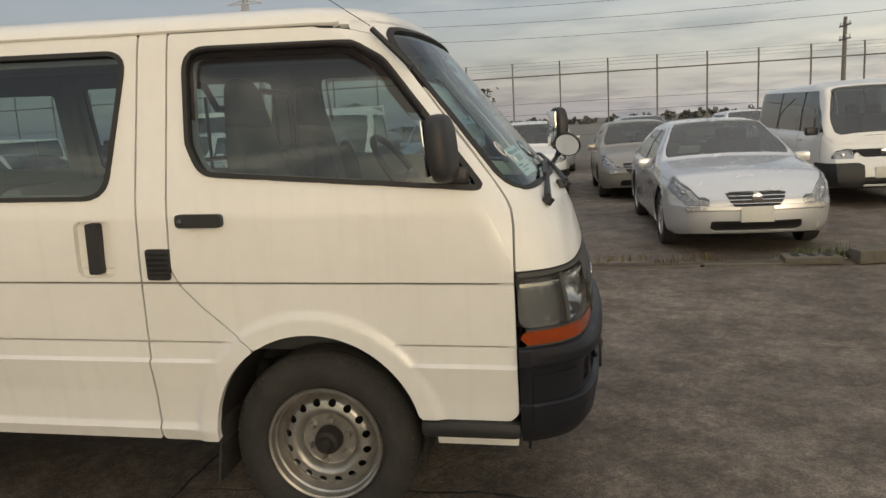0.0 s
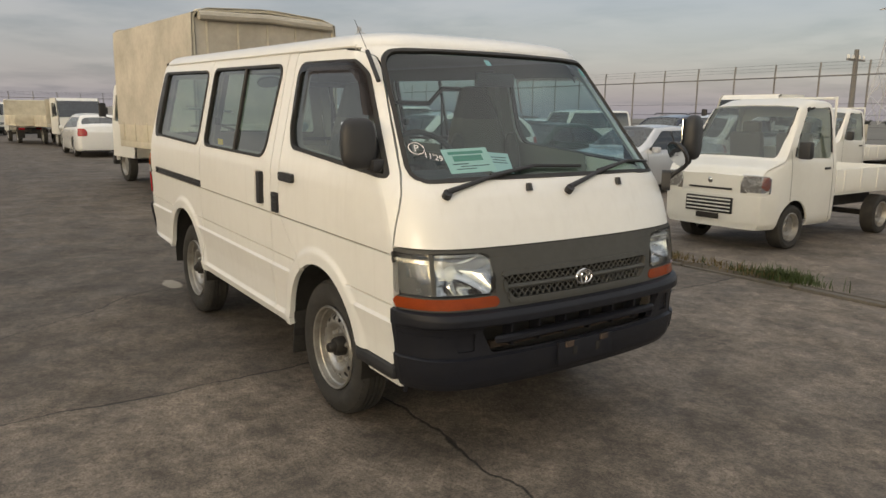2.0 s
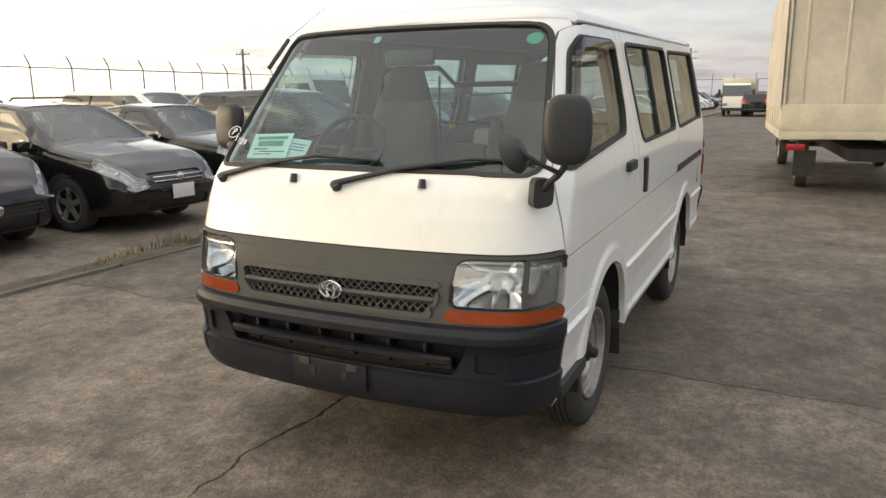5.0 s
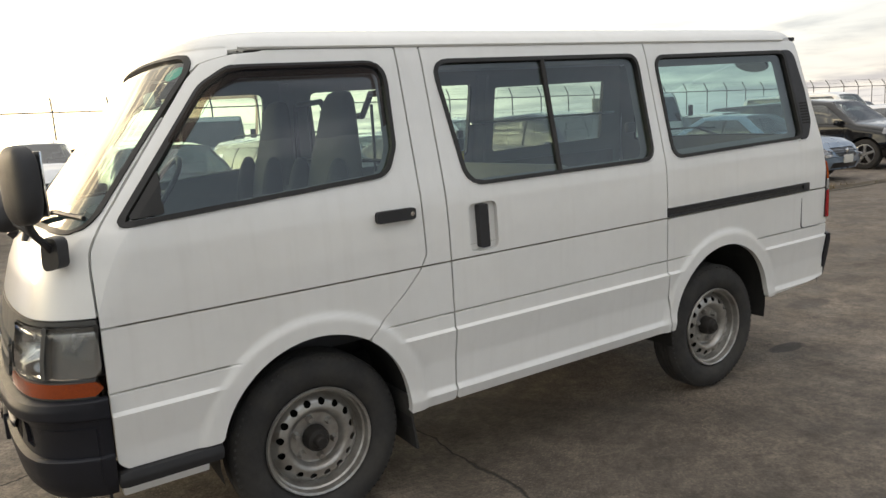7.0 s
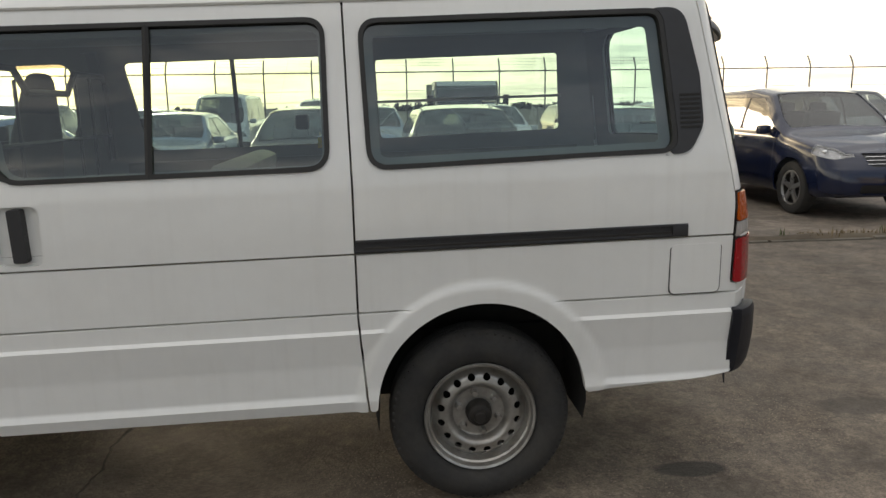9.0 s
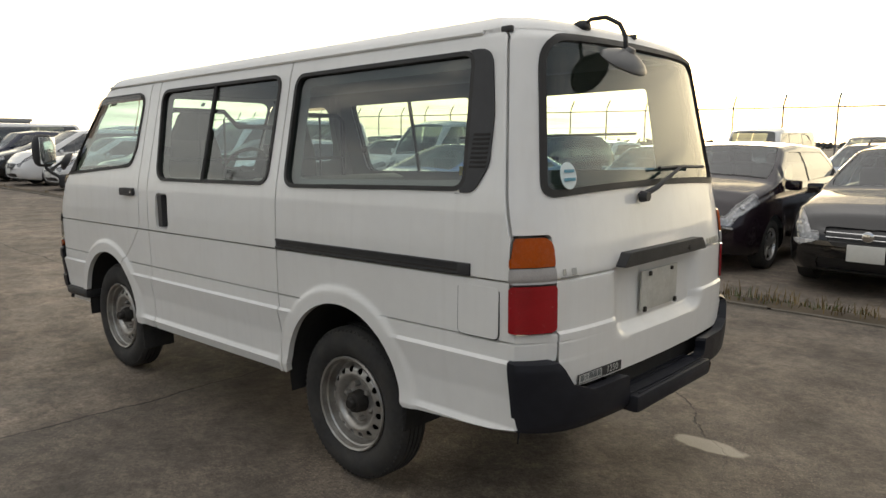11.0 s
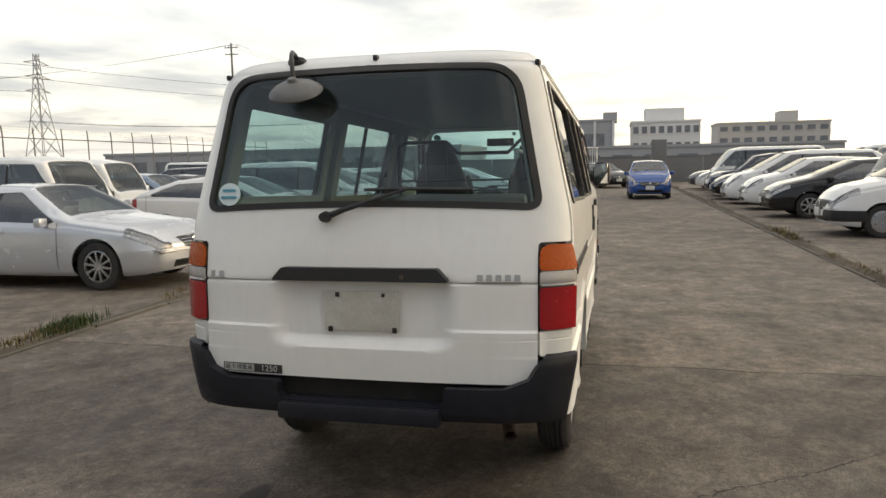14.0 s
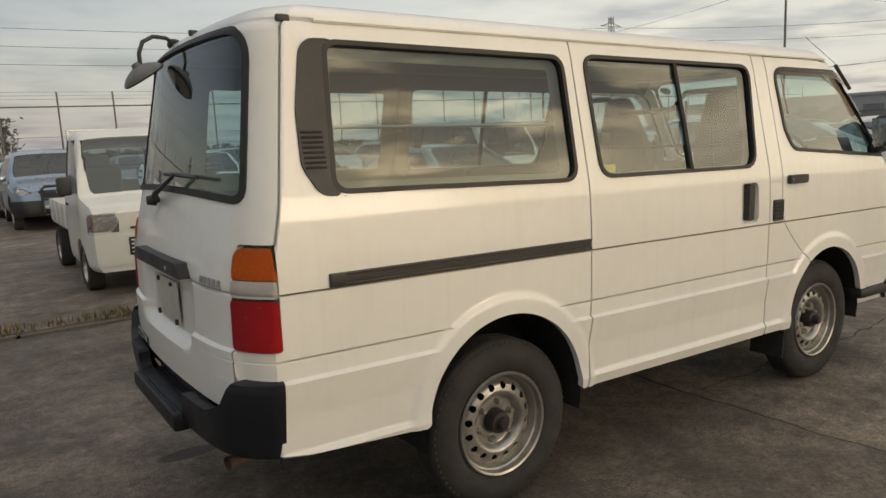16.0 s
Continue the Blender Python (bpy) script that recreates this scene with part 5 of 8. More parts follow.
for cx in (1.192, -1.162):
    for sy in (1, -1):
        wheel(cx, sy)
        # inner wheel house
        ax, az, ar_ = ARCH_F if cx > 0 else ARCH_R
        g = Geo()
        n = 20
        ring_pts = [(ax + (ar_ + 0.012) * math.cos(math.pi * (k / n) * 1.16 - 0.25), az + (ar_ + 0.012) * math.sin(math.pi * (k / n) * 1.16 - 0.25)) for k in range(n + 1)]
        g.add([(x, sy * 0.835, z) for x, z in ring_pts] + [(x, sy * 0.45, z) for x, z in ring_pts], [(k, k + 1, n + 2 + k, n + 1 + k) for k in range(n)])
        g.add([(x, sy * 0.46, z) for x, z in ring_pts], [tuple(range(n + 1))])
        vp("wheel_house", g, UNDER)
# underside
ub = Geo().box((0.0, 0, 0.47), (4.1, 1.0, 0.18)).box((-0.05, 0, 0.42), (1.3, 1.5, 0.12))
vp("underbody", ub, UNDER)
ax_ = Geo().tube([(-1.162, -0.60, 0.335), (-1.162, 0.60, 0.335)], 0.045, 10).lathe([(0, -0.1), (0.13, -0.05), (0.13, 0.05), (0, 0.1)], 16, (-1.162, 0, 0.335)).tube([(1.192, -0.60, 0.32), (1.192, 0.60, 0.32)], 0.04, 8)
part("axle", ax_, UNDER, van)
vp("rear_panel_inner", Geo().box((-2.36, 0, 0.52), (0.05, 1.45, 0.16)), UNDER)
vp("exhaust_pipe", Geo().tube([(-1.9, -0.52, 0.34), (-2.25, -0.58, 0.35), (-2.43, -0.62, 0.342)], 0.027, 12, caps=False), mat("rusty_pipe", (0.12, 0.085, 0.065), 0.75, metal=0.5, var=0.3, scale=30), label="rusty exhaust pipe")

# ---- cabin ----
vp("cabin_floor", Geo().box((0.0, 0, 0.62), (1.62, 1.56, 0.04)).box((-1.55, 0, 0.62), (1.46, 0.88, 0.04)).box((1.42, 0, 0.62), (1.2, 0.88, 0.04)), DASH)
dash = Geo()
dash.prism([(2.14, 1.14), (2.12, 1.25), (1.86, 1.265), (1.72, 1.20), (1.74, 0.80), (2.10, 0.80)], -0.735, 0.735, lambda u, v, w: (u, w, v))
db = vp("dashboard", dash, DASH, label="dark grey dashboard")
vp("instrument_hood", Geo().box((1.80, -0.38, 1.275), (0.22, 0.40, 0.10), rot=(0, 12, 0), r=0.04), DASH, db)
tilt = Euler((0, radians(-35), 0)).to_matrix()
ringpts = [tilt @ Vector((0, 0.19 * math.cos(2 * math.pi * k / 28), 0.19 * math.sin(2 * math.pi * k / 28))) + Vector((1.56, -0.38, 1.36)) for k in range(29)]
sw = vp("steering_wheel", Geo().tube(ringpts, 0.015, 8, caps=False), PLASTIC, label="black three-spoke steering wheel")
for a in (0, 180, 270):
    p = tilt @ Vector((0, 0.18 * math.cos(radians(a)), 0.18 * math.sin(radians(a)))) + Vector((1.56, -0.38, 1.36))
    vp("spoke", Geo().tube([(1.575, -0.38, 1.35), p], 0.014, 6), PLASTIC, sw)
vp("steering_column", Geo().tube([(1.56, -0.38, 1.35), (1.78, -0.38, 1.15)], 0.04, 8), PLASTIC, sw)


def seat_body(y, wdt):
    s = new("front_seat")
    s.parent = van
    s["label"] = "grey cloth front seat with headrest"
    lean = lambda z: 0.985 - 0.14 * (z - 1.0)
    part("cushion", rake(Geo().pod((1.22, y, 0.985), (0.52, wdt, 0.17), (0, -5, 0), 4.0)), SEATFACE, s)
    part("backrest", rake(Geo().loft([(lean(z), y, z, hx, hy) for z, hx, hy in ((0.97, 0.045, 0.20), (1.00, 0.07, 0.225), (1.20, 0.078, 0.235), (1.38, 0.072, 0.225), (1.50, 0.064, 0.195), (1.58, 0.058, 0.165))])), SEATFACE, s)
    part("headrest", rake(Geo().loft([(lean(z), y, z, hx, hy) for z, hx, hy in ((1.56, 0.058, 0.170), (1.60, 0.060, 0.155), (1.68, 0.056, 0.125), (1.74, 0.048, 0.105), (1.772, 0.032, 0.085), (1.782, 0.010, 0.050))])), SEATCLOTH, s)
    part("seat_base", rake(Geo().box((1.18, y, 0.80), (0.45, wdt * 0.9, 0.28))), DASH, s)
    for sy in (1, -1):
        part("bolster", rake(Geo().pod((1.035, y + sy * wdt * 0.42, 1.24), (0.11, 0.085, 0.50), (0, -8, 0), 2.6)), SEATCLOTH, s)


seat_body(-0.40, 0.50)
seat_body(0.40, 0.50)
vp("centre_seat", Geo().box((1.2, 0, 0.97), (0.48, 0.24, 0.13), r=0.04).box((0.97, 0, 1.17), (0.12, 0.24, 0.34), rot=(0, -13, 0), r=0.04), SEATCLOTH)
# load guard behind the seats
FRAME = mat("guard_bar", (0.02, 0.02, 0.022), 0.45, var=0.1)
lg = Geo()
zt, zl, zv = 1.765, 1.44, 1.665
lg.tube([(0.66, -0.70, 1.30), (0.66, -0.69, zt - 0.04), (0.66, -0.64, zt), (0.66, -0.30, zt), (0.66, -0.20, zv), (0.66, 0.20, zv), (0.66, 0.30, zt), (0.66, 0.64, zt), (0.66, 0.69, zt - 0.04), (0.66, 0.70, 1.30)], 0.0165, 8)
guard = vp("load_guard", lg, FRAME, label="black tubular load guard behind the seats")
vp("guard_rail", Geo().tube([(0.66, -0.69, zl), (0.66, 0.69, zl)], 0.011, 6), FRAME, guard)
for y in (-0.48, -0.30, 0.30, 0.48):
    vp("guard_upright", Geo().tube([(0.66, y, 1.0), (0.66, y, zv if abs(y) < 0.21 else zt - (0.0 if abs(y) > 0.3 else 0.05))], 0.008, 6), FRAME, guard)
# folded bench, lower trim, stowage rod
bench = vp("rear_bench", Geo().box((0.05, 0.05, 0.90), (0.48, 1.20, 0.13), r=0.04), SEATVINYL, label="folded beige vinyl rear bench")
vp("bench_back", Geo().box((-0.22, 0.10, 1.13), (0.12, 1.10, 0.42), rot=(0, -14, 0), r=0.04), SEATVINYL, bench)
for sy in (1, -1):
    vp("lower_trim", Geo().box((-0.75, sy * 0.775, 1.07), (2.7, 0.03, 0.40)), mat("hardboard_trim", (0.17, 0.155, 0.13), 0.8, var=0.15, scale=10))
vp("stowage_rod", Geo().tube([(-0.62, -0.66, 1.57), (-1.95, -0.60, 1.57)], 0.009, 6), mat("alu_rod", (0.6, 0.6, 0.58), 0.35, metal=0.8), label="thin aluminium rod along the load bay")
vp("warning_label", Geo().box((-0.57, -0.768, 1.345), (0.11, 0.003, 0.06)), mat("label_yellow", (0.75, 0.52, 0.03), 0.5), label="yellow warning label")
vp("cabin_mirror", Geo().box((1.62, 0.0, 1.80), (0.03, 0.25, 0.075), r=0.015), PLASTIC, label="interior mirror")
for sy in (1, -1):
    for x in (0.70, -0.76):
        p0 = float(van_width(1.31)) - 0.075
        vp("pillar_trim", Geo().tube([(x, sy * p0, 1.30), (x + 0.01, sy * (p0 - 0.055), 1.60), (x + 0.02, sy * (p0 - 0.115), 1.90)], 0.045, 6), LINING)
# ---- parked cars ----
def lerp(x, tab):
    return float(np.interp(x, [a for a, _ in tab], [b for _, b in tab]))


def smooth_tab(tab, r=0.10):
    """A profile with its corners eased."""
    pts = rounded([tab[0]] + list(tab[1:-1]) + [tab[-1]], [0] + [r] * (len(tab) - 2) + [0], 5)
    return sorted(pts)


ALLOY = mat("alloy_wheel", (0.50, 0.50, 0.50), 0.3, metal=0.8, var=0.08, dirt=0.2)
CARLAMP = mat("lamp_lens_grey", (0.23, 0.23, 0.235), 0.28, metal=0.45, var=0.06, scale=9, bump=0.04, bscale=18, coat=1.0)
LAMPBACK = mat("lamp_backing", (0.52, 0.52, 0.53), 0.24, metal=0.4, var=0.12, scale=16, bump=0.12, bscale=9)
CARLENS = glass("car_lamp_lens", (0.90, 0.90, 0.90), 1.6, 0.02)
GRILLEBLACK = mat("grille_black", (0.012, 0.012, 0.013), 0.4, var=0.1)
SEAM = mat("panel_gap", (0.01, 0.01, 0.01), 0.8)
PLATEW = mat("blank_plate", (0.62, 0.62, 0.58), 0.5, var=0.06)
WHEELS = {}


def car_wheel(parent, x, y, r, style, side):
    """A tyre with a spoked or covered wheel in it."""
    key = (round(r, 3), style)
    if key not in WHEELS:
        rr = r * 0.66
        tyre = mesh_of("tyre", Geo().lathe([(rr, 0.07), (rr + 0.01, 0.09), (r * 0.86, 0.10), (r * 0.97, 0.085), (r, 0.06), (r, -0.08), (rr, -0.09)], 28), RUBBER)
        g = Geo().lathe([(rr, 0.085), (rr - 0.012, 0.088), (rr - 0.02, 0.06), (rr - 0.03, 0.0), (0, -0.01)], 28)
        rim = mesh_of("rim", g, [ALLOY if style != "steel" else STEEL, HUB])
        for f in rim.polygons:
            f.material_index = int(style not in ("steel", "cover") and Vector((f.center.x, f.center.z)).length < rr - 0.022)
        s = Geo()
        if style == "steel":
            s.lathe([(0, 0.05), (0.05, 0.05), (0.06, 0.03), (rr * 0.6, 0.045), (rr * 0.95, 0.02)], 24)
        elif style == "cover":
            s.lathe([(0, 0.08), (0.05, 0.085), (rr * 0.55, 0.088), (rr * 0.97, 0.08)], 24)
            for k in range(9):
                a = 2 * math.pi * k / 9
                s.box((rr * 0.72 * math.cos(a), 0.087, rr * 0.72 * math.sin(a)), (rr * 0.3, 0.012, 0.03), rot=(0, -math.degrees(a), 0), r=0.004)
        else:
            n = {"five": 5, "seven": 7, "ten": 10}[style]
            s.lathe([(0, 0.075), (0.045, 0.072), (0.06, 0.05)], 16)
            for k in range(n):
                a = 2 * math.pi * (k + 0.25) / n
                s.box((rr * 0.5 * math.cos(a), 0.066, rr * 0.5 * math.sin(a)), (rr * 0.98, 0.03, 0.30 / n), rot=(0, -math.degrees(a), 0), r=0.006)
        WHEELS[key] = (tyre, rim, mesh_of("wheel_face", s, ALLOY if style != "steel" else STEEL))
    w = new("wheel")
    w.parent = parent
    w.location = (x, y, r)
    if side < 0:
        w.rotation_euler = (0, 0, math.pi)
    for nm, me in zip(("tyre", "rim", "wheel_face"), WHEELS[key]):
        o = new(nm, me)
        o.parent = w
    return w


def car(name, label, category, colour, at, L=4.4, W=1.70, H=1.48, wb=2.6, fo=0.85, r=0.31, top=(), belt=(0.88, 0.98), roofw=0.78, win=(), tail_z=(0.72, 0.98), lamp_z=(0.62, 0.78), lamp_in=0.52, lamp_back=0.45,
        wheels="five", glass_m=None, group="parked cars", nose=0.10, plan=0.10, doors=(), grille=(0.5, 0.18, 0.42), under=0.19, rails=False, strip=None, plate=True, mirror=True, tail_in=0.62, paper=False, blackgrille=True, lean=0.13, fine=True, bars=None):
    """A parked car. It faces +x from its front bumper at x = 0; top: roof line (distance from the front, height); win: side glass from, to."""
    c = thing(name, label, category, at, group)
    tab = smooth_tab(top)
    n, m = 74, 30
    xs = np.concatenate([np.linspace(0, 0.3, 9)[:-1], np.linspace(0.3, L - 0.3, n), np.linspace(L - 0.3, L, 9)[1:]])
    q = 9
    P = np.zeros((len(xs) + 2 * q, m, 3))
    ws_base, ws_top, rg_top, rg_base = win[0], win[1], win[2], win[3]

    def section(x):
        zt = lerp(x, tab)
        bl = belt[0] + (belt[1] - belt[0]) * x / L
        zb = min(bl, zt - 0.10)
        gh = max(zt - zb, 0.02)
        ef = np.clip((0.9 - x) / 0.9, 0, 1)
        er = np.clip((x - (L - 0.8)) / 0.8, 0, 1)
        w = W / 2 * (1 - plan * 1.5 * ef ** 2.4 - plan * er ** 2.4 - 0.10 * np.clip((0.32 - x) / 0.32, 0, 1) ** 2 - 0.06 * np.clip((x - L + 0.25) / 0.25, 0, 1) ** 2)
        arch = max(0.0, 1 - abs(x - fo) / (r + 0.09), 1 - abs(x - fo - wb) / (r + 0.09))
        bulge = 0.012 * min(arch * 3, 1)
        wr = w - (W / 2 * (1 - roofw)) * min(gh / 0.48, 1.1)
        k = float(np.clip((gh - 0.12) / 0.2, 0, 1))
        lo = under + 0.05 * max(ef, er) ** 3
        pts = [(w - 0.07, lo), (w - 0.025, lo + 0.05), (w - 0.004 + bulge, lo + 0.17), (w + bulge, lo + 0.33), (w - 0.008, zb - (zb - lo) * 0.28), (w - 0.022, zb - 0.035), (w - 0.045, zb),
               (wr + (w - 0.045 - wr) * 0.5 + 0.012 * k, zb + gh * 0.46), (wr + 0.004, zb + gh * (0.82 if k > 0.9 else 0.55)), (wr - 0.035, zb + gh * 0.94), (wr - 0.12, zb + gh * 0.985), (wr * 0.5, zt + 0.008), (0, zt + 0.014)]
        hood = [(w - 0.052, zb + gh * 0.34), (w - 0.085, zb + gh * 0.66), (w - 0.14, zb + gh * 0.86), (w - 0.25, zb + gh * 0.97), (w * 0.45, zt + 0.012), (0, zt + 0.022)]
        pts = pts[:7] + [(a[0] * k + b[0] * (1 - k), a[1] * k + b[1] * (1 - k)) for a, b in zip(pts[7:], hood)]
        pa = np.array(pts)
        d = np.concatenate([[0], np.cumsum(np.hypot(*np.diff(pa, axis=0).T))])
        kn = np.interp(np.linspace(0, len(pts) - 1, m), np.arange(len(pts)), np.arange(len(pts)))
        return np.stack([np.interp(kn, np.arange(len(pts)), pa[:, 0]), np.interp(kn, np.arange(len(pts)), pa[:, 1])], 1)

    for i, x in enumerate(xs):
        s = section(x)
        P[i + q, :, 0], P[i + q, :, 1], P[i + q, :, 2] = -x, s[:, 0], s[:, 1]
    for e in range(q):
        f = e / q
        for end, row in ((0, e), (1, len(xs) + 2 * q - 1 - e)):
            s = P[q] if not end else P[len(xs) + q - 1]
            y0 = s[:, 1] * f
            P[row, :, 1] = y0
            rnd = (1 - f * f) * (nose if not end else nose * 0.6) * np.interp(s[:, 2], [under, under + 0.12, s[:, 2].max() - 0.08, s[:, 2].max()], [0.5, 1.0, 0.9, 0.35])
            P[row, :, 0] = (s[0, 0]) + (rnd if not end else -rnd)
            P[row, :, 2] = s[:, 2]
    # the nose leans back above the bumper and tucks in below it
    fade = np.clip(1 + P[:, :, 0] / 0.75, 0, 1) ** 1.5 * (P[:, :, 0] > -0.75)
    P[:, :, 0] -= fade * (lean * np.clip((P[:, :, 2] - 0.50) / 0.30, 0, 1.4) ** 1.5 + 0.05 * np.clip((0.36 - P[:, :, 2]) / 0.14, 0, 1))
    X, Y, Z = -P[:, :, 0], P[:, :, 1], P[:, :, 2]
    idx = np.arange(P.shape[0])[:, None] + 0 * X
    front, back = np.where(idx < q + 9, -0.5, 0.5), np.where(idx > len(xs) + q - 10, -0.5, 0.5)
    arches = np.maximum(r + 0.055 - np.hypot(X - fo, Z - r), r + 0.055 - np.hypot(X - fo - wb, Z - r))
    arches = np.where(Y > W / 2 - 0.3, arches, -0.5)
    zt = np.interp(X, [a for a, _ in tab], [b for _, b in tab])
    bl = belt[0] + (belt[1] - belt[0]) * X / L
    sidepart = np.where(np.arange(m)[None, :] + 0 * X < 25, -0.5, 0.5)
    poly = [(ws_base + 0.10 + 0.05, belt[0] + (belt[1] - belt[0]) * ws_base / L + 0.03), (ws_top + 0.14, H - 0.085), (rg_top - 0.10, H - 0.09), (rg_base - 0.22, belt[0] + (belt[1] - belt[0]) * rg_base / L + 0.04)]
    zline = [lerp(poly[1][0], tab) - 0.085, lerp(poly[2][0], tab) - 0.085]
    poly = [poly[0], (poly[1][0], zline[0]), (poly[2][0], zline[1]), poly[3]]
    sideglass = np.maximum(sd_poly(rounded(poly, [0.02, 0.06, 0.08, 0.05]), X, Z), sidepart)
    pillars = list(doors)
    wsr = np.maximum(np.maximum(ws_base + 0.04 - X, X - ws_top + 0.02), np.maximum(np.where(np.arange(m)[None, :] + 0 * X > 22, -0.5, 0.5), Y - (W / 2 * 0.90 - 0.20 * (X - ws_base) / max(ws_top - ws_base, 0.1))))
    tone = np.arange(m)[None, :] + 0 * X
    rgr = np.maximum(np.maximum(rg_top + 0.03 - X, X - rg_base + 0.05), np.maximum(np.where(np.arange(m)[None, :] + 0 * X > 22, -0.5, 0.5), Y - (W / 2 * 0.84 - 0.18 * (rg_base - X) / max(rg_base - rg_top, 0.1))))
    if rg_base >= L - 0.02:      # upright tail: the rear glass is on the back face
        ztop = lerp(L - 0.02, tab)
        rgr = np.maximum(np.maximum(np.abs(Z - (ztop + belt[1] + 0.05) / 2 + 0.02) - (ztop - belt[1]) * 0.36, Y - W / 2 * 0.70), np.where(idx > len(xs) + q - 1, -0.5, 0.5))
    glasses = np.minimum(np.minimum(sideglass, wsr), rgr)
    lx = np.clip(X / lamp_back, 0, 1)
    inner = np.clip((Y - lamp_in * W / 2) / 0.25, 0, 1)
    ltop = zt - 0.030 if lamp_back > 0.25 else lamp_z[1] + 0 * zt
    lbot = zt - 0.125 - 0.055 * inner + 0.02 * lx if lamp_back > 0.25 else lamp_z[0] + 0 * zt
    lamps = np.maximum(np.maximum(lbot - Z, Z - ltop), np.maximum(np.maximum(lamp_in * W / 2 - Y, X - lamp_back), (tone - 20.2) * 0.03))
    tails = np.maximum(np.maximum(tail_z[0] - Z, Z - tail_z[1]), np.maximum(tail_in * W / 2 - Y, (L - 0.22) - X))
    gr = np.maximum(np.maximum(grille[0] - Z, Z - grille[0] - grille[1]), np.maximum(Y - grille[2] * (0.78 + 0.22 * np.clip((Z - grille[0]) / grille[1], 0, 1)), np.where(idx < q + 2, -0.5, 0.5)))
    low = np.maximum(np.maximum(under + 0.07 - Z, Z - under - 0.19), np.maximum(Y - 0.46, np.where(idx < q + 2, -0.5, 0.5)))

    def sym(S, thick, off=0.0):
        return symmetric(P, S, thick, off)

    holes = glasses if not blackgrille else np.minimum(glasses, np.minimum(gr, low) if fine else gr)
    if fine:
        holes = np.minimum(holes, lamps + 0.004)
    part("body", sym(np.maximum(arches, -holes), 0.02), colour, c)
    gm = glass_m or PANE_DARK
    part("windscreen", sym(wsr + 0.004, 0.0, -0.004), PANE_CAR, c)
    part("rear_window", sym(rgr + 0.004, 0.0, -0.004), gm, c)
    if fine:
        part("windscreen_seal", sym(ring(wsr, 0.022, 0.004), 0.0, 0.003), GASKET, c)
        part("bonnet_gap", sym(np.maximum(np.maximum(np.abs(tone - 20.2 + 0.6 * X) - 0.10, X - ws_base + 0.03), 0.24 - X), 0.0, 0.002) if win[0] > 0.6 else Geo().box((-0.03, 0, belt[0] - 0.02), (0.004, 0.6, 0.004)), SEAM, c)
    edges = [poly[0][0]] + pillars + [poly[3][0] + 0.4]
    for mi in (False, True):
        for a, b in zip(edges[:-1], edges[1:]):
            S = np.maximum(np.maximum(sideglass + 0.004, a + (0.025 if a != edges[0] else 0) - X), X - b + 0.025)
            part("side_window", shell(P, S, 0.0, -0.004, mirror=mi), gm, c)
        for a in pillars if fine else ():
            part("door_post", shell(P, np.maximum(sideglass - 0.004, np.abs(X - a) - 0.03), 0.0, -0.002, mirror=mi), GASKET, c)
        if fine:
            lamp = part("headlamp", shell(P, lamps - 0.008, 0.0, -0.035, mirror=mi), LAMPBACK, c)
            part("lens", shell(P, lamps + 0.002, 0.003, 0.004, mirror=mi), CARLENS, lamp, "clear headlamp lens")
            part("bezel", shell(P, ring(lamps, 0.014, -0.002), 0.03, -0.004, mirror=mi), GRILLEBLACK, lamp)
            inside = lamps < -0.012
            if inside.any():
                sp_ = 1 - 2 * mi
                w_ = 1.0 * inside
                ctr = [float((P[:, :, k] * w_).sum() / w_.sum()) for k in range(3)]
                part("projector", Geo().pod((ctr[0] - 0.012, sp_ * ctr[1], ctr[2]), (0.05, 0.075, 0.065), e=2.0, nu=16, nv=10), CHROME, lamp)
        else:
            part("headlamp", shell(P, lamps, 0.02, 0.006, mirror=mi), CARLAMP, c)
        part("tail_lamp", shell(P, tails, 0.02, 0.006, mirror=mi), RED, c)
        sy = -1 if mi else 1
        for wx in (fo, fo + wb):
            car_wheel(c, -wx, sy * (W / 2 - 0.125), r, wheels, sy)
        g = Geo()
        for dx in [poly[0][0] + 0.0] + pillars + ([poly[3][0] - 0.05] if pillars else []):
            ys = [section(dx)[k] for k in range(3, 17)]
            g.add([(-dx - 0.004, sy * (y + 0.003), z) for y, z in ys] + [(-dx + 0.004, sy * (y + 0.003), z) for y, z in ys], [(k, k + 1, 14 + k + 1, 14 + k) for k in range(13)])
        part("door_gap", g, SEAM, c)
        for dx in pillars if fine else ():
            part("door_handle", Geo().box((-dx + 0.16 - 0.02, sy * (W / 2 - 0.008), bl.min() - 0.10 + (belt[1] - belt[0]) * dx / L), (0.17, 0.03, 0.03), r=0.01), colour, c)
        if mirror:
            mz = belt[0] + (belt[1] - belt[0]) * ws_base / L
            part("door_mirror", Geo().box((-ws_base - 0.32, sy * (W / 2 + 0.055), mz + 0.055), (0.10, 0.19, 0.125), rot=(0, 0, -sy * 10), r=0.035), colour if mirror is True else PLASTIC, c)
        if rails:
            part("roof_rail", Geo().tube([(-(ws_top + 0.35), sy * (W / 2 * roofw - 0.07), H - 0.005), (-(ws_top + 0.45), sy * (W / 2 * roofw - 0.07), H + 0.045), (-(rg_top - 0.3), sy * (W / 2 * roofw - 0.07), H + 0.045), (-(rg_top - 0.2), sy * (W / 2 * roofw - 0.07), H - 0.01)], 0.016, 6), PLASTIC, c)
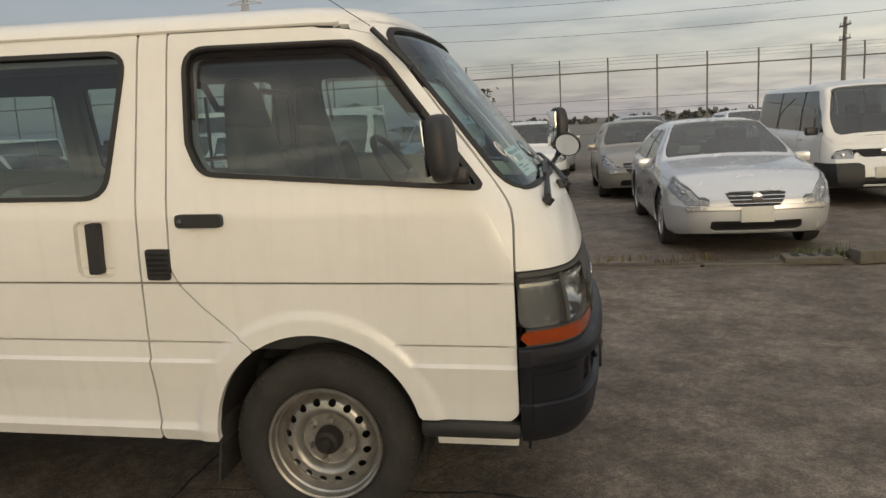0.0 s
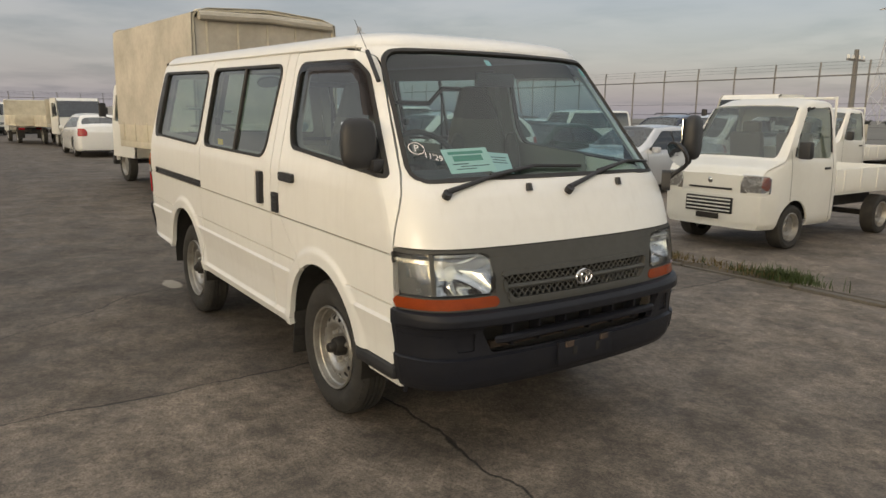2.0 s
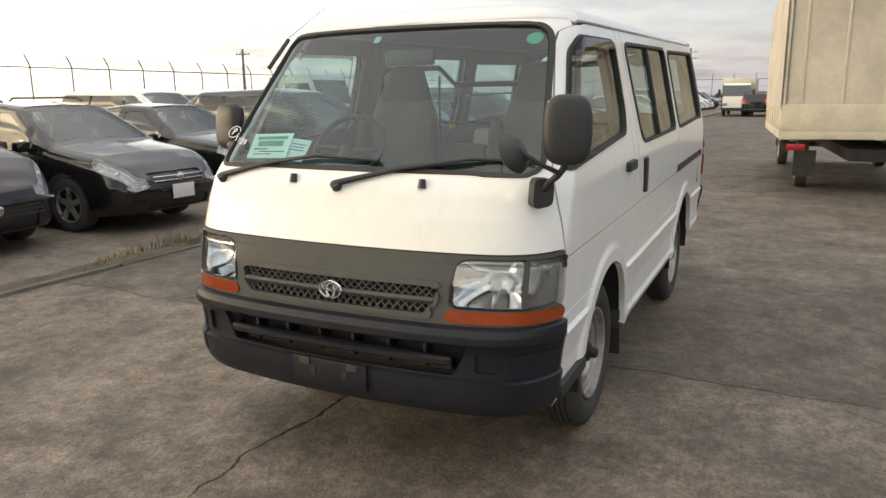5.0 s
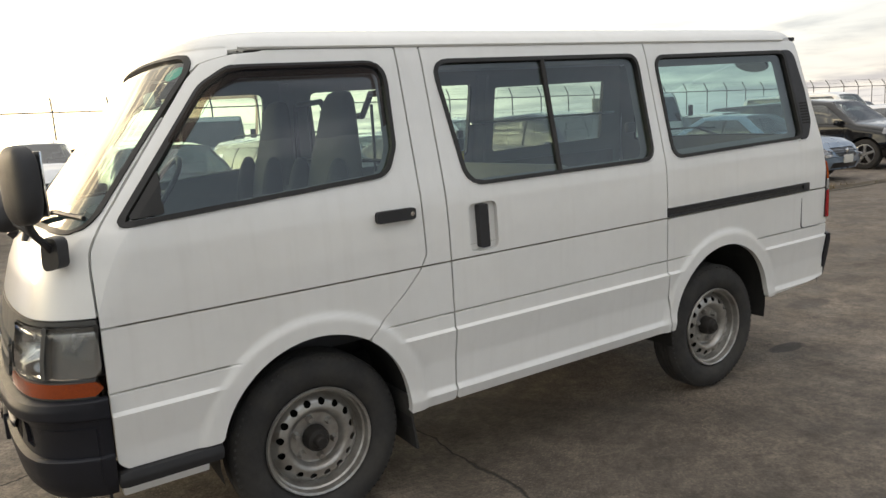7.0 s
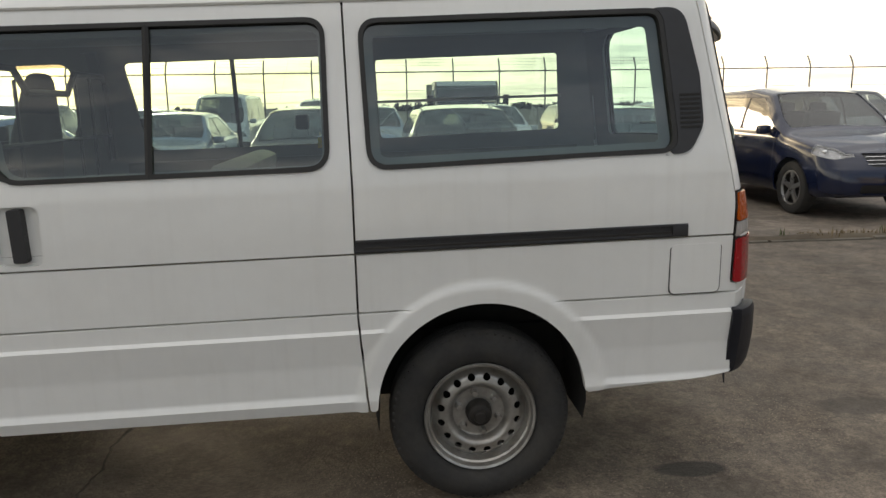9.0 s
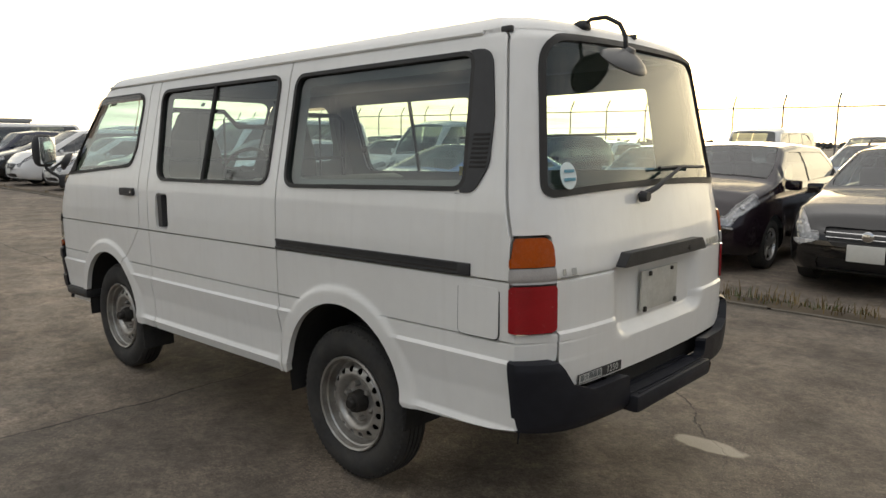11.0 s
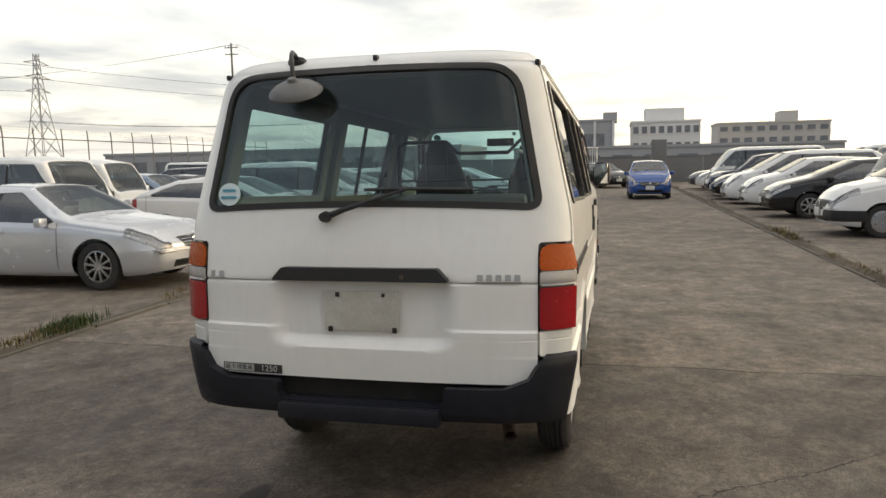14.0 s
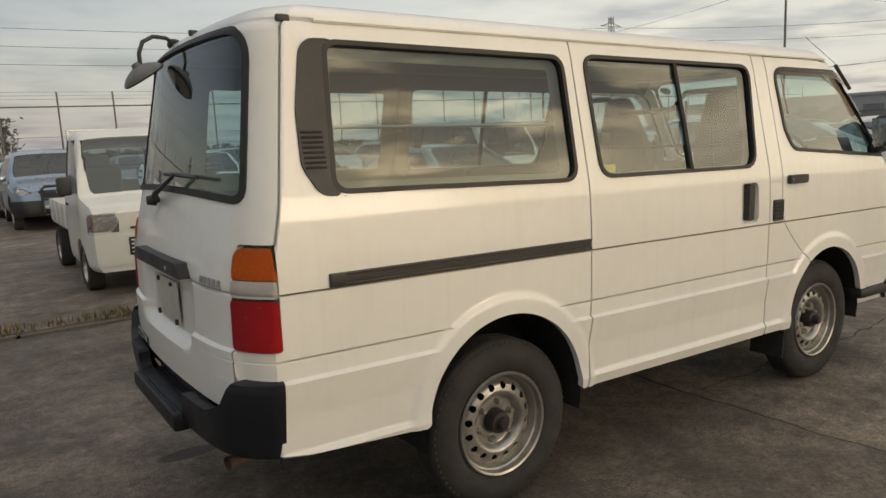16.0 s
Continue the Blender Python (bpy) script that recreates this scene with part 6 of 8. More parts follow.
    if blackgrille:
        part("grille", sym(gr, 0.0, -0.015), GRILLEBLACK, c)
        if fine:
            part("lower_intake", sym(low, 0.0, -0.02), GRILLEBLACK, c)
        gb = Geo()
        for k in range(3):
            z = grille[0] + grille[1] * (k + 0.7) / 3.6
            gb.tube([(nose * (1 - (y / (W / 2)) ** 2) * 0.95 - 0.008 - lean * np.clip((z - 0.50) / 0.30, 0, 1.4) ** 1.5, y, z) for y in np.linspace(-grille[2] * 0.9, grille[2] * 0.9, 11)], 0.005, 5)
        if fine:
            part("grille_insert", gb, bars or (CHROME if strip is None else PLASTIC), c)
        if fine:
            part("emblem", Geo().lathe([(0.0, 0.006), (0.045, 0.006), (0.055, 0.0), (0.045, -0.004)], 18, (nose * 0.97 - lean * min(max((grille[0] + grille[1] * 0.62 - 0.50) / 0.30, 0), 1.4) ** 1.5, 0, grille[0] + grille[1] * 0.62), axis="x"), CHROME, c, "plain round emblem")
    if strip:
        part("bumper_band", sym(np.maximum(np.maximum(strip[0] - Z, Z - strip[1]), np.maximum(np.where(idx < q + 14, -0.5, 0.5), 0.30 - Y)), 0.01, 0.008), PLASTIC, c, "black bumper band")
    if plate and fine:
        part("number_plate", Geo().box((nose * 0.98 + 0.012, 0, under + 0.26), (0.012, 0.33, 0.165), r=0.004), PLATEW, c, "blank number plate")
    part("floor_pan", Geo().box((-L / 2, 0, under + 0.05), (L - 0.5, W - 0.62, 0.10)).box((-L / 2, 0, under + 0.06), (L - 2 * fo - 2 * r - 0.1 if L - 2 * fo - 2 * r > 0.5 else 1.0, W - 0.25, 0.08)), UNDER, c)
    lowb = lerp(ws_base, [(0, belt[0]), (L, belt[1])])
    part("cabin", Geo().box((-(ws_base + 0.35), 0, lowb - 0.10), (0.55, W - 0.30, 0.16), r=0.05).box((-(ws_base + rg_base) / 2 - 0.1, 0, under + 0.2), (rg_base - ws_base, W - 0.25, 0.08)), DASH, c)
    for sx in (ws_base + 1.15, ws_base + 2.0) if fine else (ws_base + 1.15,):
        if sx < L - 0.6:
            for sy in (1, -1):
                part("car_seat", Geo().box((-sx, sy * W * 0.22, lowb - 0.02), (0.16, W * 0.30, 0.62), rot=(0, 12, 0), r=0.06).box((-sx - 0.09, sy * W * 0.22, lowb + 0.34), (0.10, 0.24, 0.17), rot=(0, 12, 0), r=0.05), CARSEAT, c)
    if paper:
        part("paper", Geo().box((-(ws_base + 0.34), -W * 0.22 if paper is True else W * 0.22, lowb + 0.20), (0.004, 0.26, 0.17), rot=(0, 58, 0)), PAPER, c, "white sheet behind the windscreen")
    return c


# body shapes: what car() takes besides colour and place
def spec(**k):
    return k


SEDAN = spec(L=4.55, W=1.78, H=1.44, wb=2.72, fo=0.86, r=0.325, lean=0.08, top=((0, 0.66), (0.10, 0.76), (0.36, 0.86), (1.28, 0.97), (2.05, 1.40), (2.7, 1.43), (3.25, 1.37), (4.0, 1.02), (4.5, 0.98), (4.55, 0.90)), belt=(0.84, 0.94), win=(1.30, 2.05, 3.15, 3.95), doors=(2.52,), lamp_in=0.52, roofw=0.70)
SEDAN_S = spec(L=4.3, W=1.66, H=1.43, wb=2.5, fo=0.86, r=0.30, lean=0.09, top=((0, 0.66), (0.10, 0.76), (0.36, 0.85), (1.2, 0.95), (1.85, 1.39), (2.5, 1.43), (3.0, 1.40), (3.6, 1.03), (4.25, 1.0), (4.3, 0.9)), belt=(0.86, 0.94), win=(1.22, 1.88, 2.95, 3.58), doors=(2.3,), roofw=0.74)
HATCH_C = spec(L=4.35, W=1.70, H=1.44, wb=2.55, fo=0.88, r=0.31, lean=0.10, top=((0, 0.66), (0.08, 0.76), (0.32, 0.87), (0.95, 1.01), (1.95, 1.41), (2.6, 1.44), (3.3, 1.36), (4.15, 1.08), (4.33, 1.0), (4.35, 0.8)), belt=(0.88, 1.00), win=(1.0, 1.95, 3.3, 4.15), doors=(2.4,), lamp_in=0.5, lamp_back=0.44, roofw=0.72)
COMPACT = spec(L=3.9, W=1.69, H=1.50, wb=2.51, fo=0.80, r=0.30, lean=0.09, top=((0, 0.70), (0.08, 0.82), (0.28, 0.93), (0.85, 1.04), (1.6, 1.46), (2.2, 1.50), (3.2, 1.46), (3.75, 1.08), (3.88, 1.0), (3.9, 0.8)), belt=(0.92, 1.02), win=(0.88, 1.62, 3.2, 3.72), doors=(2.2,), lamp_back=0.42, roofw=0.76, wheels="cover")
MPV = spec(L=4.75, W=1.79, H=1.74, wb=2.83, fo=0.90, r=0.32, lean=0.09, top=((0, 0.72), (0.08, 0.86), (0.26, 0.98), (0.75, 1.09), (1.75, 1.66), (2.5, 1.74), (4.3, 1.70), (4.62, 1.5), (4.74, 1.0), (4.75, 0.9)), belt=(0.96, 1.08), win=(0.78, 1.75, 4.35, 4.75), doors=(2.2, 3.3), lamp_back=0.42, roofw=0.78)
WAGON = spec(L=4.55, W=1.71, H=1.50, wb=2.6, fo=0.88, r=0.32, lean=0.09, top=((0, 0.66), (0.1, 0.78), (0.36, 0.88), (1.12, 1.0), (1.85, 1.44), (2.5, 1.49), (3.9, 1.44), (4.35, 1.12), (4.5, 1.05), (4.55, 0.9)), belt=(0.90, 1.0), win=(1.14, 1.88, 4.0, 4.38), doors=(2.35, 3.35), roofw=0.74)
VAN_C = spec(L=4.2, W=1.69, H=1.52, wb=2.55, fo=0.78, r=0.30, top=((0, 0.76), (0.08, 0.86), (0.80, 1.0), (1.35, 1.46), (1.9, 1.51), (3.95, 1.50), (4.12, 1.3), (4.19, 1.0), (4.2, 0.9)), belt=(0.94, 0.98), win=(0.82, 1.38, 4.0, 4.2), doors=(2.1, 3.0), lamp_z=(0.60, 0.78), roofw=0.82, wheels="steel")
SUV = spec(L=4.5, W=1.78, H=1.69, wb=2.62, fo=0.82, r=0.35, top=((0, 0.86), (0.08, 0.92), (1.1, 1.08), (1.75, 1.60), (2.4, 1.68), (3.95, 1.64), (4.3, 1.42), (4.45, 1.1), (4.5, 1.0)), belt=(1.02, 1.10), win=(1.12, 1.78, 4.05, 4.5), doors=(2.3, 3.3), lamp_z=(0.72, 0.88), grille=(0.68, 0.16, 0.40), under=0.27, roofw=0.80, tail_z=(0.85, 1.15))
CABVAN = spec(L=4.28, W=1.63, H=1.90, wb=2.22, fo=1.02, r=0.29, top=((0, 0.98), (0.05, 1.06), (0.22, 1.12), (0.72, 1.80), (1.2, 1.89), (4.1, 1.88), (4.22, 1.75), (4.27, 1.2), (4.28, 1.0)), belt=(1.08, 1.12), win=(0.24, 0.75, 4.1, 4.28), doors=(1.45, 2.7), lamp_z=(0.72, 0.90), lamp_back=0.16, grille=(0.74, 0.12, 0.40), under=0.26, roofw=0.84, plan=0.05, wheels="steel", nose=0.06)
HIGHVAN = spec(L=4.75, W=1.69, H=2.0, wb=2.57, fo=1.05, r=0.33, top=((0, 0.98), (0.05, 1.06), (0.25, 1.16), (0.9, 1.88), (1.4, 1.99), (4.55, 1.98), (4.68, 1.82), (4.74, 1.2), (4.75, 1.0)), belt=(1.14, 1.18), win=(0.27, 0.93, 4.55, 4.75), doors=(1.5, 3.0), lamp_z=(0.74, 0.96), lamp_back=0.2, grille=(0.78, 0.14, 0.42), under=0.28, roofw=0.84, plan=0.05, wheels="steel", nose=0.07)

C_WHITE = paint("white", (0.76, 0.76, 0.745), dirt=0.05, rough=0.25, coat=0.9)
C_PEARL = paint("pearl_white", (0.74, 0.74, 0.735), dirt=0.04, rough=0.22, coat=1.0)
C_SILVER = paint("silver", (0.60, 0.615, 0.64), metal=0.45, rough=0.26, dirt=0.03, coat=1.0)
C_GREY = paint("grey", (0.085, 0.086, 0.09), metal=0.4, rough=0.25, dirt=0.04, coat=1.0)
C_BLACK = paint("black", (0.009, 0.0085, 0.009), rough=0.15, dirt=0.03, coat=1.0)
C_PLUM = paint("dark_plum", (0.016, 0.010, 0.014), rough=0.18, dirt=0.03, coat=0.8)
C_NAVY = paint("navy", (0.010, 0.015, 0.040), rough=0.18, dirt=0.04, coat=1.0)
C_BLUE = paint("light_blue", (0.135, 0.205, 0.40), metal=0.3, rough=0.24, dirt=0.04, coat=1.0)
C_STEEL = paint("steel_blue", (0.20, 0.26, 0.34), metal=0.45, rough=0.28, dirt=0.05, coat=0.9)
C_VIVID = paint("vivid_blue", (0.02, 0.075, 0.28), dirt=0.05, rough=0.22, coat=0.9)


def spot(x, y, z=0.0, rx=0, ry=0, rz=0):
    """A pose on the plan of the yard, which is drawn at 1 : 0.927."""
    return pose(0.927 * x, 0.927 * y, z, rx, ry, rz)


def stand(x, yfront, face):
    """Pose of a car whose bumper is at yfront; face: -1 looks to -y, 1 to +y."""
    if face < 0:       # the far pad lies lower than the aisle
        xc = 5.0 if x < -4 else (-5.0 if x > 6 else 0.5)
        return spot(x + 0.048 * (x - xc), yfront + 0.048 * (yfront + 4.2), LOT_A, 0, 0, -90)
    return spot(x, yfront, 0.012, 0, 0, 90)


def bay(x, yfront, face):
    """The same for the cars nearest to the van, in metres."""
    return pose(x, yfront, LOT_A if face < 0 else 0.012, 0, 0, 90 * face)


# first row on the far side of the aisle, looking at the van
car("sedan", "silver sports sedan with a paper behind its windscreen", "car", C_SILVER, bay(4.1, 4.85, -1), wheels="ten", paper=True, **{**SEDAN, "grille": (0.53, 0.15, 0.31)})
car("cab_van", "white and grey cab-over van", "van", C_WHITE, bay(6.8, 8.35, -1), mirror="black", strip=(0.30, 0.66), glass_m=PANE_DARK, paper="l", **CABVAN)
car("hatchback", "pearl white hybrid hatchback with alloy wheels", "car", C_PEARL, bay(9.45, 4.9, -1), **{**HATCH_C, "wheels": "seven"})
car("minivan", "white minivan with dark glass", "van", C_PEARL, bay(12.35, 4.4, -1), glass_m=PANE_DARK, **MPV)
car("hatchback", "white hybrid hatchback in the parked row", "car", C_WHITE, bay(15.5, 4.6, -1), **HATCH_C)
car("compact_car", "pale silver compact car in the parked row", "car", C_PEARL, bay(19.3, 4.6, -1), **COMPACT)
car("hatchback", "white hybrid hatchback standing out at the row end", "car", C_WHITE, bay(27.3, 3.4, -1), **HATCH_C)
car("compact_van", "white compact work van with a black front strip", "van", C_WHITE, bay(1.42, 11.1, -1), strip=(0.42, 0.56), grille=(0.60, 0.16, 0.46), paper=True, mirror="black", **VAN_C)
car("sedan", "grey gold saloon in the second row", "car", paint("gold_grey", (0.30, 0.285, 0.26), metal=0.4, rough=0.3, dirt=0.06), stand(3.75, 10.5, -1), **{**SEDAN_S, "wheels": "cover"})
car("sedan", "silver saloon with steel wheel covers", "car", C_SILVER, bay(-6.28, 8.4, -1), **{**SEDAN_S, "wheels": "cover"})
car("sport_utility", "white off-roader with grey lower body and roof rails", "car", C_WHITE, bay(-8.66, 4.45, -1), strip=(0.34, 0.58), rails=True, **{**SUV, "H": 1.66})
car("sport_utility", "pearl white crossover in the second row", "car", C_PEARL, stand(-7.2, 12.6, -1), **SUV)
rover = car("sport_utility", "grey blue off-roader with dark bumper and tubular bull bar", "car", C_STEEL, bay(-1.05, 14.3, -1), strip=(0.30, 0.64), **SUV)
part("bull_bar", Geo().tube([(0.16, y, z) for y, z in ((-0.34, 0.42), (-0.34, 0.86), (-0.28, 0.93), (0.28, 0.93), (0.34, 0.86), (0.34, 0.42))], 0.028, 8).tube([(0.16, -0.34, 0.66), (0.16, 0.34, 0.66)], 0.022, 8).box((0.10, -0.34, 0.44), (0.14, 0.03, 0.06)).box((0.10, 0.34, 0.44), (0.14, 0.03, 0.06)), PLASTIC, rover, "black tubular bull bar")
car("sport_utility", "dark blue off-roader with roof rails", "car", C_NAVY, stand(-10.4, 14.8, -1), rails=True, glass_m=PANE_DARK, **SUV)
car("sedan", "dark green saloon in the second row", "car", paint("dark_green", (0.02, 0.045, 0.035)), stand(-10.3, 9.4, -1), **SEDAN_S)
# first row on the near side, looking at the van
car("hatchback", "light blue hybrid hatchback along the kerb", "car", C_BLUE, bay(4.72, -4.64, 1), **{**HATCH_C, "H": 1.49, "wheels": "five"})
car("compact_car", "white compact hatchback with black bumper", "car", C_WHITE, bay(10.4, -4.95, 1), strip=(0.30, 0.50), **COMPACT)
car("delivery_van", "white cab-over van with dark windows behind the kerb row", "van", C_WHITE, bay(12.65, -6.3, 1), mirror="black", **HIGHVAN)
car("hatchback", "black hybrid saloon parked along the kerb", "car", C_BLACK, bay(15.0, -4.75, 1), **{**HATCH_C, "H": 1.48, "wheels": "seven"})
car("compact_car", "white compact car in the near row", "car", C_WHITE, bay(18.0, -4.7, 1), **COMPACT)
car("minivan", "white minivan in the near row", "van", C_PEARL, bay(20.9, -4.6, 1), **MPV)
car("hatchback", "black hatchback in the near row", "car", C_BLACK, bay(23.8, -4.6, 1), **HATCH_C)
car("sedan", "steel blue saloon behind the front row", "car", C_STEEL, stand(3.3, -9.5, 1), **SEDAN_S)
car("compact_car", "dark plum hybrid compact with a sloping nose", "car", C_PLUM, bay(0.12, -5.38, 1), plate=False, bars=PLASTIC, grille=(0.38, 0.15, 0.55), glass_m=PANE_DARK, **{**COMPACT, "H": 1.445, "wheels": "five"})
car("wagon", "black estate car with roof rails and chrome grille", "car", C_BLACK, bay(-1.95, -5.1, 1), rails=True, **WAGON)
car("sedan", "black saloon parked back from the kerb", "car", C_BLACK, bay(-4.7, -5.8, 1), **SEDAN)
car("sport_utility", "navy blue crossover with a chrome grille", "car", C_NAVY, bay(-7.1, -5.05, 1), glass_m=PANE_DARK, **{**SUV, "H": 1.60})
car("sedan", "steel blue saloon with silver wheels", "car", C_STEEL, stand(-13.4, -5.2, 1), **SEDAN_S)
car("wagon", "silver estate car far down the row", "car", C_SILVER, stand(-20.8, -4.7, 1), **WAGON)
# ---- trucks ----
T_WHITE = paint("truck_white", (0.70, 0.70, 0.67), dirt=0.2)


def kei_truck(at, label):
    c = thing("pickup_truck", label, "truck", at, "parked cars")
    L, W, H = 3.395, 1.475, 1.77
    tab = smooth_tab(((0, 0.92), (0.06, 1.00), (0.35, 1.10), (0.78, 1.75), (1.1, 1.845), (1.50, 1.83), (1.56, 1.73), (1.57, 0.5)))
    nx, m, q = 40, 26, 8
    xs = np.concatenate([np.linspace(0, 0.25, 9)[:-1], np.linspace(0.25, 1.54, nx)])
    P = np.zeros((len(xs) + 2 * q, m, 3))

    def section(x):
        zt = lerp(x, tab)
        zb = min(1.10, zt - 0.03)
        gh = max(zt - zb, 0.02)
        w = W / 2 * (1 - 0.10 * np.clip((0.5 - x) / 0.5, 0, 1) ** 2.4)
        wr = w - 0.10 * min(gh / 0.6, 1)
        pts = [(w - 0.05, 0.27), (w - 0.01, 0.33), (w, 0.55), (w, 0.80), (w - 0.008, zb - 0.03), (w - 0.02, zb), ((w + wr) / 2 - 0.01, zb + gh * 0.46), (wr, zb + gh * 0.86), (wr - 0.03, zb + gh * 0.95), (wr - 0.10, zb + gh * 0.99), (wr * 0.5, zt + 0.006), (0, zt + 0.01)]
        pa = np.array(pts)
        kn = np.linspace(0, len(pts) - 1, m)
        return np.interp(kn, np.arange(len(pts)), pa[:, 0]), np.interp(kn, np.arange(len(pts)), pa[:, 1])

    for i, x in enumerate(xs):
        P[i + q, :, 0] = -x
        P[i + q, :, 1], P[i + q, :, 2] = section(x)
    for e in range(q):
        f = e / q
        for end, row in ((0, e), (1, len(xs) + 2 * q - 1 - e)):
            s = P[q] if not end else P[len(xs) + q - 1]
            P[row, :, 1], P[row, :, 2] = s[:, 1] * f, s[:, 2]
            P[row, :, 0] = s[0, 0] + (0.05 * (1 - f * f) if not end else 0)
    X, Y, Z = -P[:, :, 0], P[:, :, 1], P[:, :, 2]
    idx = np.arange(P.shape[0])[:, None] + 0 * X
    r, fo, wb = 0.275, 0.62, 2.35
    arch = np.where(Y > 0.45, r + 0.06 - np.hypot(X - fo, Z - r), -0.5)
    side = np.where(np.arange(m)[None, :] + 0 * X < 20, -0.5, 0.5)
    sg = np.maximum(sd_poly(rounded([(0.55, 1.13), (0.92, 1.73), (1.44, 1.73), (1.44, 1.10)], 0.05), X, Z), side)
    ws = np.maximum(np.maximum(0.36 - X, X - 0.80), np.maximum(np.where(np.arange(m)[None, :] + 0 * X > 18, -0.5, 0.5), Y - 0.60))
    rw = np.maximum(np.maximum(1.22 - Z, Z - 1.62), np.maximum(Y - 0.5, np.where(idx > len(xs) + q - 1, -0.5, 0.5)))
    gl = np.minimum(np.minimum(sg, ws), rw)
    part("cab", symmetric(P, np.maximum(arch, -gl), 0.02), T_WHITE, c)
    part("windscreen", symmetric(P, ws + 0.004, 0, -0.004), PANE_CAR, c)
    part("rear_window", symmetric(P, rw + 0.004, 0, -0.004), PANE_CAR, c)
    part("windscreen_seal", symmetric(P, ring(ws, 0.02, 0.008), 0.006, 0.004), GASKET, c)
    part("front_bumper", symmetric(P, np.maximum(np.maximum(0.34 - Z, Z - 0.675), np.maximum(X - 0.24, arch)), 0.012, 0.012), T_WHITE, c)
    for mi, sy in ((False, 1), (True, -1)):
        part("side_window", shell(P, sg + 0.004, 0, -0.004, mirror=mi), PANE_CAR, c)
        part("window_seal", shell(P, ring(sg, 0.02, 0.008), 0.006, 0.004, mirror=mi), GASKET, c)
        lp = np.maximum(np.maximum(0.72 - Z, Z - 0.92), np.maximum(0.42 - Y, X - 0.12))
        lamp = part("headlamp", shell(P, lp, 0.01, 0.004, mirror=mi), LAMPBACK, c)
        part("lens", shell(P, lp + 0.004, 0.003, 0.016, mirror=mi), CARLENS, lamp, "clear headlamp lens")
        part("side_lens", shell(P, np.maximum(lp + 0.006, 0.66 - Y), 0.008, 0.010, mirror=mi), AMBER, lamp, "amber side lens")
        part("lamp_rim", shell(P, ring(lp, 0.003, 0.010), 0.012, 0.008, mirror=mi), CHROME, lamp)
        part("door_mirror", Geo().box((-0.60, sy * 0.83, 1.22), (0.10, 0.15, 0.21), r=0.03), PLASTIC, c)
        part("door_handle", Geo().box((-1.32, sy * 0.742, 0.98), (0.13, 0.02, 0.03), r=0.008), PLASTIC, c)
        g = Geo()
        for dx in (0.50, 1.46):
            ya, za = section(dx)
            g.add([(-dx - 0.004, sy * (y + 0.003), z) for y, z in zip(ya[:15], za[:15])] + [(-dx + 0.004, sy * (y + 0.003), z) for y, z in zip(ya[:15], za[:15])], [(k, k + 1, 16 + k, 15 + k) for k in range(14)])
        part("door_gap", g, SEAM, c)
        for wx in (fo, fo + wb):
            car_wheel(c, -wx, sy * (W / 2 - 0.11), r, "steel", sy)
        part("side_gate", Geo().box((-2.49, sy * 0.715, 0.80), (1.80, 0.03, 0.30), r=0.008), T_WHITE, c)
        for k in range(4):
            part("gate_rib", Geo().box((-1.80 - 0.45 * k, sy * 0.734, 0.80), (0.05, 0.015, 0.28), r=0.005), T_WHITE, c)
        part("mud_flap", Geo().box((-3.22, sy * 0.62, 0.33), (0.01, 0.20, 0.24)), RUBBER, c)
        part("guard_post", Geo().tube([(-1.64, sy * 0.60, 0.94), (-1.64, sy * 0.60, 1.88)], 0.018, 6), T_WHITE, c)
    part("tail_gate", Geo().box((-3.385, 0, 0.80), (0.03, 1.42, 0.30), r=0.008), T_WHITE, c)
    part("load_floor", Geo().box((-2.48, 0, 0.64), (1.82, 1.42, 0.05)), T_WHITE, c)
    part("guard_frame", Geo().tube([(-1.64, -0.60, 1.86), (-1.64, 0.60, 1.86)], 0.018, 6).tube([(-1.64, -0.60, 1.4), (-1.64, 0.60, 1.4)], 0.015, 6), T_WHITE, c)
    part("chassis", Geo().box((-2.3, 0, 0.47), (2.1, 0.7, 0.14)).box((-0.8, 0, 0.36), (1.2, 0.9, 0.14)).tube([(-2.97, -0.5, 0.275), (-2.97, 0.5, 0.275)], 0.04), UNDER, c)
    gr = Geo()
    for k in range(4):
        gr.box((0.070, 0, 0.475 + 0.045 * k), (0.02, 0.62, 0.016), r=0.004)
    part("grille_back", Geo().box((0.053, 0, 0.54), (0.03, 0.66, 0.20), r=0.01), GRILLEBLACK, c)
    part("grille_insert", gr, T_WHITE, c)
    part("upper_grille", Geo().box((0.046, 0, 0.745), (0.02, 0.60, 0.024)), GRILLEBLACK, c)
    part("emblem", Geo().lathe([(0, 0.004), (0.03, 0.004), (0.036, 0)], 14, (0.052, 0, 0.84), axis="x"), CHROME, c, "plain round emblem")
    part("plate_bracket", Geo().box((0.074, 0, 0.40), (0.014, 0.32, 0.07), r=0.004), HUB, c)
    part("dash", Geo().box((-0.48, 0, 1.0), (0.30, 1.2, 0.16), r=0.04), DASH, c)
    for sy in (0.34, -0.34):
        part("seat", Geo().box((-1.22, sy, 1.12), (0.12, 0.46, 0.60), rot=(0, 10, 0), r=0.04).box((-1.30, sy, 1.48), (0.10, 0.26, 0.16), r=0.04), mat("pale_seat_vinyl", (0.20, 0.185, 0.16), 0.7), c)
    return c


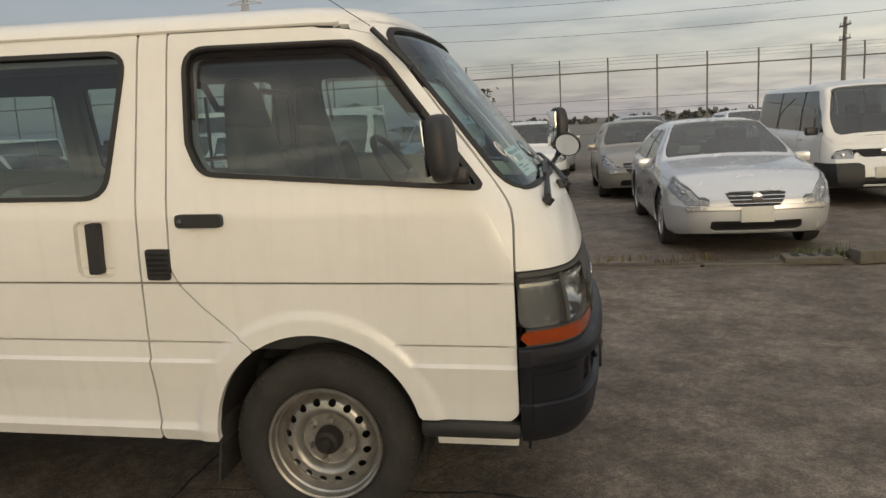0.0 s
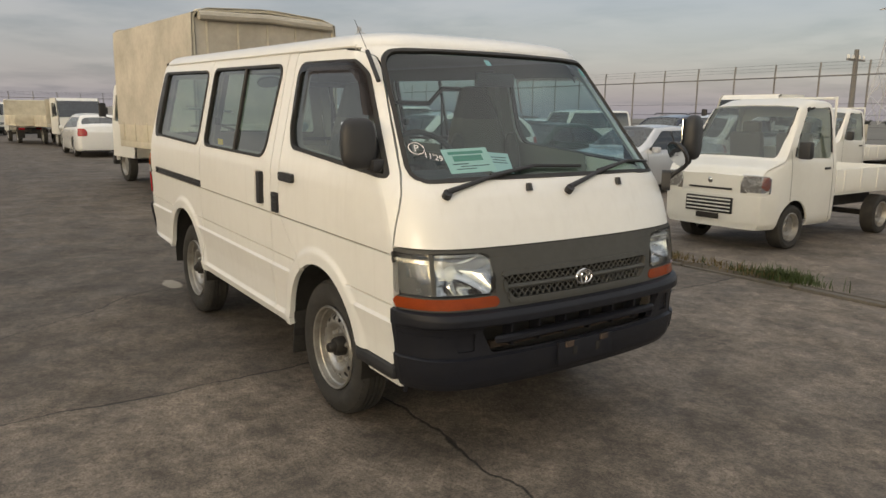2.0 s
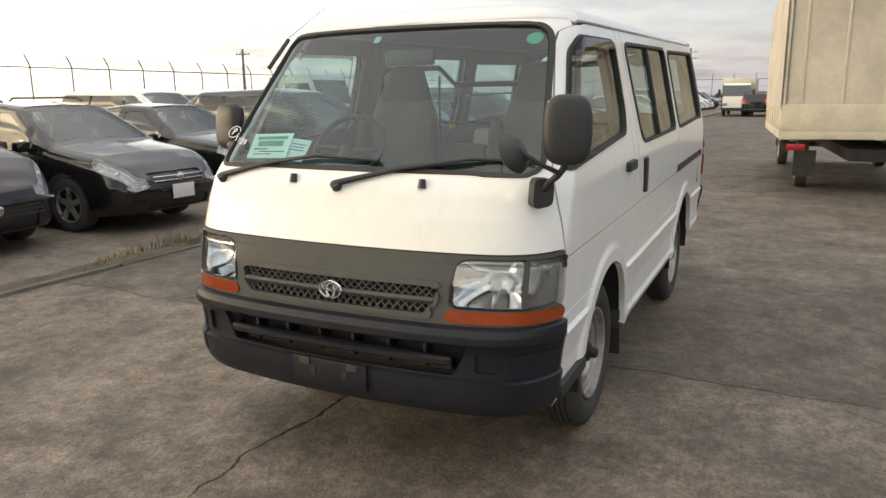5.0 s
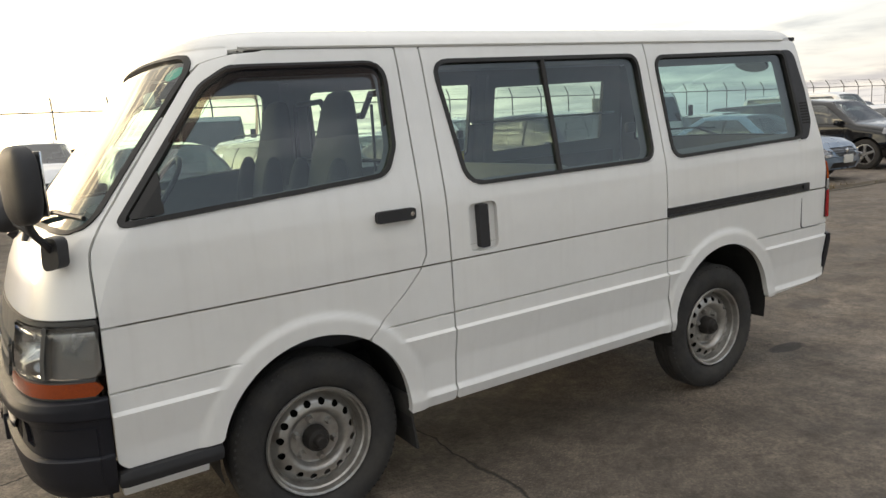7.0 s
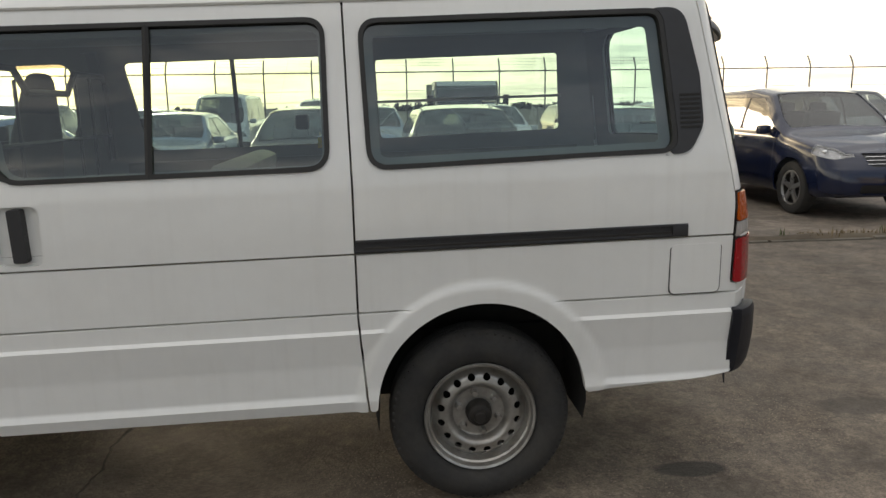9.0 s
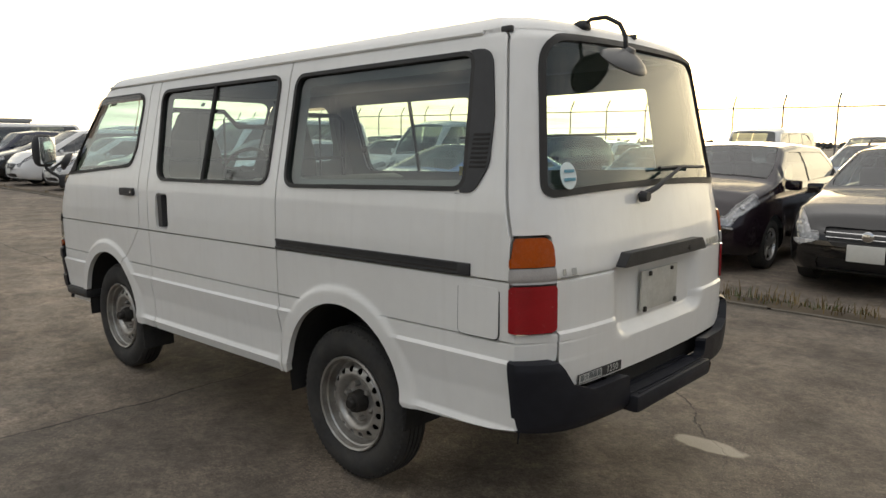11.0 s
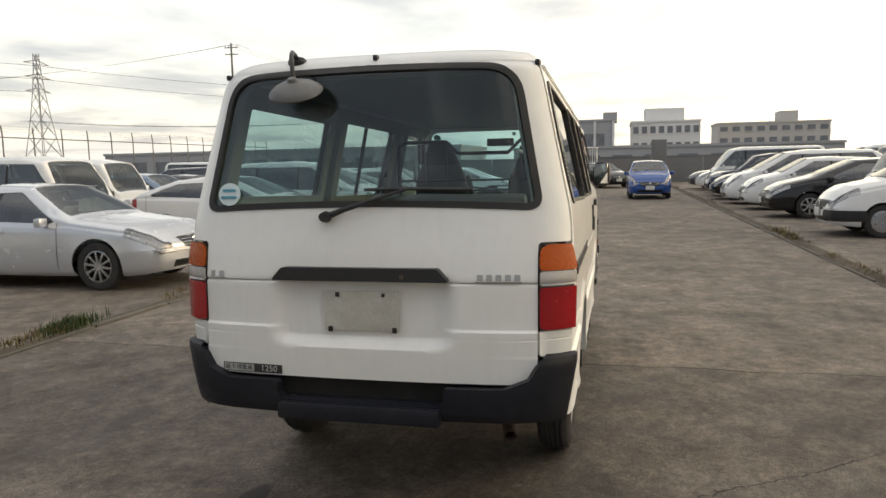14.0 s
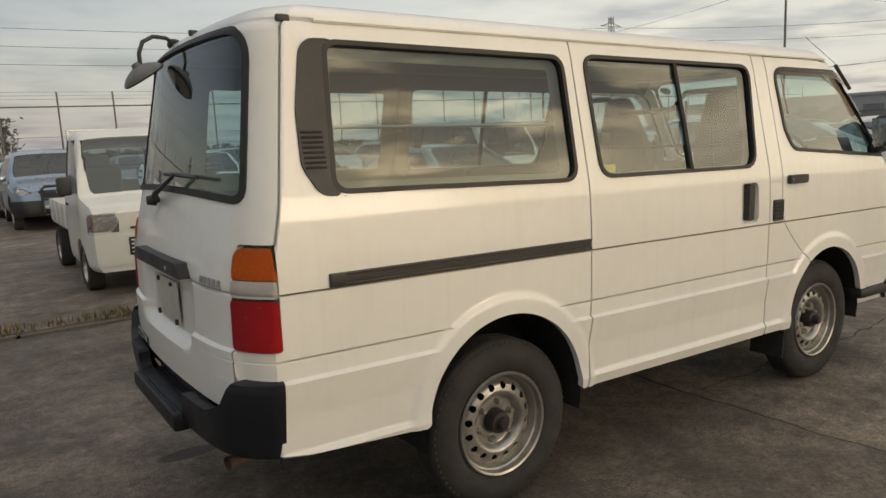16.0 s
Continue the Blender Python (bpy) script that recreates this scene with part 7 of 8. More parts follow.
kei_truck(bay(-1.03, 5.6, -1), "white small pickup truck with a low flat bed")
kei_truck(stand(-4.7, 14.6, -1), "white small pickup truck in the second row")
CANVAS = mat("canvas_cover", (0.46, 0.43, 0.37), 0.9, var=0.12, scale=2.5, bump=0.5, bscale=9, dirt=0.35, dirtcol=(0.16, 0.14, 0.11))
CREAM = mat("truck_bed_paint", (0.52, 0.48, 0.38), 0.6, var=0.12, scale=4, dirt=0.4)


def cab(c, x0, W, H, floor, paintm):
    """A cab-over cab whose front is at x0, built as panels with window openings."""
    D = 1.55
    side = [(0, floor), (0.05, floor + 0.75), (0.32, H - 0.12), (0.45, H), (D, H), (D, floor)]
    hole = [(0.20, floor + 0.80), (0.45, H - 0.22), (D - 0.25, H - 0.22), (D - 0.25, floor + 0.74)]
    for sy in (1, -1):
        g = Geo()
        n = len(side)
        hl = [hole[0], hole[0], hole[1], hole[1], hole[2], hole[3]]
        y0, y1 = sy * W / 2, sy * (W / 2 - 0.05)
        v = [(x0 - u, y0, w) for u, w in side] + [(x0 - u, y0, w) for u, w in hl] + [(x0 - u, y1, w) for u, w in side] + [(x0 - u, y1, w) for u, w in hl]
        f = [(k, (k + 1) % n, n + (k + 1) % n, n + k) for k in range(n)] + [(2 * n + k, 3 * n + k, 3 * n + (k + 1) % n, 2 * n + (k + 1) % n) for k in range(n)] + [(n + k, n + (k + 1) % n, 3 * n + (k + 1) % n, 3 * n + k) for k in range(n)]
        part("cab_side", g.add(v, f), paintm, c)
        part("side_window", Geo().prism(hole, sy * (W / 2 - 0.02), sy * (W / 2 - 0.025), lambda u, w, y: (x0 - u, y, w)), PANE_CAR, c)
        part("mirror", Geo().box((x0 + 0.10, sy * (W / 2 + 0.16), floor + 1.05), (0.06, 0.16, 0.32), r=0.03).tube([(x0 - 0.05, sy * W / 2, floor + 0.85), (x0 + 0.10, sy * (W / 2 + 0.14), floor + 0.9)], 0.012, 6), PLASTIC, c)
        part("headlamp", Geo().box((x0 + 0.01, sy * (W / 2 - 0.22), floor + 0.22), (0.04, 0.30, 0.16), r=0.02), CARLAMP, c)
    part("front_panel", Geo().prism([(0, floor - 0.1), (0.02, floor + 0.40), (0.05, floor + 0.75), (0.10, floor + 0.75), (0.10, floor - 0.1)], -W / 2 + 0.05, W / 2 - 0.05, lambda u, w, y: (x0 - u, y, w)), paintm, c)
    part("windscreen", Geo().prism([(0.05, floor + 0.76), (0.32, H - 0.12), (0.325, H - 0.12), (0.055, floor + 0.76)], -W / 2 + 0.06, W / 2 - 0.06, lambda u, w, y: (x0 - u, y, w)), PANE_DARK, c)
    part("cab_roof", Geo().prism([(0.31, H - 0.13), (0.45, H), (D, H), (D, H - 0.05), (0.46, H - 0.05)], -W / 2 + 0.05, W / 2 - 0.05, lambda u, w, y: (x0 - u, y, w)), paintm, c)
    part("cab_back", Geo().box((x0 - D + 0.03, 0, (floor + H) / 2), (0.05, W - 0.1, H - floor - 0.05)), paintm, c)
    part("bumper", Geo().box((x0 + 0.06, 0, floor - 0.10), (0.14, W, 0.22), r=0.04), PLASTIC, c)
    part("seat_row", Geo().box((x0 - 1.05, 0, floor + 0.75), (0.14, W - 0.5, 0.6), r=0.05), CARSEAT, c)


def truck(at, label, L=5.4, W=2.0, H=2.15, body="flat", bodyh=0.4, top=3.3, BW=2.1, paintm=None):
    c = thing("truck", label, "truck", at, "parked trucks")
    cab(c, 0.0, W * 0.9, H, 0.55, paintm or T_WHITE)
    bx0, bx1 = -1.75, -L
    mid, ln = (bx0 + bx1) / 2, bx0 - bx1
    part("chassis", Geo().box((-L / 2 - 0.2, 0, 0.60), (L - 0.6, 0.75, 0.18)), UNDER, c)
    for sy in (1, -1):
        for wx in (0.75, L - 1.1):
            car_wheel(c, -wx, sy * (W / 2 - 0.22), 0.38, "steel", sy)
        part("tail_lamp", Geo().box((bx1 - 0.02, sy * (BW / 2 - 0.25), 0.72), (0.04, 0.26, 0.10), r=0.01), RED, c)
        part("mud_flap", Geo().box((bx1 + 0.35, sy * (W / 2 - 0.2), 0.45), (0.015, 0.32, 0.40)), RUBBER, c)
    part("load_floor", Geo().box((mid, 0, 0.90), (ln, BW, 0.12), r=0.01), CREAM, c)
    if body == "flat" or body == "canvas":
        for sy in (1, -1):
            for k in range(2):
                part("side_board", Geo().box((bx0 - ln * (0.25 + 0.5 * k), sy * (BW / 2 - 0.02), 1.16), (ln / 2 - 0.03, 0.04, bodyh), r=0.008), CREAM, c)
                for j in range(3):
                    part("board_rib", Geo().box((bx0 - ln * (0.25 + 0.5 * k) + (j - 1) * ln * 0.17, sy * (BW / 2 + 0.006), 1.16), (0.05, 0.02, bodyh - 0.04), r=0.005), CREAM, c)
        part("tail_board", Geo().box((bx1 + 0.02, 0, 1.16), (0.04, BW - 0.05, bodyh), r=0.008), CREAM, c)
    if body == "flat":
        part("headboard", Geo().box((bx0, 0, 1.55), (0.05, BW, 1.1)), CREAM, c)
    if body == "canvas":
        n, mm = 26, 22
        P = np.zeros((n, mm, 3))
        z0 = 1.30
        prof = rounded([(-BW / 2, z0), (-BW / 2, top - 0.03), (0, top + 0.06), (BW / 2, top - 0.03), (BW / 2, z0)], [0, 0.16, 0.8, 0.16, 0], 5)
        pa = np.array(prof)
        d = np.concatenate([[0], np.cumsum(np.hypot(*np.diff(pa, axis=0).T))])
        for i in range(n):
            x = bx0 + (bx1 - bx0) * i / (n - 1)
            s = np.linspace(0, d[-1], mm)
            sag = -0.02 * math.sin(math.pi * (i / (n - 1) * 5 % 1))
            P[i, :, 0] = x
            P[i, :, 1] = np.interp(s, d, pa[:, 0]) * (1 + sag * 0.4)
            P[i, :, 2] = np.interp(s, d, pa[:, 1]) + sag * (np.abs(P[i, :, 1]) < BW / 2 * 0.98)
        part("canvas_cover", shell(P, -np.ones((n, mm)), 0.012), CANVAS, c, "grey beige canvas cover")
        part("canvas_front", Geo().prism([(u, w) for u, w in prof], bx0 - 0.01, bx0, lambda u, w, x: (x, u * 0.99, w)), CANVAS, c)
        hoop = [(bx1 + 0.04, y * 0.97, z - 0.03) for y, z in prof]
        part("rear_hoop", Geo().tube(hoop, 0.03, 6), CREAM, c)
        part("rolled_flap", Geo().tube([(bx1 - 0.04, -BW / 2 + 0.12, top - 0.14), (bx1 - 0.06, 0, top - 0.10), (bx1 - 0.04, BW / 2 - 0.12, top - 0.14)], 0.075, 8), CANVAS, c)
        part("rear_curtain", Geo().box((bx1 + 0.05, 0, (1.34 + top - 0.16) / 2), (0.02, BW - 0.16, top - 0.16 - 1.34), r=0.004), CANVAS, c, "hanging canvas rear curtain")
        for k in range(5):
            part("curtain_strap", Geo().box((bx1 + 0.033, -BW * 0.4 + BW * 0.2 * k, (1.34 + top - 0.16) / 2), (0.008, 0.035, top - 0.2 - 1.34)), CREAM, c)
        part("inner_dark", Geo().box((bx0 - 0.3, 0, 2.1), (0.05, BW - 0.2, 1.6)), CANVAS, c)
    if body == "box":
        part("box_body", Geo().box((mid, 0, (0.96 + top) / 2), (ln, BW, top - 0.96), r=0.04), CREAM, c)
        part("box_door_gap", Geo().box((bx1 - 0.003, 0, (0.96 + top) / 2), (0.01, 0.012, top - 1.1)), SEAM, c)
    return c


truck(spot(-15.2, 2.30, -0.012, 0, 0, 185), "flatbed truck with a tall beige canvas cover", L=6.0, W=2.3, body="canvas", top=3.26, BW=2.75)
for x, y, yaw, kind, lab, tp in ((-34.2, 3.4, 4, "flat", "white flatbed truck far down the aisle", 0), (-44.5, 1.9, 183, "flat", "cream dump truck far down the aisle", 0), (-55.5, 0.9, 0, "flat", "cream flatbed truck at the far end", 0), (-7.9, 17.0, -90, "flat", "white drop-side truck behind the parked cars", 0), (-52.0, -2.6, 0, "box", "cream box truck at the far end", 2.5),
                             (-15.5, -12.0, 90, "flat", "white drop-side truck in the back row", 0), (-3.5, -18.5, 90, "flat", "white drop-side truck far behind", 0)):
    truck(spot(x, y, 0.012, 0, 0, yaw), lab, body=kind, top=tp or 3.0, L=5.0 if kind == "flat" else 5.6)

# ---- more cars further off ----
car("wagon", "white estate car with its tail to the van", "car", C_WHITE, spot(-29.9, 2.75, 0.0, 0, 0, 180), **{**WAGON, "wheels": "cover"})
car("sport_utility", "dark off-roader at the far end of the aisle", "car", C_BLACK, spot(-56.5, -1.3, 0, 0, 0, 180), **{**SUV, "H": 1.85})
car("sedan", "dark coupe standing in the lane near the gate", "car", C_BLACK, spot(39.9, -1.3, 0, 0, 0, 205), **{**SEDAN, "H": 1.36})
car("compact_car", "vivid blue compact car driven up the aisle", "car", C_VIVID, spot(26.3, -2.53, 0, 0, 0, 180), **{**COMPACT, "H": 1.54})

rng = random.Random(11)
SHAPES = [(SEDAN_S, "sedan", "saloon"), (COMPACT, "compact_car", "compact hatchback"), (WAGON, "wagon", "estate car"), (MPV, "minivan", "minivan"), (SUV, "sport_utility", "crossover"), (HATCH_C, "hatchback", "hybrid hatchback"), (VAN_C, "compact_van", "compact work van"), (CABVAN, "cab_van", "cab-over van"), (HIGHVAN, "delivery_van", "tall delivery van")]
PAINTS = [(C_WHITE, "white"), (C_PEARL, "pearl white"), (C_SILVER, "silver"), (C_BLACK, "black"), (C_GREY, "grey"), (C_STEEL, "steel blue"), (C_NAVY, "navy blue")]
PROTO = {}


def parked(si, pi, at):
    """Cars further off share their meshes."""
    if (si, pi) not in PROTO:
        sp, nm, word = SHAPES[si]
        PROTO[(si, pi)] = car(nm, f"{PAINTS[pi][1]} {word} parked in the rows", "van" if si in (3, 6, 7, 8) else "car", PAINTS[pi][0], at, glass_m=PANE_DARK if si in (3, 7) else None, fine=False, **sp)
        return PROTO[(si, pi)]
    return copy_thing(PROTO[(si, pi)], at)


COMBO = [(0, 2), (1, 0), (2, 1), (3, 1), (4, 3), (5, 0), (6, 0), (7, 0), (8, 0), (0, 4), (1, 5), (4, 6), (2, 3), (5, 2)]


def row(x0, x1, yfront, face, pitch, seed, skip=()):
    rg = random.Random(seed)
    x = x0
    while x < x1:
        if not any(a < x < b for a, b in skip) and rg.random() > 0.06:
            si, pi = COMBO[rg.randrange(len(COMBO))]
            parked(si, pi, stand(x, yfront + rg.uniform(-0.5, 0.5), face) @ pose(0, 0, 0, 0, 0, rg.uniform(-1.5, 1.5)))
        x += pitch * rg.uniform(0.92, 1.12)


# far side: rest of the first row and the rows behind
row(-40, -10.5, 4.8, -1, 2.7, 1, skip=((-45, -31),))
row(-40, 42, 11.0, -1, 2.75, 2, skip=((-12.2, -3.0), (-2.6, 4.6), (5.3, 8.6)))
row(-38, 40, 18.2, -1, 2.8, 3, skip=((-10.5, -5), ))
# near side
row(-34, -22.6, -4.8, 1, 2.7, 4)
row(-80, -45.5, -6.3, 1, 2.9, 14)
parked(4, 3, stand(-17.2, -5.4, 1))
row(28.5, 40, -4.9, 1, 2.8, 5)
row(-34, 42, -11.2, 1, 2.75, 6, skip=((-17.5, -13.5), (1.0, 5.6)))
row(-30, 38, -18.0, 1, 2.8, 7, skip=((-5.5, -1.5),))
# ---- fence, poles, gate, far buildings ----
GALV = mat("galvanised_post", (0.16, 0.155, 0.15), 0.6, metal=0.4, var=0.15)
WIRE = mat("fence_wire", (0.10, 0.10, 0.10), 0.6, metal=0.5, var=0.1)


def fence(name, x0, y0, x1, y1, pitch, h, label, side, crank=1.0):
    x0, y0, x1, y1, pitch, h = (0.927 * k for k in (x0, y0, x1, y1, pitch, h))
    n = round(math.hypot(x1 - x0, y1 - y0) / pitch)
    f = thing(name, label, "fence", kind="structure")
    ux, uy = (x1 - x0) / n, (y1 - y0) / n
    nx, ny = -uy / pitch * side, ux / pitch * side
    post = mesh_of("post", Geo().tube([(0, 0, -0.35), (0, 0, h - 0.45), (nx * 0.10 * crank, ny * 0.10 * crank, h - 0.25), (nx * 0.28 * crank, ny * 0.28 * crank, h)], 0.032, 6), GALV)
    for i in range(n + 1):
        o = new("post", post)
        o.parent = f
        o.location = (x0 + ux * i, y0 + uy * i, 0)
    part("top_rail", Geo().tube([(x0, y0, h - 0.50), (x1, y1, h - 0.50)], 0.028, 6), GALV, f)
    for k in range(3):
        d = (0.10 + 0.09 * k) * crank
        part("barbed_wire", Geo().tube([(x0 + nx * d, y0 + ny * d, h - 0.25 + 0.12 * k), (x1 + nx * d, y1 + ny * d, h - 0.25 + 0.12 * k)], 0.004, 4), WIRE, f)
    for k in range(5):
        part("strand", Geo().tube([(x0, y0, 0.4 + 0.42 * k), (x1, y1, 0.4 + 0.42 * k)], 0.006, 4), WIRE, f)
    return f


fence("fence_1", -72, 27.0, 50, 27.0, 1.9, 3.88, "tall wire fence with straight posts and barbed wire", 1, 0.15)
fence("fence_2", -72, -28.0, 50, -28.0, 2.0, 3.55, "tall wire fence with cranked barbed-wire posts", -1)
fence("fence_3", -72, -28.0, -72, 27.0, 2.0, 3.5, "tall wire fence across the far end", 1)

WALLG = mat("grey_wall_panel", (0.17, 0.172, 0.175), 0.8, var=0.1, scale=1.5, dirt=0.3)
wl = thing("wall_east", "low grey panel wall at the end of the aisle", "wall", kind="structure")
for k in range(24):
    part("panel", Geo().box((46.8, -26 + 1.2 + 2.4 * k, 0.88), (0.12, 2.36, 1.76), r=0.01), WALLG, wl)
    part("panel_cap", Geo().box((46.8, -26 + 1.2 + 2.4 * k, 1.78), (0.18, 2.4, 0.06)), WALLG, wl)
gate = thing("gate", "white barred sliding gate standing open by the wall", "gate")
part("gate_frame", Geo().tube([(43.4, 0.14, 0.05), (43.4, 0.14, 2.4), (43.4, 3.94, 2.4), (43.4, 3.94, 0.05), (43.4, 0.14, 0.05)], 0.05, 6), T_WHITE, gate)
for k in range(24):
    part("bar", Geo().tube([(43.4, 0.27 + 0.156 * k, 0.1), (43.4, 0.27 + 0.156 * k, 2.37)], 0.022, 5), T_WHITE, gate)
bin_ = thing("barrel", "dark open steel drum", "barrel", spot(45.8, 3.3, 0))
part("drum", Geo().lathe([(0.29, 0), (0.30, 0.02), (0.30, 0.30), (0.31, 0.32), (0.30, 0.34), (0.30, 0.60), (0.31, 0.62), (0.30, 0.64), (0.30, 0.9), (0.28, 0.9), (0.28, 0.1)], 24, axis="z"), UNDER, bin_)
post = thing("gate_post", "tall grey gate post", "post", spot(46.5, -4.0, 0))
part("column", Geo().box((0, 0, 1.4), (0.9, 0.9, 2.8), r=0.03), WALLG, post)
post = thing("lamp_pole", "grey round pole beside the lane", "pole", spot(45.0, 4.5, 0))
part("shaft", Geo().tube([(0, 0, 0), (0, 0, 4.2)], 0.16, 10), WALLG, post)

# distant haze is put into these colours: walls and windows are lightened
BL_GREY = mat("hazed_facade_grey", (0.36, 0.365, 0.38), 0.8, var=0.06, scale=0.5)
BL_WHITE = mat("hazed_facade_white", (0.68, 0.68, 0.68), 0.8, var=0.05, scale=0.5)
BL_TAN = mat("hazed_facade_tan", (0.50, 0.48, 0.46), 0.8, var=0.05, scale=0.5)
BL_DARK = mat("hazed_window_band", (0.17, 0.18, 0.20), 0.4, var=0.2)


def building(name, label, x, y, w, d, h, facade, floors, cols, fins=0, tower=None):
    w, d, h = 0.927 * w, 0.927 * d, 0.927 * h
    b = thing(name, label, "building", spot(x, y, -0.3))
    part("wall", Geo().box((0, 0, h / 2), (d, w, h)), facade, b)
    part("roof", Geo().box((0, 0, h + 0.15), (d + 0.3, w + 0.3, 0.3)), facade, b)
    if tower:
        part("roof_house", Geo().box((0, tower[0], h + tower[2] / 2), (d * 0.5, tower[1], tower[2])), facade, b)
    for i in range(floors):
        for j in range(cols):
            yy = -w / 2 + w * (j + 0.5) / cols
            z = h * (i + 0.55) / floors
            win = new("window")
            win.parent = b
            part("pane", Geo().box((-d / 2 - 0.02, yy, z), (0.06, w / cols * 0.62, h / floors * 0.42)), BL_DARK, win)
            part("sill", Geo().box((-d / 2 - 0.06, yy, z - h / floors * 0.23), (0.12, w / cols * 0.66, 0.08)), facade, win)
    for k in range(fins):
        part("fin", Geo().box((-d / 2 - 0.15, -w / 2 + w * k / (fins - 1), h / 2), (0.3, 0.35, h)), BL_WHITE, b)
    return b


building("office_block", "grey block with pale upright fins", 127, 6.9, 15.4, 12, 8.7, BL_GREY, 1, 2, fins=6, tower=(-6.6, 2.2, 1.5))
building("office_block", "white office block with rows of windows", 138, -9.9, 11.8, 14, 8.7, BL_WHITE, 3, 8, tower=(0.0, 6.4, 2.5))
building("apartment_block", "tan apartment block with a stair tower", 150, -30.5, 20, 10, 8.6, BL_TAN, 4, 9, tower=(-3.0, 3.0, 2.2))
building("warehouse", "long low dark warehouse", 92, 43, 51, 18, 4.1, BL_GREY, 1, 14)
building("warehouse", "long low dark shed behind the gate", 96, -8, 40, 10, 3.6, BL_GREY, 1, 10)
building("shed", "small grey sheds far behind the fence", -118, 10, 24, 8, 2.6, BL_GREY, 1, 6)

POLE = mat("utility_pole", (0.15, 0.145, 0.14), 0.8, var=0.1)


def utility_pole(x, y, h, arms=2):
    h *= 0.927
    p = thing("utility_pole", "concrete utility pole with cross-arms", "pole", spot(x, y, -0.3), "utility poles")
    part("shaft", Geo().tube([(0, 0, 0), (0, 0, h)], [0.17, 0.11], 8), POLE, p)
    for k in range(arms):
        part("cross_arm", Geo().box((0, 0, h - 0.5 - 0.8 * k), (0.09, 1.7, 0.09)), POLE, p)
        for yy in (-0.75, -0.3, 0.3, 0.75):
            part("insulator", Geo().lathe([(0, 0.2), (0.05, 0.18), (0.06, 0.05), (0.03, 0)], 8, (0, yy, h - 0.45 - 0.8 * k), axis="z"), BL_WHITE, p)
    return p


for x, y, h, a in ((81, 47, 18.0, 2), (-15, 38, 5.6, 1), (20.8, 48.8, 7.4, 2), (48, 83, 10.2, 2), (64, 71, 8.2, 1), (-105, -13, 8.2, 2), (-104, -16.5, 7.7, 1), (-101, -30, 7.8, 2), (61, 6.9, 7.2, 1), (-57, -52, 7.0, 1)):
    utility_pole(x, y, h, a)
for p0, p1 in (((81, 47, 17.5), (48, 83, 9.8)), ((48, 83, 9.8), (64, 71, 7.8)), ((81, 47, 17.5), (61, 6.9, 6.8)), ((-105, -13, 7.8), (-101, -30, 7.4)), ((61, 6.9, 6.8), (60, 60, 7.2))):
    w = thing("overhead_cable", "thin overhead power cables sagging between poles", "cable")
    for dy in (-0.7, 0.0, 0.7):
        a, b = Vector(p0) * 0.927 + Vector((dy * 0.3, dy, 0)), Vector(p1) * 0.927 + Vector((dy * 0.3, dy, 0))
        part("strand", Geo().tube([a.lerp(b, t / 10) - Vector((0, 0, 1.1 * 4 * (t / 10) * (1 - t / 10))) for t in range(11)], 0.010, 4), WIRE, w)


def pylon(x, y, h, colour):
    h *= 0.927
    p = thing("pylon", "tall lattice power pylon far off", "pylon", spot(x, y, -0.3), "pylons")
    lvl = [0, 0.18, 0.34, 0.48, 0.6, 0.7, 0.78, 0.86, 0.93, 1.0]
    wd = lambda t: h * (0.105 * (1 - t) ** 1.5 + 0.014)
    for sx in (1, -1):
        for sy in (1, -1):
            part("leg", Geo().tube([(sx * wd(t), sy * wd(t), h * t) for t in lvl], h * 0.0042, 4), colour, p)
    g = Geo()
    for a, b in zip(lvl[:-1], lvl[1:]):
        for s in (1, -1):
            g.tube([(s * wd(a), -wd(a), h * a), (s * wd(b), wd(b), h * b)], h * 0.0025, 4).tube([(s * wd(a), wd(a), h * a), (s * wd(b), -wd(b), h * b)], h * 0.0025, 4)
            g.tube([(-wd(a), s * wd(a), h * a), (wd(b), s * wd(b), h * b)], h * 0.0025, 4).tube([(wd(a), s * wd(a), h * a), (-wd(b), s * wd(b), h * b)], h * 0.0025, 4)
    part("bracing", g, colour, p)
    for t in (0.70, 0.81, 0.92):
        part("arm", Geo().tube([(-h * 0.13, 0, h * t), (0, 0, h * (t + 0.03)), (h * 0.13, 0, h * t)], h * 0.004, 4).tube([(-h * 0.13, 0, h * t), (h * 0.13, 0, h * t)], h * 0.003, 4), colour, p)
    return p


# pylon colours are paled to stand for the haze in front of them
HAZE = mat("hazed_pylon_steel", (0.30, 0.31, 0.33), 0.7, var=0.05)
HAZER = mat("hazed_pylon_red", (0.42, 0.33, 0.33), 0.7, var=0.05)
PALE = mat("hazed_pylon_far", (0.40, 0.41, 0.44), 0.7, var=0.05)
for x, y, h, cm in ((190, 175, 39, HAZE), (-128, 300, 62, PALE), (-285, 155, 40, PALE), (-320, -62, 27, HAZER)):
    pylon(x, y, h, cm)
pw = thing("power_line", "high power lines between far pylons", "cable")
for a, b in (((190, 175, 35), (-128, 300, 52)), ((190, 175, 31), (-128, 300, 46)), ((190, 175, 27), (-128, 300, 40)), ((190, 175, 35), (420, 60, 50)), ((190, 175, 31), (420, 60, 44))):
    a, b = Vector(a) * 0.927, Vector(b) * 0.927
    part("conductor", Geo().tube([a.lerp(b, t / 12) - Vector((0, 0, 6 * 4 * (t / 12) * (1 - t / 12))) for t in range(13)], 0.055, 4), WIRE, pw)

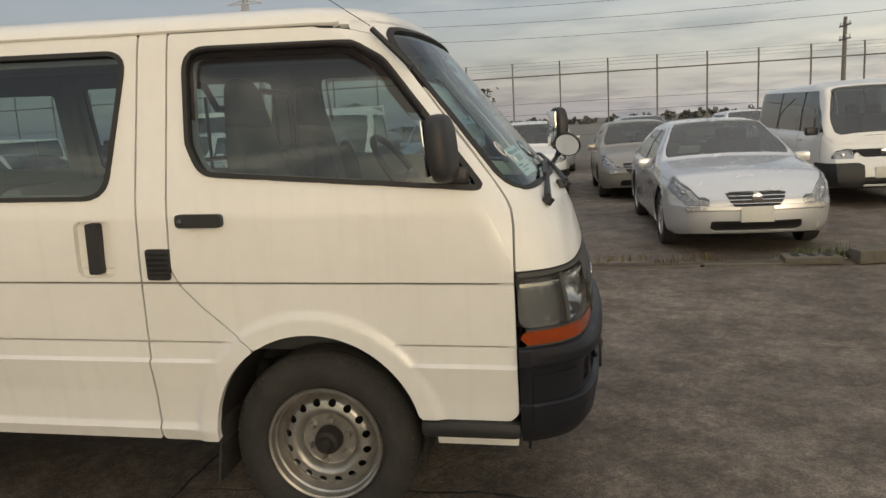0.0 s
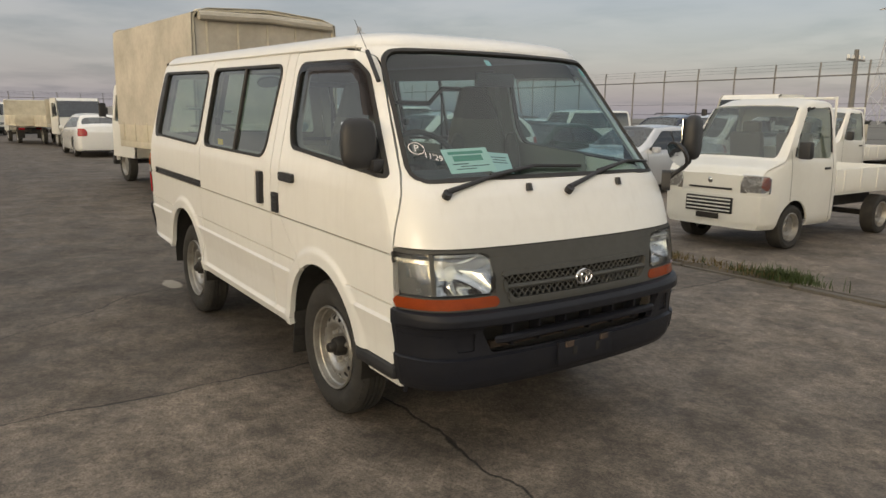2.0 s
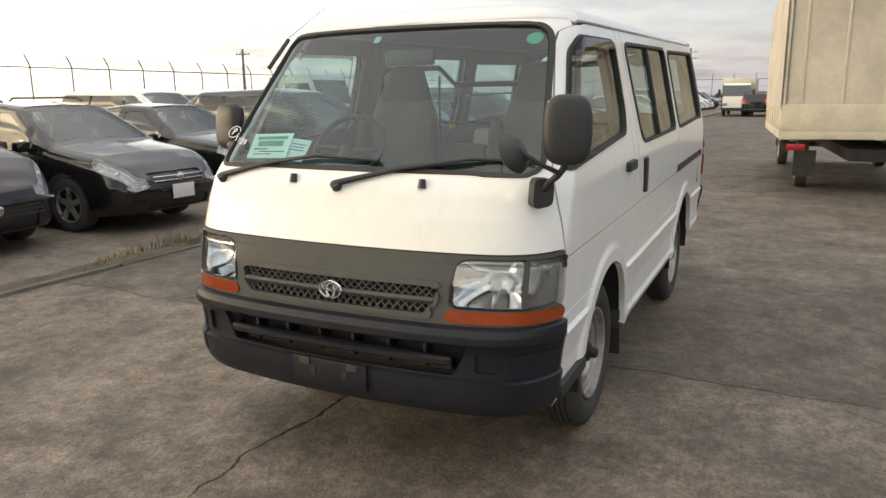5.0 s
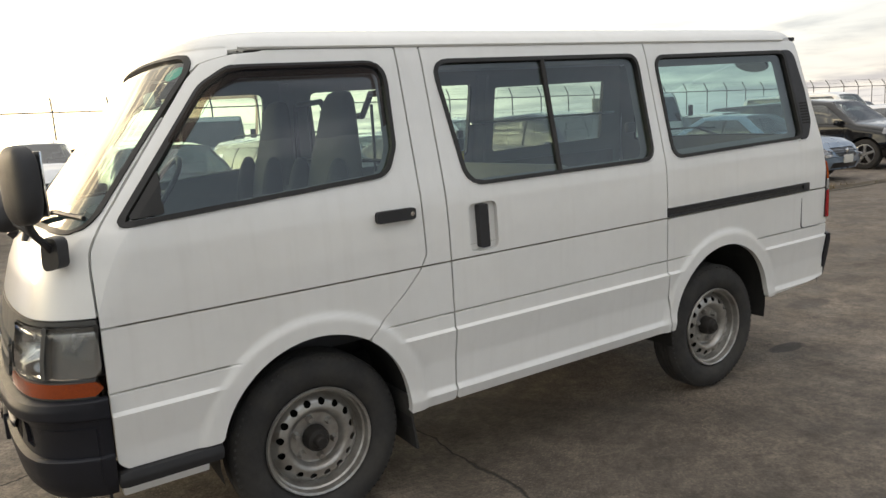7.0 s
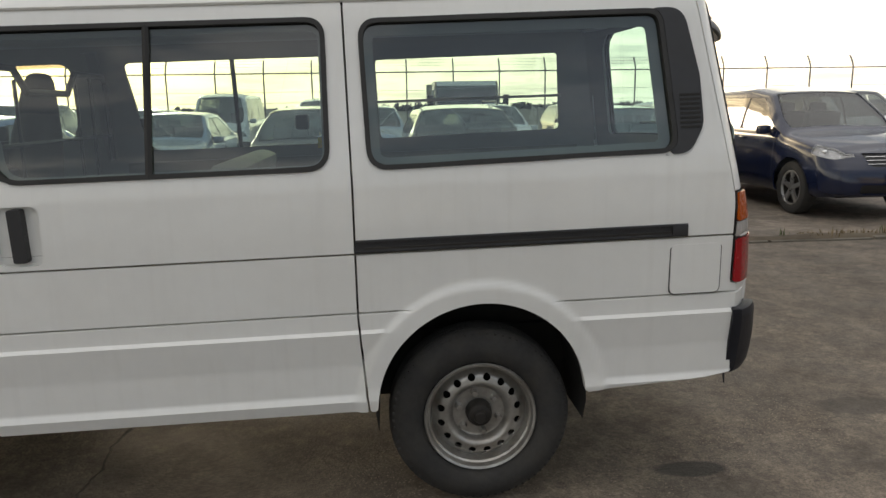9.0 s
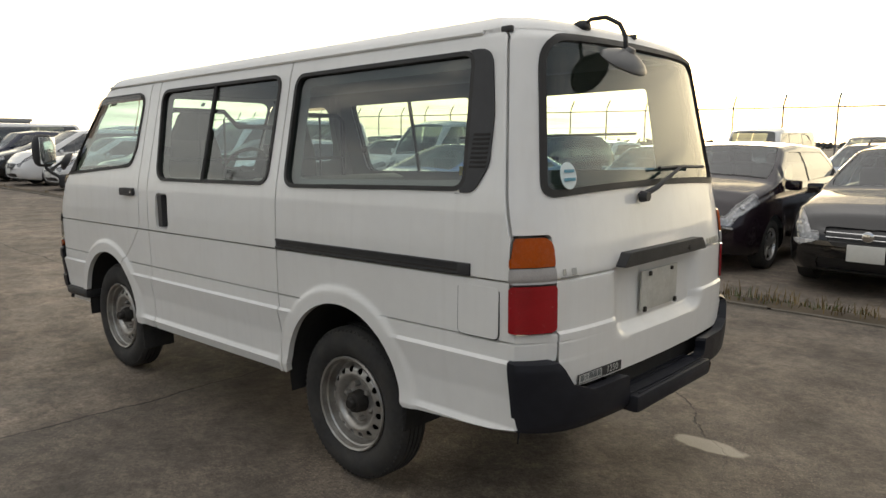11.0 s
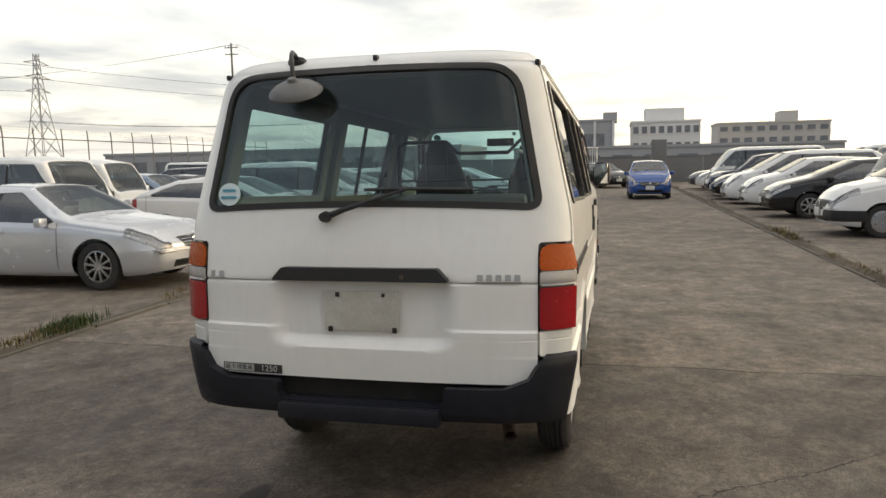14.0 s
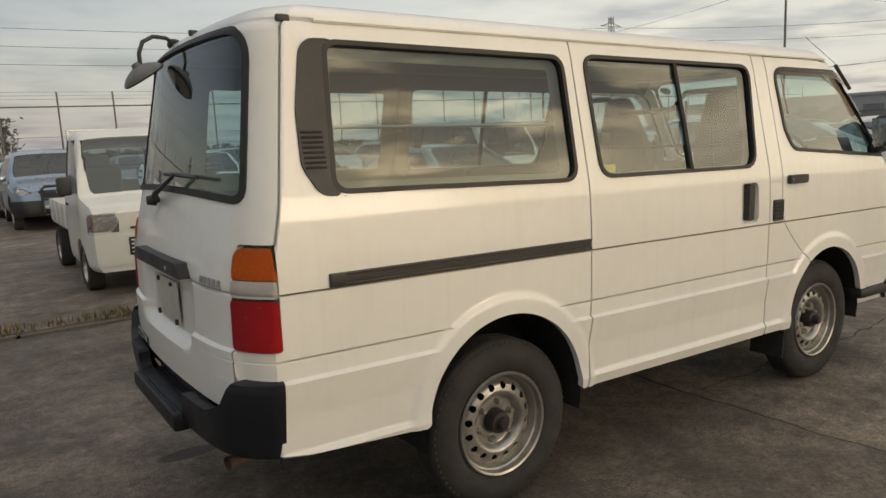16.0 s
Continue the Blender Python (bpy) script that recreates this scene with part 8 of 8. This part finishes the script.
# woods and roofs on the horizon
# leaf colour greyed to mimic distant haze; the shrub trees share it
LEAF = mat("hazed_leaves", (0.12, 0.125, 0.12), 0.95, var=0.4, scale=0.3)
rg = random.Random(21)


def wood(name, cx, cy, length, ang, hmax, label):
    g = Geo()
    cx, cy, length, hmax = 0.927 * cx, 0.927 * cy, 0.927 * length, 0.927 * hmax
    ca, sa = math.cos(ang), math.sin(ang)
    for i in range(int(length / 1.1)):
        s = rg.uniform(-length / 2, length / 2)
        hh = 0.34 * hmax * rg.uniform(0.45, 1.0) * (0.55 + 0.45 * math.cos(s / length * 3.0))
        base = (cx + ca * s + rg.gauss(0, 3), cy + sa * s + rg.gauss(0, 3))
        for _ in range(9):
            px, py, pz = base[0] + rg.gauss(0, hh * 0.25), base[1] + rg.gauss(0, hh * 0.25), hh * rg.uniform(0.0, 0.7)
            r = hh * rg.uniform(0.22, 0.42)
            v = [Vector((rg.gauss(0, 1), rg.gauss(0, 1), rg.gauss(0, 1))).normalized() * r * rg.uniform(0.6, 1.2) + Vector((px, py, pz)) for _ in range(8)]
            g.add(v, [(0, 1, 2), (2, 3, 4), (4, 5, 6), (6, 7, 0), (1, 3, 5), (3, 5, 7), (0, 4, 7), (1, 2, 6)])
    tagged(part(name, g, LEAF, sharp=180), label, "woods", kind="stuff")


wood("far_woods", 60, 210, 170, 0.1, 9, "dark woods low on the horizon")
wood("far_woods", -70, 260, 160, 0.0, 7, "dark woods low on the horizon")
wood("far_woods", 150, -180, 240, 0.6, 9, "dark woods low on the horizon")
wood("far_woods", -20, -240, 240, 0.0, 8, "dark woods low on the horizon")
wood("far_woods", -250, 20, 300, 1.57, 7, "dark woods low on the horizon")
wood("far_woods", 112, 24, 18, 1.57, 6, "bare dark trees beside the office blocks")


def shrub_tree(x, y, h):
    t = thing("tree", "small windswept tree behind the fence", "tree", spot(x, y, 0), "trees behind the fence")
    r2 = random.Random(int(x * 10))
    part("trunk", Geo().tube([(0, 0, -0.3), (0.05, 0.02, h * 0.4), (0.0, 0.05, h * 0.75)], [0.09, 0.06, 0.03], 6).tube([(0.04, 0, h * 0.4), (0.35, 0.1, h * 0.7)], [0.04, 0.015], 5).tube([(0.02, 0, h * 0.5), (-0.3, -0.1, h * 0.8)], [0.035, 0.015], 5), POLE, t)
    g = Geo()
    for _ in range(420):
        a, rr = r2.uniform(0, 6.283), abs(r2.gauss(0, 0.32))
        z = h * r2.uniform(0.5, 1.0)
        c = Vector((math.cos(a) * rr, math.sin(a) * rr, z))
        u, v = Vector((r2.gauss(0, 1), r2.gauss(0, 1), r2.gauss(0, 1))).normalized() * 0.09, Vector((r2.gauss(0, 1), r2.gauss(0, 1), r2.gauss(0, 1))).normalized() * 0.05
        g.add([c - u, c + v, c + u, c - v], [(0, 1, 2, 3)])
    part("crown", g, LEAF, t, sharp=180)


for x, y, h in ((-1.2, 31, 2.9), (-7.5, 31, 2.6)):
    shrub_tree(x, y, h)

# small things on the lane
blk = thing("concrete_block", "grey broken concrete block at the kerb", "block", spot(5.35, 4.32, 0.0, 0, 0, 12))
part("block", Geo().box((0, 0, 0.06), (0.42, 0.2, 0.13), r=0.02), KERB, blk)
drn = thing("drain_cover", "low concrete drain cover at the kerb", "drain", spot(4.75, 4.36, 0.0, 0, 0, -4))
part("cover", Geo().box((0, 0, 0.03), (0.5, 0.24, 0.07), r=0.015), KERB, drn)
for k in range(3):
    part("slot", Geo().box((-0.14 + 0.14 * k, 0, 0.066), (0.06, 0.14, 0.006)), UNDER, drn)
